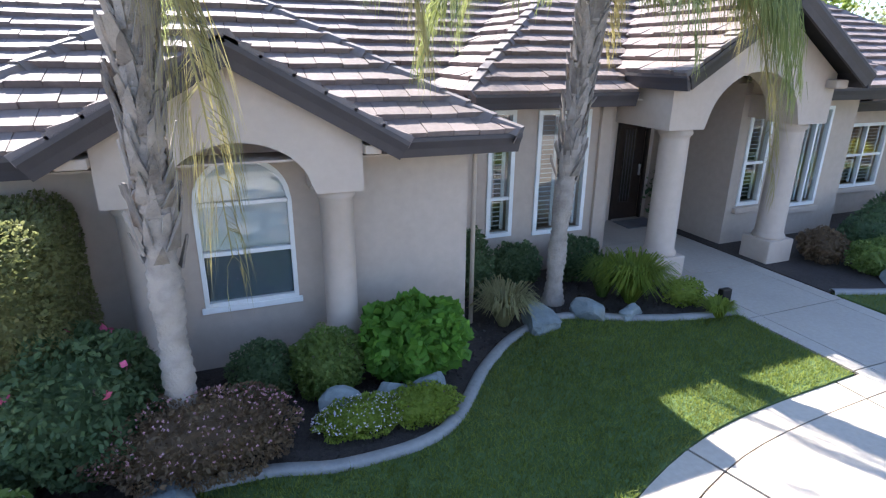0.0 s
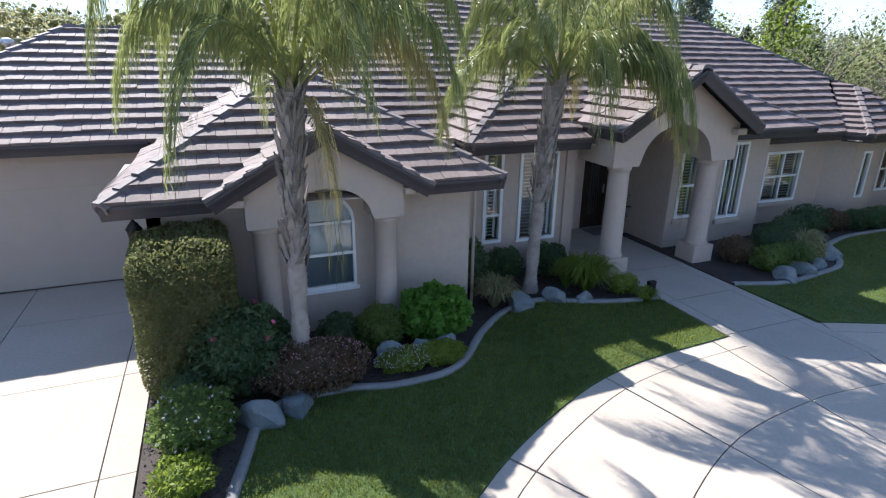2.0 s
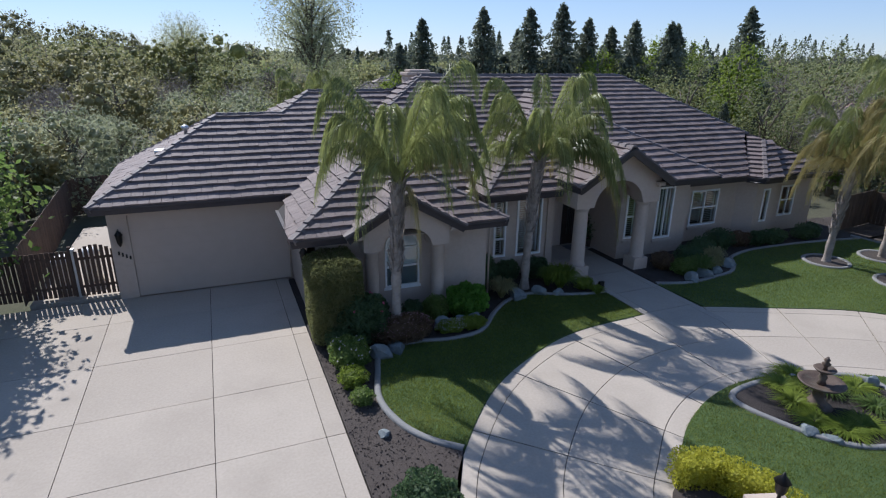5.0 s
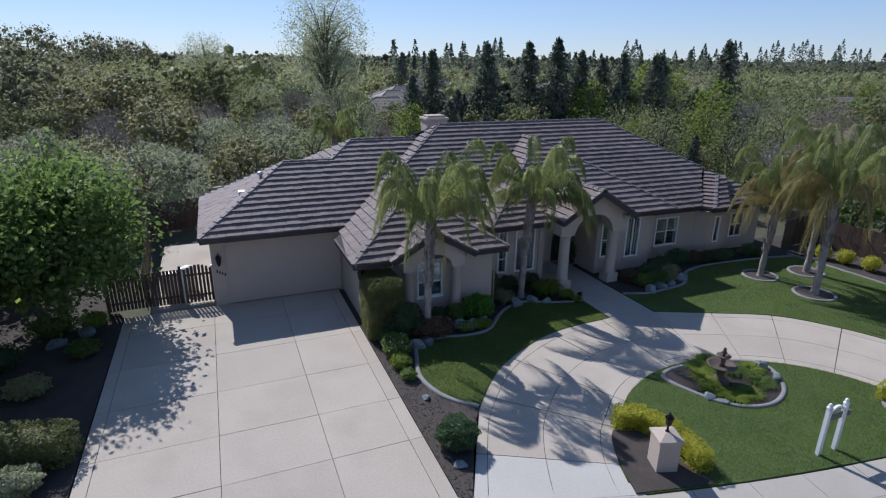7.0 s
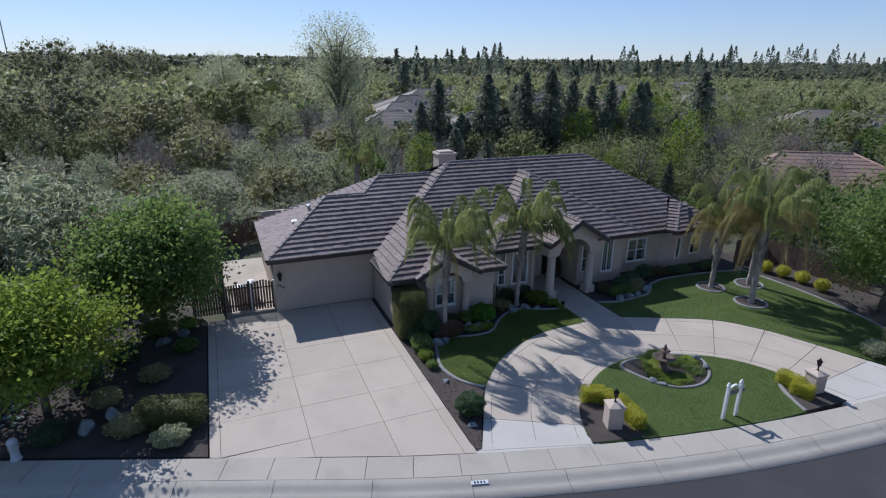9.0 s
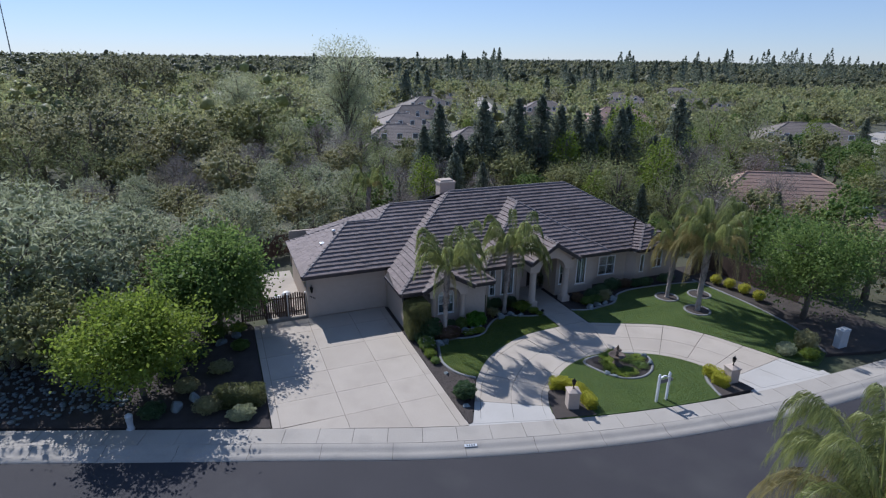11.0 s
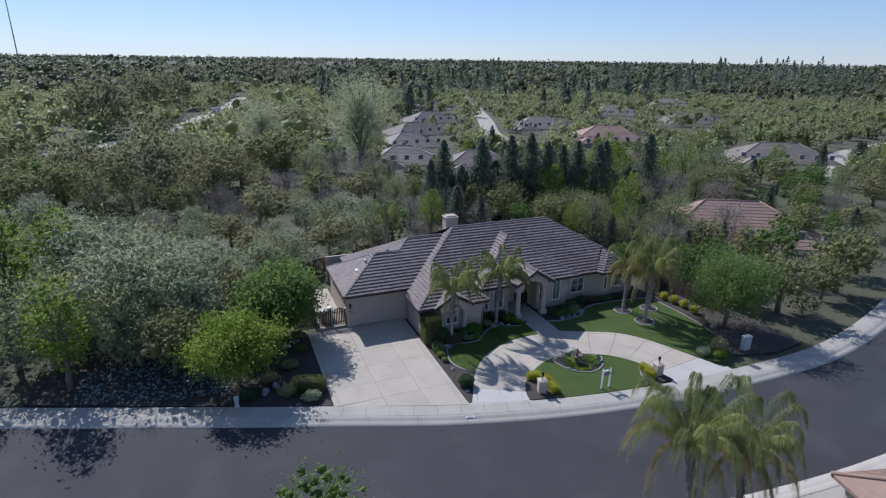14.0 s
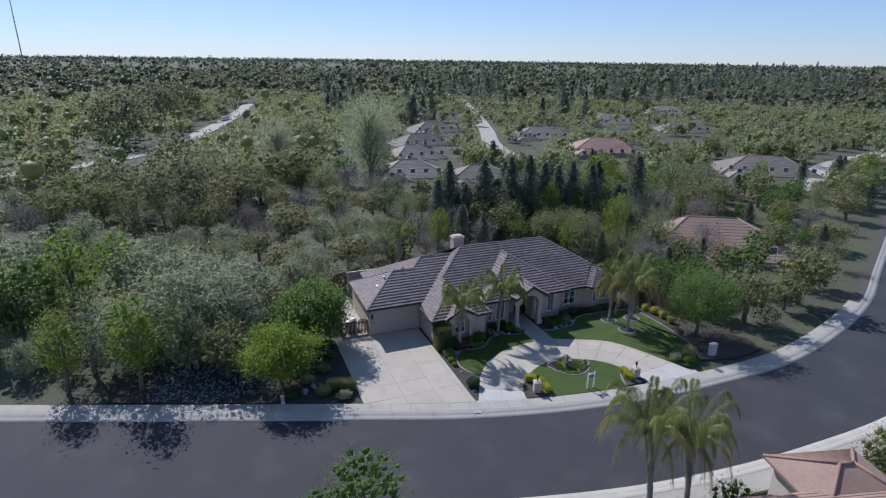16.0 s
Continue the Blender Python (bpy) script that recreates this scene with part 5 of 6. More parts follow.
def tuft(x, y, r, h, n, material, seed, label="arching clump of strap-leaved grass"):
    """A clump of long arching blades."""
    rng = np.random.default_rng(seed)
    b = tagged(empty("grass_clump", x, y, 0), label, "ornamental grass")
    a = rng.uniform(0, 2 * math.pi, n)
    o = r * rng.uniform(0.35, 1.0, n)
    hh = h * rng.uniform(0.6, 1.05, n)
    w = 0.012
    side = np.c_[-np.sin(a), np.cos(a), 0 * a] * w
    ax = np.c_[np.cos(a), np.sin(a), 0 * a]
    base = ax * 0.06 * rng.random(n)[:, None]
    pts = [base, base + ax * (o * 0.3)[:, None] + np.c_[0 * a, 0 * a, hh * 0.7], base + ax * (o * 0.7)[:, None] + np.c_[0 * a, 0 * a, hh], base + ax * o[:, None] + np.c_[0 * a, 0 * a, hh * 0.8]]
    v = np.stack([q + s_ * side for q, k in zip(pts, (1, 1, 0.7, 0.15)) for s_ in (k, -k)], 1).reshape(-1, 3)
    f_ = np.concatenate([np.arange(n)[:, None] * 8 + np.array([2 * k, 2 * k + 1, 2 * k + 3, 2 * k + 2]) for k in range(3)])
    part("foliage", mesh_from("foliage", v, f_, material), material, b)
    return b


# clipped hedge block and the bed by the bay wing
shrub("hedge", -2.28, 5.35, 0.68, 0.8, 2.3, LEAF_HEDGE, 46000, 0.042, "tall clipped olive-green hedge block with a flat top", 11, 2.6, category="hedge")
shrub("camellia_bush", -1.6, 4.7, 0.68, 0.66, 1.35, LEAF_DEEP, 10500, 0.066, "dark glossy camellia bush with a few pink blooms", 12, flowers=(FLOWER_PINK, 7, 0.07))
shrub("bush", -2.3, 3.6, 0.5, 0.62, 0.75, LEAF_MID, 4200, 0.055, "loose mixed green bush at the drive edge", 13, flowers=(FLOWER_WHITE, 40, 0.025))
shrub("bush", -2.3, 4.6, 0.42, 0.42, 0.6, LEAF_DEEP, 2600, 0.06, "low dark green bush beneath the hedge", 14)
shrub("bush", -2.42, 2.75, 0.36, 0.36, 0.45, LEAF_LIME, 2200, 0.045, "small yellow-green bush in mulch", 15)
shrub("bush", -2.4, 1.95, 0.27, 0.27, 0.38, LEAF_MID, 1500, 0.04, "small round green bush in mulch", 16)
shrub("flowering_shrub", -0.7, 4.3, 0.86, 0.42, 0.8, LEAF_PURPLE, 11000, 0.038, "low bronze-leaved shrub dotted with pink flowers", 17, flowers=(FLOWER_BLUSH, 420, 0.015))
shrub("bush", -0.1, 5.3, 0.36, 0.32, 0.7, LEAF_DEEP, 4600, 0.04, "dark green bush under the arched window", 18)
shrub("bush", 0.55, 5.15, 0.38, 0.35, 0.8, LEAF_MID, 6000, 0.042, "rounded mid-green bush under the arched window", 19)
shrub("hydrangea_bush", 1.55, 5.25, 0.62, 0.55, 0.95, LEAF_BRIGHT, 3200, 0.115, "bright green broad-leaved hydrangea bush", 20, slim=0.75)
shrub("flowering_shrub", 0.75, 4.42, 0.5, 0.27, 0.34, LEAF_LIME, 5200, 0.034, "low yellow-green shrub with tiny pale flowers", 21, flowers=(FLOWER_WHITE, 420, 0.012))
shrub("flowering_shrub", 1.35, 4.4, 0.42, 0.3, 0.36, LEAF_LIME, 4200, 0.034, "low golden-green shrub along the edging", 22)
shrub("bush", 3.05, 7.0, 0.35, 0.4, 1.1, LEAF_DEEP, 2600, 0.06, "dark green bush in the corner by the den window", 23)
shrub("bush", 3.9, 7.15, 0.5, 0.32, 0.75, LEAF_DEEP, 3000, 0.06, "dark green bush below the den window", 24)
shrub("bush", 5.0, 7.05, 0.45, 0.36, 0.75, LEAF_DEEP, 2800, 0.06, "dark green bush beside the palm", 25)
tuft(3.1, 5.95, 0.55, 0.6, 420, LEAF_OLIVE, 26, "wispy grey-green grass clump")
tuft(5.25, 5.95, 0.75, 0.72, 800, LEAF_LIME, 27)
tuft(5.0, 6.3, 0.5, 0.65, 400, LEAF_MID, 28)
shrub("bush", 5.95, 5.6, 0.34, 0.25, 0.45, LEAF_LIME, 1700, 0.04, "low yellow-green bush by the column", 29)
tuft(6.1, 5.1, 0.3, 0.28, 260, LEAF_LIME, 30)
pot = tagged(empty("potted_plant", 8.8, 9.3, 0.01), "leafy green plant in a dark pot by the front door", "potted plant")
part("pot", lathe(bmesh.new(), [(0.13, 0.0), (0.17, 0.3), (0.19, 0.34), (0.17, 0.36), (0.15, 0.33)], 0, 0, 16), BRONZE, pot)
rng = np.random.default_rng(66)
v, f = leaves(rng, rng.normal(size=(420, 3)) * (0.14, 0.14, 0.24) + (0, 0, 0.72), 0.13, 0.2, 0.45)
part("foliage", mesh_from("foliage", v, f, LEAF_DEEP), LEAF_DEEP, pot)
# bed right of the entry
for i, (x, y, rx, ry, h, m_, lab) in enumerate([(9.75, 6.2, 0.4, 0.4, 0.65, LEAF_PURPLE, "reddish purple-leaved bush beside the column"), (10.1, 5.5, 0.5, 0.4, 0.6, LEAF_MID, "green bush behind the edging"), (11.0, 6.2, 0.6, 0.5, 0.75, LEAF_DEEP, "dark green bush below the window"), (12.0, 6.6, 0.55, 0.45, 0.85, LEAF_DEEP, "rounded dark green bush below the double window"),
                                             (11.5, 5.7, 0.5, 0.4, 0.6, LEAF_OLIVE, "olive green bush in the window bed"), (13.4, 7.1, 0.65, 0.5, 0.9, LEAF_DEEP, "round clipped dark green bush"), (14.6, 7.2, 0.6, 0.4, 0.6, LEAF_PURPLE, "dark bronze low bush along the wall"), (16.2, 6.9, 0.7, 0.4, 0.65, LEAF_DEEP, "dark low bush along the wall"), (18.2, 6.9, 0.8, 0.4, 0.7, LEAF_DEEP, "dark low bush along the wall"), (15.4, 7.0, 0.5, 0.35, 0.6, LEAF_DEEP, "dark low bush along the wall")]):
    shrub("bush", x, y, rx, ry, h, m_, 2600, 0.06, lab, 40 + i)
tuft(10.7, 5.4, 0.6, 0.6, 500, LEAF_MID, 55)
tuft(11.9, 6.0, 0.6, 0.6, 500, LEAF_OLIVE, 56)
# strip between the drives
shrub("bush", -2.25, -1.6, 0.55, 0.55, 0.85, LEAF_DEEP, 6500, 0.06, "round dark green shrub between the two drives", 60)
# clipped golden hedges at the pillars
for i, (x, y, rx, ry, rot) in enumerate([(2.55, -2.55, 0.5, 0.27, -20), (3.05, -3.2, 0.5, 0.27, -62), (3.1, -4.2, 0.27, 0.62, -8), (10.75, -4.6, 0.28, 0.5, 8), (10.55, -5.3, 0.25, 0.42, 14)]):
    hb = shrub("hedge", x, y, rx, ry, 0.62, LEAF_YELLOW, 4200, 0.045, "low clipped golden-yellow hedge round the pillar", 70 + i, 2.0, category="hedge", group="golden hedges")
    hb.matrix_world = pose(x, y, 0, 0, 0, rot)
for i, (x, y) in enumerate([(21.55, 5.3), (21.8, 4.3), (22.0, 3.2), (21.9, 1.9)]):
    shrub("bush", x, y, 0.42, 0.42, 0.75, LEAF_YELLOW, 2200, 0.05, "clipped golden-yellow ball shrub by the fence", 80 + i, group="golden ball shrubs")
for i, (x, y) in enumerate([(6.2, -2.1), (7.0, -2.6), (6.8, -0.9), (8.3, -1.6), (7.4, -0.7), (6.5, -2.6)]):
    tuft(x, y, 0.55, 0.16, 420, LEAF_LIME, 180 + i, "low spreading green ground cover round the fountain")
tuft(7.6, -1.4, 0.6, 0.22, 300, LEAF_MID, 85, "low spreading green ground cover round the fountain")
tuft(7.9, -2.3, 0.6, 0.2, 300, LEAF_MID, 86, "low spreading green ground cover round the fountain")
tuft(6.4, -1.5, 0.6, 0.2, 300, LEAF_LIME, 87, "low spreading green ground cover round the fountain")
shrub("bush", 16.7, -4.2, 0.55, 0.5, 0.75, LEAF_GREY, 2400, 0.06, "grey-green bush at the end of the drive", 88)
shrub("bush", 17.6, -5.0, 0.5, 0.45, 0.6, LEAF_LIME, 2200, 0.06, "yellow-green bush by the sidewalk", 89)
shrub("bush", 18.3, -4.2, 0.7, 0.6, 1.2, LEAF_OLIVE, 3000, 0.07, "sparse olive green bush by the sidewalk", 90)
# beds left of the driveway
hb = shrub("hedge", -12.6, 1.7, 1.2, 0.5, 0.95, LEAF_HEDGE, 9000, 0.06, "clipped green hedge beside the driveway", 91, 2.2, category="hedge")
hb.matrix_world = pose(-12.5, 1.75, 0, 0, 0, -14)
shrub("bush", -12.5, 0.55, 0.65, 0.5, 0.6, LEAF_GREY, 3200, 0.07, "silvery grey shrub at the sidewalk corner", 92)
shrub("bush", -13.9, 1.6, 0.7, 0.5, 0.8, LEAF_OLIVE, 3000, 0.06, "dry olive-brown shrub by the hedge", 93)
shrub("bush", -13.5, 9.4, 0.8, 0.6, 0.7, LEAF_MID, 2600, 0.07, "low green bush by the fence", 94)
shrub("bush", -12.2, 9.6, 0.5, 0.4, 0.6, LEAF_LIME, 1800, 0.06, "low yellow-green bush by the fence", 95)

for i, (x, y, rx, h, m_) in enumerate([(-14.6, 7.2, 0.7, 0.8, LEAF_DEEP), (-12.2, 7.4, 0.5, 0.5, LEAF_MID), (-13.3, 5.2, 0.6, 0.55, LEAF_OLIVE), (-15.8, 6.0, 0.8, 1.0, LEAF_DEEP), (-14.9, 3.9, 0.6, 0.6, LEAF_OLIVE), (-16.3, 2.2, 0.6, 0.6, LEAF_DEEP), (-17.6, 7.8, 0.9, 1.2, LEAF_DEEP)]):
    shrub("bush", x, y, rx, rx, h, m_, 2200, 0.07, "low shaded bush among leaf litter and stones", 150 + i)

# ---- palms ----


def frond_mesh(rng, length, rise, sag, material, twist, n=210, leaflet=0.74):
    """One feather frond along +x: arching rib with long hanging leaflets."""
    s_ = np.linspace(0, 1, 12)
    rib = np.c_[length * (s_ - 0.12 * s_**3 * sag), twist * s_**2 * length * 0.15, length * (rise * s_ - sag * s_**2.8 * 0.85)]
    bm = bmesh.new()
    tube(bm, [tuple(p) for p in rib], [0.024 * (1 - 0.85 * k) + 0.003 for k in s_], 5)
    bm.verts.index_update()
    me_v = [v.co[:] for v in bm.verts]
    me_f = [[v.index for v in f_.verts] for f_ in bm.faces if len(f_.verts) == 4]
    bm.free()
    V, F = [np.array(me_v)], [np.array(me_f)]
    base = len(me_v)
    for sgn in (-1, 1):
        t = np.sort(rng.uniform(0.12, 1.0, n))
        c = np.c_[[np.interp(t, s_, rib[:, k]) for k in range(3)]].T
        d = np.c_[[np.interp(np.minimum(t + 0.03, 1), s_, rib[:, k]) for k in range(3)]].T - np.c_[[np.interp(np.maximum(t - 0.03, 0), s_, rib[:, k]) for k in range(3)]].T
        d /= np.linalg.norm(d, axis=1)[:, None] + 1e-9
        L = leaflet * (np.sin(math.pi * (0.15 + 0.75 * t)) ** 0.6) * rng.uniform(0.7, 1.15, n)
        lat = np.cross(d, (0, 0, 1.0))
        lat /= np.linalg.norm(lat, axis=1)[:, None] + 1e-9
        way = d * 0.75 + lat * sgn * rng.uniform(0.35, 0.9, n)[:, None] + np.c_[0 * t, 0 * t, rng.uniform(-0.3, 0.35, n)]
        way /= np.linalg.norm(way, axis=1)[:, None]
        p1 = c + way * (L * 0.3)[:, None]
        p2 = p1 + (way * 0.4 + np.array([0, 0, -0.6])) * (L * 0.42)[:, None] + rng.normal(size=(n, 3)) * 0.015
        p3 = p2 + (way * 0.2 + np.array([0, 0, -0.95])) * (L * 0.48)[:, None] + rng.normal(size=(n, 3)) * 0.03
        w = (d * 0.6 + lat * 0.4 * sgn) * 0.0115
        v = np.stack([c - w, c + w, p1 - w * 1.2, p1 + w * 1.2, p2 - w, p2 + w, p3 - w * 0.15, p3 + w * 0.15], 1).reshape(-1, 3)
        k = np.arange(n)[:, None] * 8 + base
        V.append(v)
        F += [k + np.array([0, 1, 3, 2]), k + np.array([2, 3, 5, 4]), k + np.array([4, 5, 7, 6])]
        base += len(v)
    return mesh_from("frond", np.concatenate(V), np.concatenate(F), material)


def palm(x, y, h, r0, r1, fronds, length, lean, label, seed, old=3, bottom=0.0, spread=1.0, extra=()):
    """A feather palm: ringed trunk, husk of old leaf bases, arching fronds."""
    rng = np.random.default_rng(seed)
    p_ = tagged(empty("palm_tree", x, y, bottom), label, "palm tree", "palms of the front yard")
    n = int(h / 0.09)
    prof = []
    bm = bmesh.new()
    rings = []
    for i in range(2 * n + 1):
        t = i / (2 * n)
        r = r0 + (r1 - r0) * t**0.7 + (0.05 * math.exp(-t * 16)) + (0.011 if i % 2 else -0.009) + 0.012 * math.sin(i * 0.37 + seed)
        cx, cy = lean[0] * t * t, lean[1] * t * t
        rings.append([bm.verts.new((cx + r * math.cos(a) * (1 + 0.03 * math.sin(3 * a + i)), cy + r * math.sin(a), t * h + 0.012 * math.sin(2 * a + i * 1.7))) for a in np.linspace(0, 2 * math.pi, 14, endpoint=False)])
    for a, b in zip(rings, rings[1:]):
        for k in range(14):
            bm.faces.new((a[k], a[(k + 1) % 14], b[(k + 1) % 14], b[k])).smooth = True
    part("trunk", bm, PALM_BARK, p_)
    top = Vector((lean[0], lean[1], h))
    bm = bmesh.new()
    for k in range(120):
        a, z = k * 2.4 + rng.uniform(-0.3, 0.3), h - 2.4 + 2.4 * (k / 120) ** 0.8
        t = z / h
        c = Vector((lean[0] * t * t, lean[1] * t * t, z))
        out = Vector((math.cos(a), math.sin(a), 0))
        tan = Vector((-math.sin(a), math.cos(a), 0))
        L, fl = rng.uniform(0.16, 0.42), rng.uniform(0.015, 0.085)
        w0 = rng.uniform(0.03, 0.08)
        q = [c + out * (r1 * 0.9) - tan * w0, c + out * (r1 * 0.9) + tan * w0, c + out * (r1 + fl) + tan * 0.03 + Vector((0, 0, L)), c + out * (r1 + fl) - tan * rng.uniform(-0.02, 0.03) + Vector((0, 0, L * rng.uniform(0.6, 1)))]
        q2 = [v + out * 0.018 for v in q]
        vv = [bm.verts.new(v) for v in q + q2]
        for f_ in ((0, 1, 2, 3), (7, 6, 5, 4), (0, 4, 5, 1), (1, 5, 6, 2), (2, 6, 7, 3), (3, 7, 4, 0)):
            bm.faces.new([vv[i] for i in f_])
    part("husk", bm, PALM_BARK, p_, "grey peeling leaf bases under the crown")
    for k in range(fronds):
        a = k * 137.5 + rng.uniform(-12, 12)
        u = k / fronds
        rise = 2.2 - 1.3 * u * min(spread, 1.2)
        sag = 1.7 - 0.3 * u
        ln = length * rng.uniform(0.88, 1.12)
        fr = part("frond", frond_mesh(rng, ln, rise, sag, FROND if k < fronds - old else FROND_OLD, rng.uniform(-1, 1)), FROND, p_)
        fr.matrix_local = Matrix.Translation(top + Vector((0, 0, 0.1 - 0.25 * u))) @ pose(0, 0, 0, 0, 0, a)
    for a, rise, sag, ln, m_ in extra:
        fr = part("frond", frond_mesh(rng, ln, rise, sag, m_, 0.2, 330 if m_ is FROND else 120, 0.9), FROND, p_, "hanging old frond")
        fr.matrix_local = Matrix.Translation(top + Vector((0, 0, -0.15))) @ pose(0, 0, 0, 0, 0, a) @ Matrix.Diagonal((0.4 if rise < 0.2 else 1.0, 1, 1, 1))
    return p_


palm(-0.82, 4.5, 4.3, 0.105, 0.14, 22, 2.5, (0.12, -0.02), "queen palm with grey ringed trunk before the arched window", 101, 1, extra=((-38, 0.12, 1.7, 1.6, FROND_OLD),))
palm(4.15, 6.36, 4.3, 0.115, 0.145, 17, 2.45, (0.15, -0.25), "queen palm with a peeling trunk beside the front walk", 102, 1, extra=((-22, 0.8, 1.22, 3.1, FROND), (-30, 0.7, 1.2, 2.8, FROND), (190, 0.75, 1.1, 2.9, FROND), (-24, 0.6, 1.5, 3.1, FROND_OLD)))
palm(16.15, 4.55, 3.5, 0.12, 0.13, 20, 2.3, (0.2, -0.05), "queen palm with golden old fronds in a lawn ring", 103, 12, spread=1.5)
palm(16.5, 2.1, 4.3, 0.15, 0.15, 26, 2.9, (0.15, 0.1), "large queen palm with shaggy fronds in a lawn ring", 104, 13, spread=1.4)
palm(18.7, 4.1, 4.6, 0.13, 0.14, 18, 2.6, (0.2, 0.1), "queen palm standing near the side fence", 105, 9, spread=1.3)
palm(4.2, -18.2, 4.3, 0.16, 0.17, 30, 3.2, (0.0, 0.6), "tall queen palm across the street", 106, 10, spread=1.2)
palm(1.3, -18.2, 5.5, 0.16, 0.17, 30, 3.2, (-0.2, 0.8), "shaggy queen palm across the street", 108, 8, spread=1.3)
palm(0.3, 26.5, 4.4, 0.14, 0.15, 12, 2.0, (0.2, 0), "slender palm growing behind the house", 107, 2)

# ---- trees ----


def tree_kind(name, seed, h, spread, trunk_r, material, count, per, clump, leaf, bare=0.25, limbs=7, slim=0.5, droop=0.0, column=1.0, hollow=0.5, mass=0.0):
    """Trunk with limbs, and a crown of clumped leaves with gaps. Returns the thing, to be copied."""
    rng = np.random.default_rng(seed)
    t_ = empty(name, 0, 0, 0)
    bm = bmesh.new()
    cz, rz = h * (bare + (1 - bare) / 2), h * (1 - bare) / 2
    tube(bm, [(0, 0, -0.1), (rng.normal() * 0.1, rng.normal() * 0.1, h * bare), (rng.normal() * 0.25, rng.normal() * 0.25, h * 0.55), (rng.normal() * 0.3, rng.normal() * 0.3, h * 0.85)], [trunk_r * 1.25, trunk_r, trunk_r * 0.6, trunk_r * 0.15], 8)
    for k in range(limbs):
        a, z0 = k * 2.4 + rng.uniform(-0.4, 0.4), h * rng.uniform(bare * 0.8, 0.6)
        e = Vector((math.cos(a) * spread * rng.uniform(0.5, 0.85), math.sin(a) * spread * rng.uniform(0.5, 0.85), min(h * 0.9, z0 + h * rng.uniform(0.15, 0.4))))
        m0 = Vector((0, 0, z0))
        tube(bm, [m0, m0.lerp(e, 0.5) + Vector((0, 0, 0.06 * h)), e], [trunk_r * 0.45, trunk_r * 0.28, trunk_r * 0.08], 6)
    part("trunk", bm, BARK, t_)
    p, d = clumps(rng, (0, 0, cz), (spread * column, spread * column, rz), count, per, clump, hollow)
    p[:, 2] = np.maximum(p[:, 2], 0.15)
    v, f_ = leaves(rng, p, leaf, droop, slim, out=d * 0.5)
    if mass:
        c = p.reshape(count, per, 3).mean(1)
        bv, bf = blobs(rng, c, clump * mass * (0.6 + 0.7 * rng.random(count)))
        f3 = np.concatenate([f_[:, [0, 1, 2]], f_[:, [0, 2, 3]], bf + len(v)])
        v, f_ = np.concatenate([v, bv]), f3
    part("crown", mesh_from("crown", v, f_, material), material, t_)
    return t_


def conifer_kind(seed, h, r, material, tiers=16, per=130, leaf=0.5):
    rng = np.random.default_rng(seed)
    t_ = empty("conifer", 0, 0, 0)
    part("trunk", tube(bmesh.new(), [(0, 0, -0.1), (0, 0, h * 0.5), (0, 0, h * 0.97)], [r * 0.09, r * 0.06, 0.02], 7), BARK, t_)
    P, D = [], []
    for k in range(tiers):
        u = k / tiers
        z, rr = h * (0.08 + 0.9 * u), r * (1 - u) ** 0.7 * rng.uniform(0.7, 1.2)
        a = rng.uniform(0, 2 * math.pi, per)
        w = np.sqrt(rng.random(per)) * rr * (0.75 + 0.35 * np.sin(5 * a + k * 2))
        P.append(np.c_[np.cos(a) * w, np.sin(a) * w, z - 0.25 * w + rng.normal(size=per) * 0.12 * h / tiers * 2])
        D.append(np.c_[np.cos(a), np.sin(a), 0 * a - 0.3])
    v, f_ = leaves(rng, np.concatenate(P), leaf, 0.2, 0.4, out=np.concatenate(D))
    part("crown", mesh_from("crown", v, f_, material), material, t_)
    return t_


def place(ob, x, y, s_, rot, label, category="tree", group="", z=0.0):
    c = copy_thing(ob, pose(x, y, z, 0, 0, rot) @ Matrix.Diagonal((s_, s_, s_, 1)))
    c.scale = (s_, s_, s_)
    return tagged(c, label, category, group)


KINDS = dict(
    oak=tree_kind("tree", 201, 8.0, 3.6, 0.3, LEAF_OAK, 137, 28, 0.62, 0.222, mass=0.55),
    oak2=tree_kind("tree", 202, 7.0, 3.8, 0.3, LEAF_OLIVE, 125, 28, 0.64, 0.222, mass=0.55),
    willow=tree_kind("tree", 203, 6.0, 2.7, 0.18, LEAF_GREY, 150, 28, 0.42, 0.266, 0.08, 9, 0.2, 0.1, mass=0.45),
    spring=tree_kind("tree", 204, 8.0, 3.0, 0.2, LEAF_SPRING, 137, 27, 0.42, 0.148, 0.15, 10, 0.45, mass=0.3),
    bare=tree_kind("tree", 205, 6.0, 2.6, 0.14, LEAF_TWIG, 112, 34, 0.45, 0.311, 0.1, 14, 0.12),
    green=tree_kind("tree", 206, 8.5, 2.0, 0.18, LEAF_LIME, 137, 30, 0.38, 0.148, 0.1, 8, 0.6, mass=0.4),
    mid=tree_kind("tree", 207, 6.5, 2.9, 0.2, LEAF_MID, 112, 30, 0.5, 0.185, 0.15, mass=0.5),
    scrub=tree_kind("scrub_bush", 208, 2.6, 1.7, 0.06, LEAF_GREY, 56, 27, 0.28, 0.163, 0.0, 8, 0.3, mass=0.5),
    scrub2=tree_kind("scrub_bush", 209, 2.4, 1.7, 0.06, LEAF_OLIVE, 56, 27, 0.3, 0.148, 0.0, 8, 0.4, mass=0.5),
    pine=conifer_kind(210, 12, 3.9, LEAF_PINE, 22, 300, 0.36),
    pine2=conifer_kind(211, 9, 3.4, LEAF_PINE, 19, 300, 0.34),
    pine3=conifer_kind(212, 8, 3.6, LEAF_PINE, 14, 330, 0.36),
)
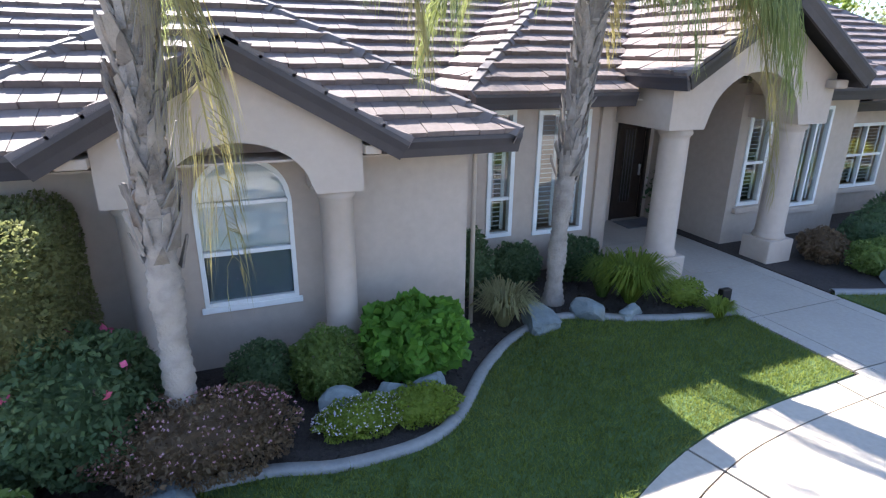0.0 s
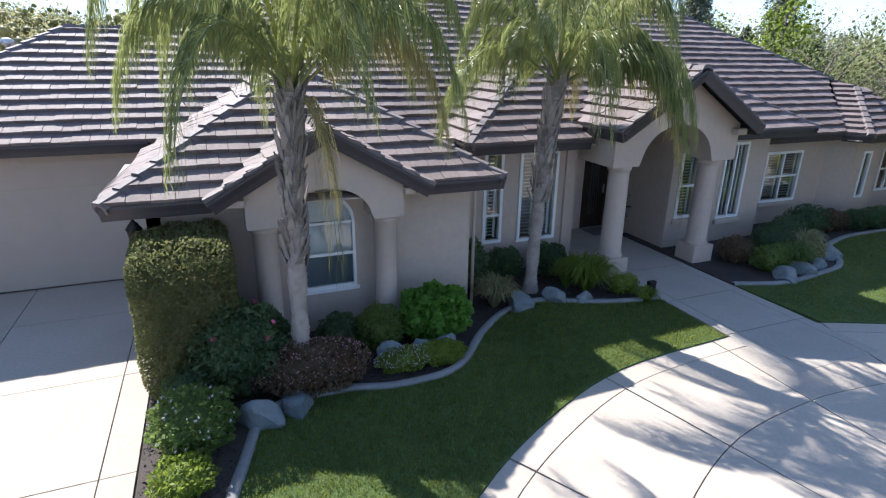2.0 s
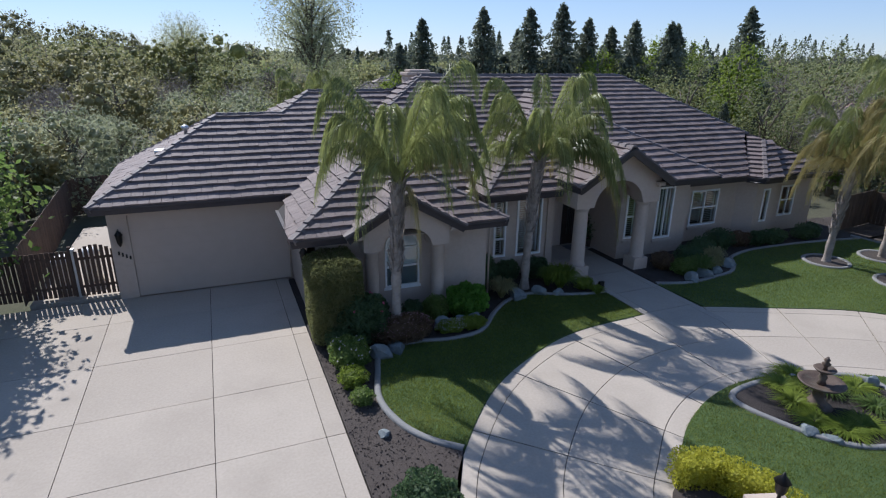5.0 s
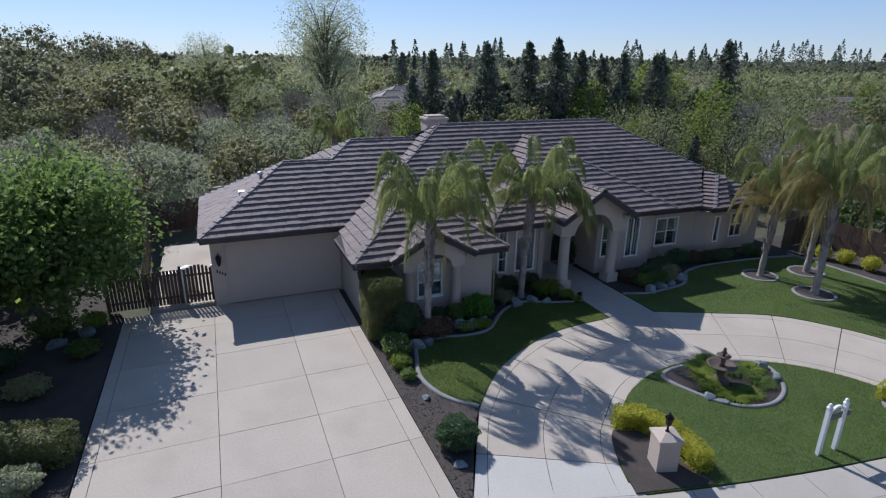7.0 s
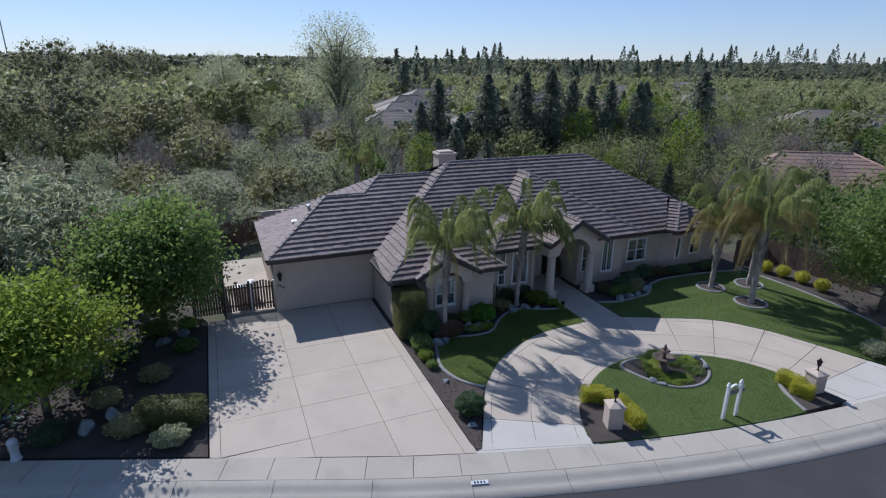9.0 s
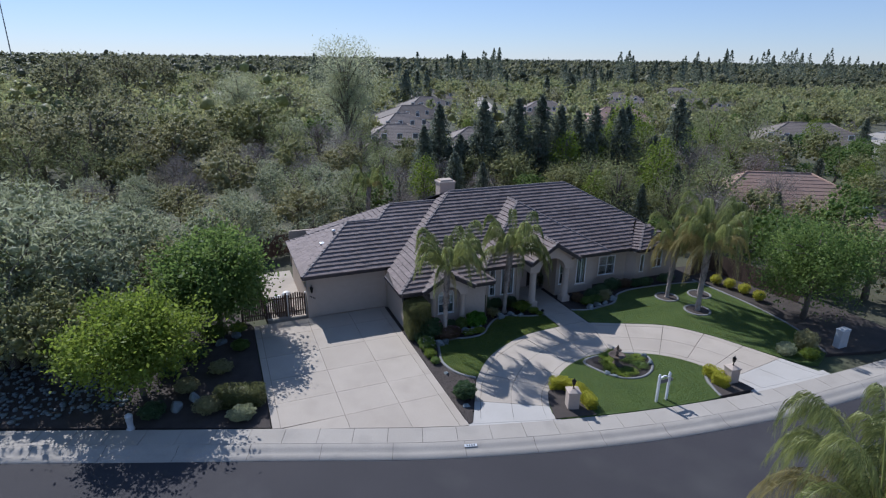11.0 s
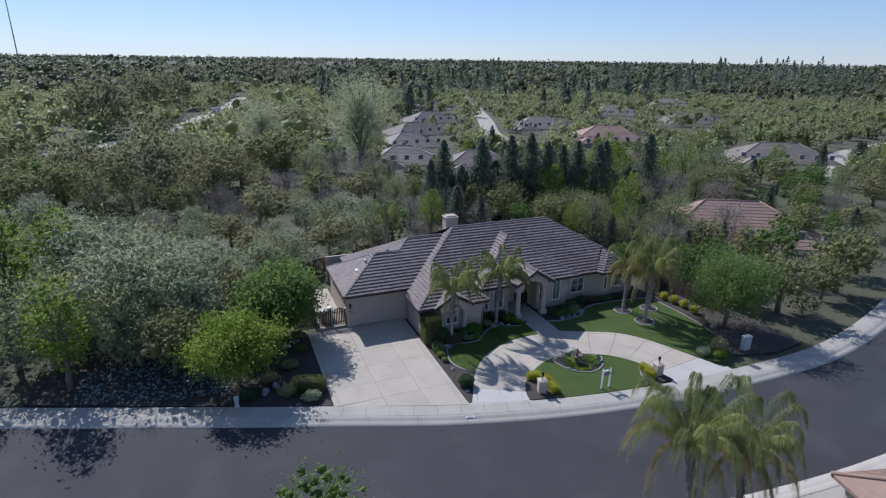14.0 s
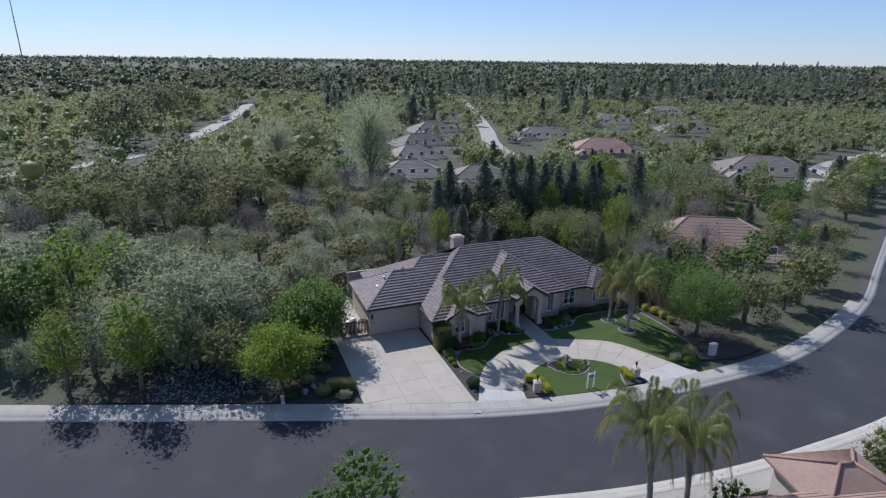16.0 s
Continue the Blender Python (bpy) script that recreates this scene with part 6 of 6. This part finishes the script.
LABELS = dict(oak="rounded dark green oak in the woods", oak2="olive-green oak in the woods", willow="feathery grey-green willow in the thicket", spring="slender tree in pale spring leaf", bare="leafless grey-brown twiggy thicket tree", green="upright tree in fresh light-green leaf", mid="leafy rounded mid-green garden tree", scrub="low grey-green scrub bush in the thicket", scrub2="low olive scrub bush in the thicket", pine="tall dark green pointed conifer", pine2="dense dark green pointed conifer")

GARDEN = []
# trees that stand out on their own
maple = tree_kind("tree", 221, 6.1, 3.1, 0.15, LEAF_MID, 280, 100, 0.42, 0.19, 0.22, 9, 0.6)
maple.matrix_world = pose(-13.2, 9.9, 0)
tagged(maple, "dense mid-green tree standing beside the side gate", "tree")
lime = tree_kind("tree", 222, 5.1, 3.2, 0.12, LEAF_LIME, 250, 95, 0.36, 0.16, 0.25, 9, 0.6, hollow=0.35)
lime.matrix_world = pose(-16.9, 4.3, 0)
tagged(lime, "small bright lime-green tree near the sidewalk", "tree")
side = tree_kind("tree", 223, 6.8, 3.6, 0.16, LEAF_MID, 250, 80, 0.44, 0.16, 0.2, 10, 0.55, hollow=0.35)
side.matrix_world = pose(22.2, -1.2, 0)
tagged(side, "spreading green tree at the side of the lawn", "tree")
tall = tree_kind("tree", 224, 19.6, 6.4, 0.34, LEAF_COTTON, 1300, 16, 0.5, 0.25, 0.16, 34, 0.45, hollow=0.2)
tall.matrix_world = pose(8.8, 72, 0)
tagged(tall, "tall airy cottonwood in pale spring leaf", "tree")
for k, x, y, s_, r_ in (("green", 26.5, 33.5, 0.95, 20), ("green", 29.5, 36.5, 0.85, 80), ("green", 7.5, 31, 0.75, 50), ("mid", 2.2, 30.5, 0.75, 0), ("spring", -0.5, 29, 0.7, 90),
                        ("spring", 24.5, 21, 0.85, 10), ("spring", 27.5, 17, 0.8, 60), ("bare", 28, 12.5, 0.9, 0), ("green", 31, 23, 1.0, 0), ("spring", 33, 17, 0.95, 130), ("mid", 27.0, 3.0, 0.75, 40), ("spring", 38, 22, 0.8, 10), ("bare", 42, 17, 0.9, 40), ("spring", 36, 27, 0.85, 70), ("mid", 46, 12, 0.7, 0), ("oak", 52, 14, 0.6, 0), ("mid", 60, 20, 0.6, 50), ("oak2", 38, 10, 0.6, 90), ("scrub", 33, 8, 1.0, 0), ("scrub2", 30, 4, 1.0, 0), ("mid", 44, 4, 0.6, 0), ("oak", 36, 0, 0.5, 30), ("oak", 29.5, -0.5, 0.7, 70), ("mid", 25.5, 6.5, 0.75, 200),
                        ("pine", 24, 43, 0.85, 0), ("willow", -25.0, 12.9, 1.35, 280), ("willow", -22.7, 12.8, 1.30, 120), ("willow", -20.3, 13.7, 1.20, 320), ("willow", -27.8, 21.2, 1.40, 140), ("willow", -24.4, 20.0, 1.30, 50), ("willow", -19.1, 18.1, 1.10, 310), ("spring", -23.4, 9.5, 0.90, 130), ("willow", -21.8, 19.1, 1.20, 180), ("green", -34.5, 22.9, 1.20, 30), ("green", -30.5, 22.8, 1.10, 70), ("mid", -38.3, 20.5, 1.20, 300), ("willow", -42.1, 30.1, 1.30, 150), ("oak", -40.3, 21.2, 0.90, 100), ("willow", -38.9, 32.2, 1.20, 140), ("green", 44.1, 45.0, 1.25, 0), ("green", 44.6, 42.0, 1.1, 70), ("spring", 56.7, 40.0, 1.25, 20), ("spring", 60.4, 36.0, 1.2, 120), ("spring", 34, 33, 0.95, 30), ("spring", 40, 35, 1.0, 110), ("bare", 44, 29, 1.1, 10), ("spring", 47, 34, 0.9, 200), ("bare", 39, 30, 1.0, 90), ("green", 36, 38, 1.0, 10), ("spring", 52, 32, 0.9, 20), ("bare", 50, 26, 1.0, 50), ("green", 43, 40, 0.95, 60), ("oak2", -16.5, 15, 0.62, 0), ("willow", -19.5, 11.5, 0.9, 0), ("willow", -16.5, 18.5, 0.85, 70), ("willow", -13.5, 21.5, 0.8, 160), ("willow", -22.5, 14.5, 1.0, 40), ("willow", -24, 9.5, 0.85, 10), ("oak", -21, 7.0, 0.62, 50), ("mid", -19.8, 6.8, 0.5, 120), ("green", -27.5, 7.5, 1.0, 0), ("willow", -29, 11, 1.1, 0), ("oak2", -27, 16, 0.9, 0), ("spring", -31.5, 12, 0.95, 0), ("green", -33, 9.5, 0.85, 0),
                        ("willow", -11.5, 25, 0.8, 20), ("scrub", -8.5, 23.5, 1.0, 0), ("scrub", -5, 25, 1.1, 60), ("scrub2", -2.5, 26, 1.0, 10), ("scrub", -10.8, 22.5, 0.9, 200)):
    place(KINDS[k], x, y, s_, r_, LABELS[k])
dark_oak = tree_kind("tree", 225, 10.5, 6.3, 0.4, LEAF_OAK_DARK, 260, 22, 0.58, 0.34, 0.12, 14, 0.5, mass=0.5)
for x, y, s_, r_ in ((-26, 58, 1.0, 0), (-36, 66, 0.9, 80), (-17, 66, 0.75, 150), (-44.6, 150, 1.5, 20), (-38, 200, 1.5, 130), (-31, 230, 1.42, 200), (-24, 17, 0.6, 40), (2, 110, 0.9, 10), (-28, 95, 0.95, 70)):
    place(dark_oak, x, y, s_, r_, "broad dark oak rising above the thicket")
second = copy_thing(tall, pose(-7.3, 90, 0, 0, 0, 140) @ Matrix.Diagonal((0.7, 0.7, 0.7, 1)))
second.scale = (0.7, 0.7, 0.7)
tagged(second, "slender cottonwood in thin spring leaf", "tree")
KINDS["dark_oak"] = dark_oak
# a dark row of conifers behind the house
rng = np.random.default_rng(301)
for i in range(40):
    place(KINDS[("pine", "pine2", "pine3")[i % 3]], 11.0 + i * 0.78 + rng.uniform(-0.5, 0.5), 41.8 + rng.uniform(-3.0, 3.5) - 0.2 * i, rng.uniform(0.55, 1.02), rng.uniform(0, 360), LABELS["pine2"], "conifer", "conifers behind the house")
# gardens beyond the side fence
rng = np.random.default_rng(311)
for i in range(420):
    x, y = rng.uniform(25, 92), rng.uniform(-14, 46)
    if y < float(np.interp(x, edge[:, 0], edge[:, 1])) + 3.5 or math.hypot(x - 47, y - 21) < 14.5 or (x < 33 and y > 30) or len(GARDEN) > 60:
        continue
    if all(math.hypot(x - a, y - b) > 4.6 for a, b in GARDEN):
        GARDEN.append((x, y))
        k = str(rng.choice(["mid", "oak", "oak2", "spring", "bare", "scrub2", "green"], p=[0.22, 0.16, 0.16, 0.16, 0.1, 0.12, 0.08]))
        place(KINDS[k], x, y, float(rng.uniform(0.5, 0.85)), float(rng.uniform(0, 360)), LABELS[k])
# across the street, near the camera's way out
for k, x, y, s_, r_ in (("mid", -14.4, -13.2, 0.8, 0), ("mid", -16.4, -12.8, 0.5, 60), ("oak", 17.5, -21.5, 0.5, 30), ("mid", 21.0, -21, 0.55, 30), ("mid", 5.5, -20.3, 0.45, 80), ("oak", 0.2, -20.4, 0.4, 10)):
    place(KINDS[k], x, y, s_, r_, LABELS[k])

# ---- neighbouring houses, streets ----


def hip_house(x, y, w, d, rot, roof, wall_h=2.9, solar=False, label="tan stucco neighbour house with a hipped tile roof", wing=True):
    hs = tagged(empty("neighbour_house", x, y, 0), label, "house", "houses beyond the garden")
    hs.matrix_world = pose(x, y, 0, 0, 0, rot)

    def block(x0, x1, y0, y1, zt, s_=0.5):
        part("wall", boxed(x0, x1, y0, y1, -0.2, zt), CREAM, hs)
        o = 0.5
        a0, a1, b0, b1 = x0 - o, x1 + o, y0 - o, y1 + o
        r = min(a1 - a0, b1 - b0) / 2
        zt2 = zt - 0.05
        if a1 - a0 > b1 - b0:
            ra, rb = Vector((a0 + r, (b0 + b1) / 2, zt2 + r * s_)), Vector((a1 - r, (b0 + b1) / 2, zt2 + r * s_))
        else:
            ra, rb = Vector(((a0 + a1) / 2, b0 + r, zt2 + r * s_)), Vector(((a0 + a1) / 2, b1 - r, zt2 + r * s_))
        bm = bmesh.new()
        c = [bm.verts.new(q) for q in ((a0, b0, zt2), (a1, b0, zt2), (a1, b1, zt2), (a0, b1, zt2))]
        lo = [bm.verts.new(v.co - Vector((0, 0, 0.18))) for v in c]
        A_, B_ = bm.verts.new(ra), bm.verts.new(rb)
        if a1 - a0 > b1 - b0:
            fs_ = ((c[0], c[1], B_, A_), (c[1], c[2], B_), (c[2], c[3], A_, B_), (c[3], c[0], A_))
        else:
            fs_ = ((c[0], c[1], A_), (c[1], c[2], B_, A_), (c[2], c[3], B_), (c[3], c[0], A_, B_))
        for f_ in fs_:
            bm.faces.new(f_)
        for i in range(4):
            bm.faces.new((c[i], c[(i + 1) % 4], lo[(i + 1) % 4], lo[i]))
        bm.faces.new(lo)
        rf = part("roof", bm, roof, hs)
        for p0, p1 in ((ra, rb), (c[0].co.copy() if False else Vector((a0, b0, zt2)), ra), (Vector((a0, b1, zt2)), ra if a1 - a0 > b1 - b0 else rb), (Vector((a1, b0, zt2)), rb if a1 - a0 > b1 - b0 else ra), (Vector((a1, b1, zt2)), rb)):
            part("ridge", tube(bmesh.new(), [p0, p1], [0.11, 0.11], 6), roof, rf)
        # tile courses
        for k in range(1, 14):
            u = k / 14
            q0 = [Vector((a0, b0, zt2)).lerp(ra, u), Vector((a1, b0, zt2)).lerp(rb if a1 - a0 > b1 - b0 else ra, u)]
            if (q0[1] - q0[0]).length > 0.4:
                part("tile_course", tube(bmesh.new(), [q0[0], q0[1]], [0.045, 0.045], 4), roof, rf)
        for k in range(int((x1 - x0) / 3.0)):
            xx = x0 + 1.2 + k * 3.0
            wn_ = part("window", boxed(xx, xx + 1.1, y0 - 0.04, y0 + 0.02, 1.0, 2.1), WHITE, hs)
            part("pane", boxed(xx + 0.1, xx + 1.0, y0 - 0.06, y0 - 0.03, 1.1, 2.0), SIGN_DARK, wn_)

    block(-w / 2, w / 2, -d / 2, d / 2, wall_h)
    if wing:
        block(-w / 2 + 0.8, -w / 2 + w * 0.42, -d / 2 - d * 0.32, -d / 2 + 1, wall_h - 0.1)
    if solar:
        for i in range(5):
            for j in range(3):
                u = -w / 2 + 3.2 + i * 1.7
                z = wall_h + 0.1 + (0.9 + j * 1.1) * 0.5
                sp_ = part("solar_panel", boxed(0, 1.6, 0, 1.1, 0.06, 0.1), SOLAR, hs)
                sp_.matrix_local = pose(u, -d / 2 - 0.5 + 0.9 + j * 1.02, z - 0.18, 26.6)
    return hs


HOUSES = [(22, 86, 16, 12, -10, FAR_TILE, False), (33, 71, 15, 11, -15, FAR_TILE, True), (30, 108, 15, 12, 5, FAR_TILE, False), (56, 160, 18, 13, 0, FAR_TILE, False), (40, 130, 18, 12, 10, FAR_TILE, False),
          (85, 97, 19, 13, -25, FAR_TILE_RED, True), (86, 134, 18, 13, -20, FAR_TILE, False), (142, 166, 20, 14, -25, FAR_TILE, False), (200, 196, 20, 14, -30, FAR_TILE, False), (107, 61, 22, 14, -35, FAR_TILE, False), (47, 21, 22, 15, -28, FAR_TILE_RED, False), (150, 133, 18, 13, -30, FAR_TILE, False), (74, 205, 18, 12, -10, FAR_TILE, False)]
for h_ in HOUSES:
    hip_house(*h_)
hip_house(6.5, -27.0, 14, 10, 165, FAR_TILE_RED)
FAR_ROADS = [curve([(56, 95), (62, 122), (82, 170), (130, 300), (150, 380)], n=10), curve([(-95, 100), (-55, 116), (-33, 146), (-13, 222), (0, 300)], n=10), curve([(95, 42), (130, 60), (170, 70)], n=10)]
for rd in FAR_ROADS:
    tagged(part("distant_road", sheet(np.r_[offset(rd, -2.8), offset(rd, 2.8)[::-1]], -0.3, -0.02), WALKWAY), "pale distant street between the trees", "road", kind="structure")
for x, y, r_ in ((-31, 150, 65), (-15.5, 214, 75), (-14, 218, 75), (60, 118, 60)):
    c_ = tagged(empty("parked_car", x, y, 0), "white car parked far off on the street", "car")
    part("body", boxed(-2.2, 2.2, -0.9, 0.9, 0.3, 0.95, 0.15), CAR_WHITE, c_)
    part("cabin", boxed(-1.2, 1.1, -0.8, 0.8, 0.95, 1.5, 0.2), SIGN_DARK, c_)
    for wx in (-1.4, 1.4):
        for wy in (-0.85, 0.85):
            part("wheel", boxed(wx - 0.33, wx + 0.33, wy - 0.1, wy + 0.1, 0.0, 0.66, 0.1), SIGN_DARK, c_)
    c_.matrix_world = pose(x, y, 0, 0, 0, r_)
mast = tagged(empty("radio_mast", -245, 900, 0), "thin lattice radio mast on the skyline", "mast")
part("shaft", tube(bmesh.new(), [(0, 0, 0), (0, 0, 150)], [0.9, 0.5], 4), PANEL_GREY, mast)

# ---- woods ----


def blocked(p):
    x, y = p[:, 0], p[:, 1]
    bad = (x > -11.5) & (x < 23.5) & (y < 27.5)
    bad |= (y < np.interp(x, edge[:, 0], edge[:, 1]) + 3.0)
    bad |= (x > -33) & (x < -11) & (y < 22)
    bad |= (x < -33) & (y < np.interp(x, edge[:, 0], edge[:, 1]) + 4.0)
    for h_ in HOUSES:
        bad |= np.hypot(x - h_[0], y - h_[1]) < h_[2] * (0.72 if h_[1] > 40 else 0.55)
        t_ = np.hypot(x - (h_[0] - h_[0] * 0.12), y - (h_[1] - h_[1] * 0.16)) < h_[2] * 0.5
        bad |= t_ & (h_[1] > 40)
    for rd in FAR_ROADS:
        d_ = np.min(np.hypot(x[:, None] - rd[None, :, 0], y[:, None] - rd[None, :, 1]), 1)
        bad |= d_ < 5
    for k in (0.06, 0.12):
        rd = FAR_ROADS[1] + (np.array([-9, -16]) - FAR_ROADS[1]) * k
        bad |= np.min(np.hypot(x[:, None] - rd[None, :, 0], y[:, None] - rd[None, :, 1]), 1) < 6
    bad |= (x > 64) & (x < 90) & (y < 38)
    for h_ in [q for q in HOUSES if q[1] > 40]:
        for k in (0.12, 0.2):
            bad |= np.hypot(x - (h_[0] - (h_[0] + 11) * k), y - (h_[1] - (h_[1] + 20) * k)) < h_[2] * 0.4
    return bad


rng = np.random.default_rng(401)
pts, used = [], []
cand = rng.uniform((-90, 12), (130, 82), (15000, 2))
cand = cand[~blocked(cand)]
for p in cand:
    # only the wedge that lies before the camera
    vx, vy = p[0] + 9, p[1] + 16
    a = math.degrees(math.atan2(vx, vy))
    a2 = math.degrees(math.atan2(p[0] + 20, p[1] + 37))
    if not (-24 < a < 66 or -21 < a2 < 65):
        continue
    gap = 2.2 + 0.04 * p[1] + max(0.0, -p[0] - 35) * 0.05
    if all((p[0] - q[0]) ** 2 + (p[1] - q[1]) ** 2 > gap * gap for q in used):
        used.append(p)
for p in used:
    left = p[0] < 8 + 0.05 * p[1]
    drift = math.sin(p[0] * 0.21 + 0.8) * math.sin(p[1] * 0.17 + 0.3 * math.sin(p[0] * 0.1))
    if left and p[1] < 47:
        k = rng.choice(["willow", "scrub", "bare", "oak2", "spring"], p=[0.42, 0.22, 0.16, 0.1, 0.1])
    elif left:
        k = rng.choice(["oak", "oak2", "spring", "mid"], p=[0.4, 0.3, 0.2, 0.1]) if drift > 0.1 else rng.choice(["bare", "spring", "willow", "scrub2"], p=[0.45, 0.25, 0.1, 0.2]) if drift < -0.25 else rng.choice(["oak", "willow", "spring", "oak2", "bare"], p=[0.25, 0.2, 0.2, 0.2, 0.15])
    if not left:
        k = rng.choice(["oak", "mid", "spring", "green", "pine2", "bare", "oak2", "pine"], p=[0.2, 0.22, 0.16, 0.12, 0.1, 0.1, 0.07, 0.03])
    near = max(0.0, 1 - (p[1] - 22) / 45)
    s_ = rng.uniform(0.75, 1.2) * (1 - 0.45 * near)
    if not left and p[1] > 44:
        s_ *= 0.66
    place(KINDS[k], float(p[0]), float(p[1]), float(s_), float(rng.uniform(0, 360)), LABELS[k])
for k_ in KINDS.values():
    for o_ in (*k_.children_recursive, k_):
        bpy.data.objects.remove(o_)


def far_woods(name, y0, y1, count, seed, leaf, per, hgt, material, label):
    rng = np.random.default_rng(seed)
    r = np.sqrt(rng.uniform(y0**2, y1**2, count))
    a = np.radians(rng.uniform(-28, 70, count))
    p = np.c_[-9 + r * np.sin(a), -16 + r * np.cos(a)]
    p = p[~blocked(p)]
    h = hgt * rng.uniform(0.4, 1.3, len(p)) * np.where((p[:, 0] > 0.1 * p[:, 1]) & (p[:, 1] < 330), 0.7, 1.0)
    d = rng.normal(size=(len(p), per, 3))
    d /= np.linalg.norm(d, axis=2)[:, :, None]
    c = np.c_[p, h * 0.52][:, None] + d * (0.45 + 0.55 * rng.random((len(p), per, 1))) * np.stack([h * 0.48, h * 0.48, h * 0.5], 1)[:, None]
    v, f_ = leaves(rng, c.reshape(-1, 3), leaf, 0.0, 0.8, out=d.reshape(-1, 3) * 0.4)
    m = 2 if y0 > 300 else 1
    off = rng.normal(size=(len(p), m, 3)) * (h * 0.2)[:, None, None]
    bv, bf = blobs(rng, (np.c_[p, h * 0.5][:, None] + off).reshape(-1, 3), np.repeat(h * 0.17, m))
    v, f_ = np.concatenate([v, bv]), np.concatenate([f_[:, [0, 1, 2]], f_[:, [0, 2, 3]], bf + len(v)])
    tagged(part(name, mesh_from(name, v, f_, material), material), label, "woods", kind="stuff")


far_woods("woodland", 100, 330, 1100, 501, 0.6, 130, 8.0, LEAF_OAK, "olive green woodland canopy in the distance")
far_woods("woodland", 100, 330, 750, 502, 0.6, 130, 8.5, LEAF_SPRING, "pale green woodland canopy in the distance")
far_woods("woodland", 100, 330, 750, 503, 0.6, 130, 7.0, LEAF_OAK_DARK, "dark green woodland canopy in the distance")
far_woods("woodland", 320, 900, 2400, 504, 1.9, 20, 11.0, LEAF_FAR, "far woodland canopy")
far_woods("woodland", 320, 900, 1300, 505, 1.9, 20, 11.0, LEAF_OAK_DARK, "far woodland canopy")
far_woods("woodland", 880, 3800, 3800, 506, 5, 8, 15.0, LEAF_FAR, "woodland on the horizon")
# far conifers on the skyline
rng = np.random.default_rng(601)
P, D = [], []
GROVES = ((148, 300, 24, 5), (150, 330, 20, 6), (215, 260, 25, 4), (200, 290, 17, 6), (336, 320, 23, 3), (362, 300, 25, 6), (391, 300, 26, 7), (425, 300, 26, 9), (60, 190, 15, 8), (105, 250, 18, 8), (30, 210, 15, 5), (250, 240, 17, 8), (300, 270, 19, 8), (45, 260, 18, 5), (480, 300, 22, 8), (130, 180, 13, 8), (190, 220, 14, 8))
SPOTS = [(gx + rng.normal() * 9, gy + rng.normal() * 14, gh * rng.uniform(0.7, 1.05)) for gx, gy, gh, gn in GROVES for k in range(gn)]
for x, y, h in SPOTS:
    if blocked(np.array([[x, y]]))[0]:
        continue
    n = 260
    u = rng.random(n) ** 0.8
    b = rng.uniform(0, 2 * math.pi, n)
    w = h * 0.3 * (1 - u) ** 0.9 * np.sqrt(rng.random(n))
    P.append(np.c_[x + w * np.cos(b), y + w * np.sin(b), h * u])
    D.append(np.c_[np.cos(b), np.sin(b), -0.4 + 0 * b])
v, f_ = leaves(rng, np.concatenate(P), 1.3, 0.2, 0.5, out=np.concatenate(D))
tagged(part("far_conifers", mesh_from("far_conifers", v, f_, LEAF_PINE), LEAF_PINE), "dark pointed conifers along the skyline", "conifers", kind="stuff")
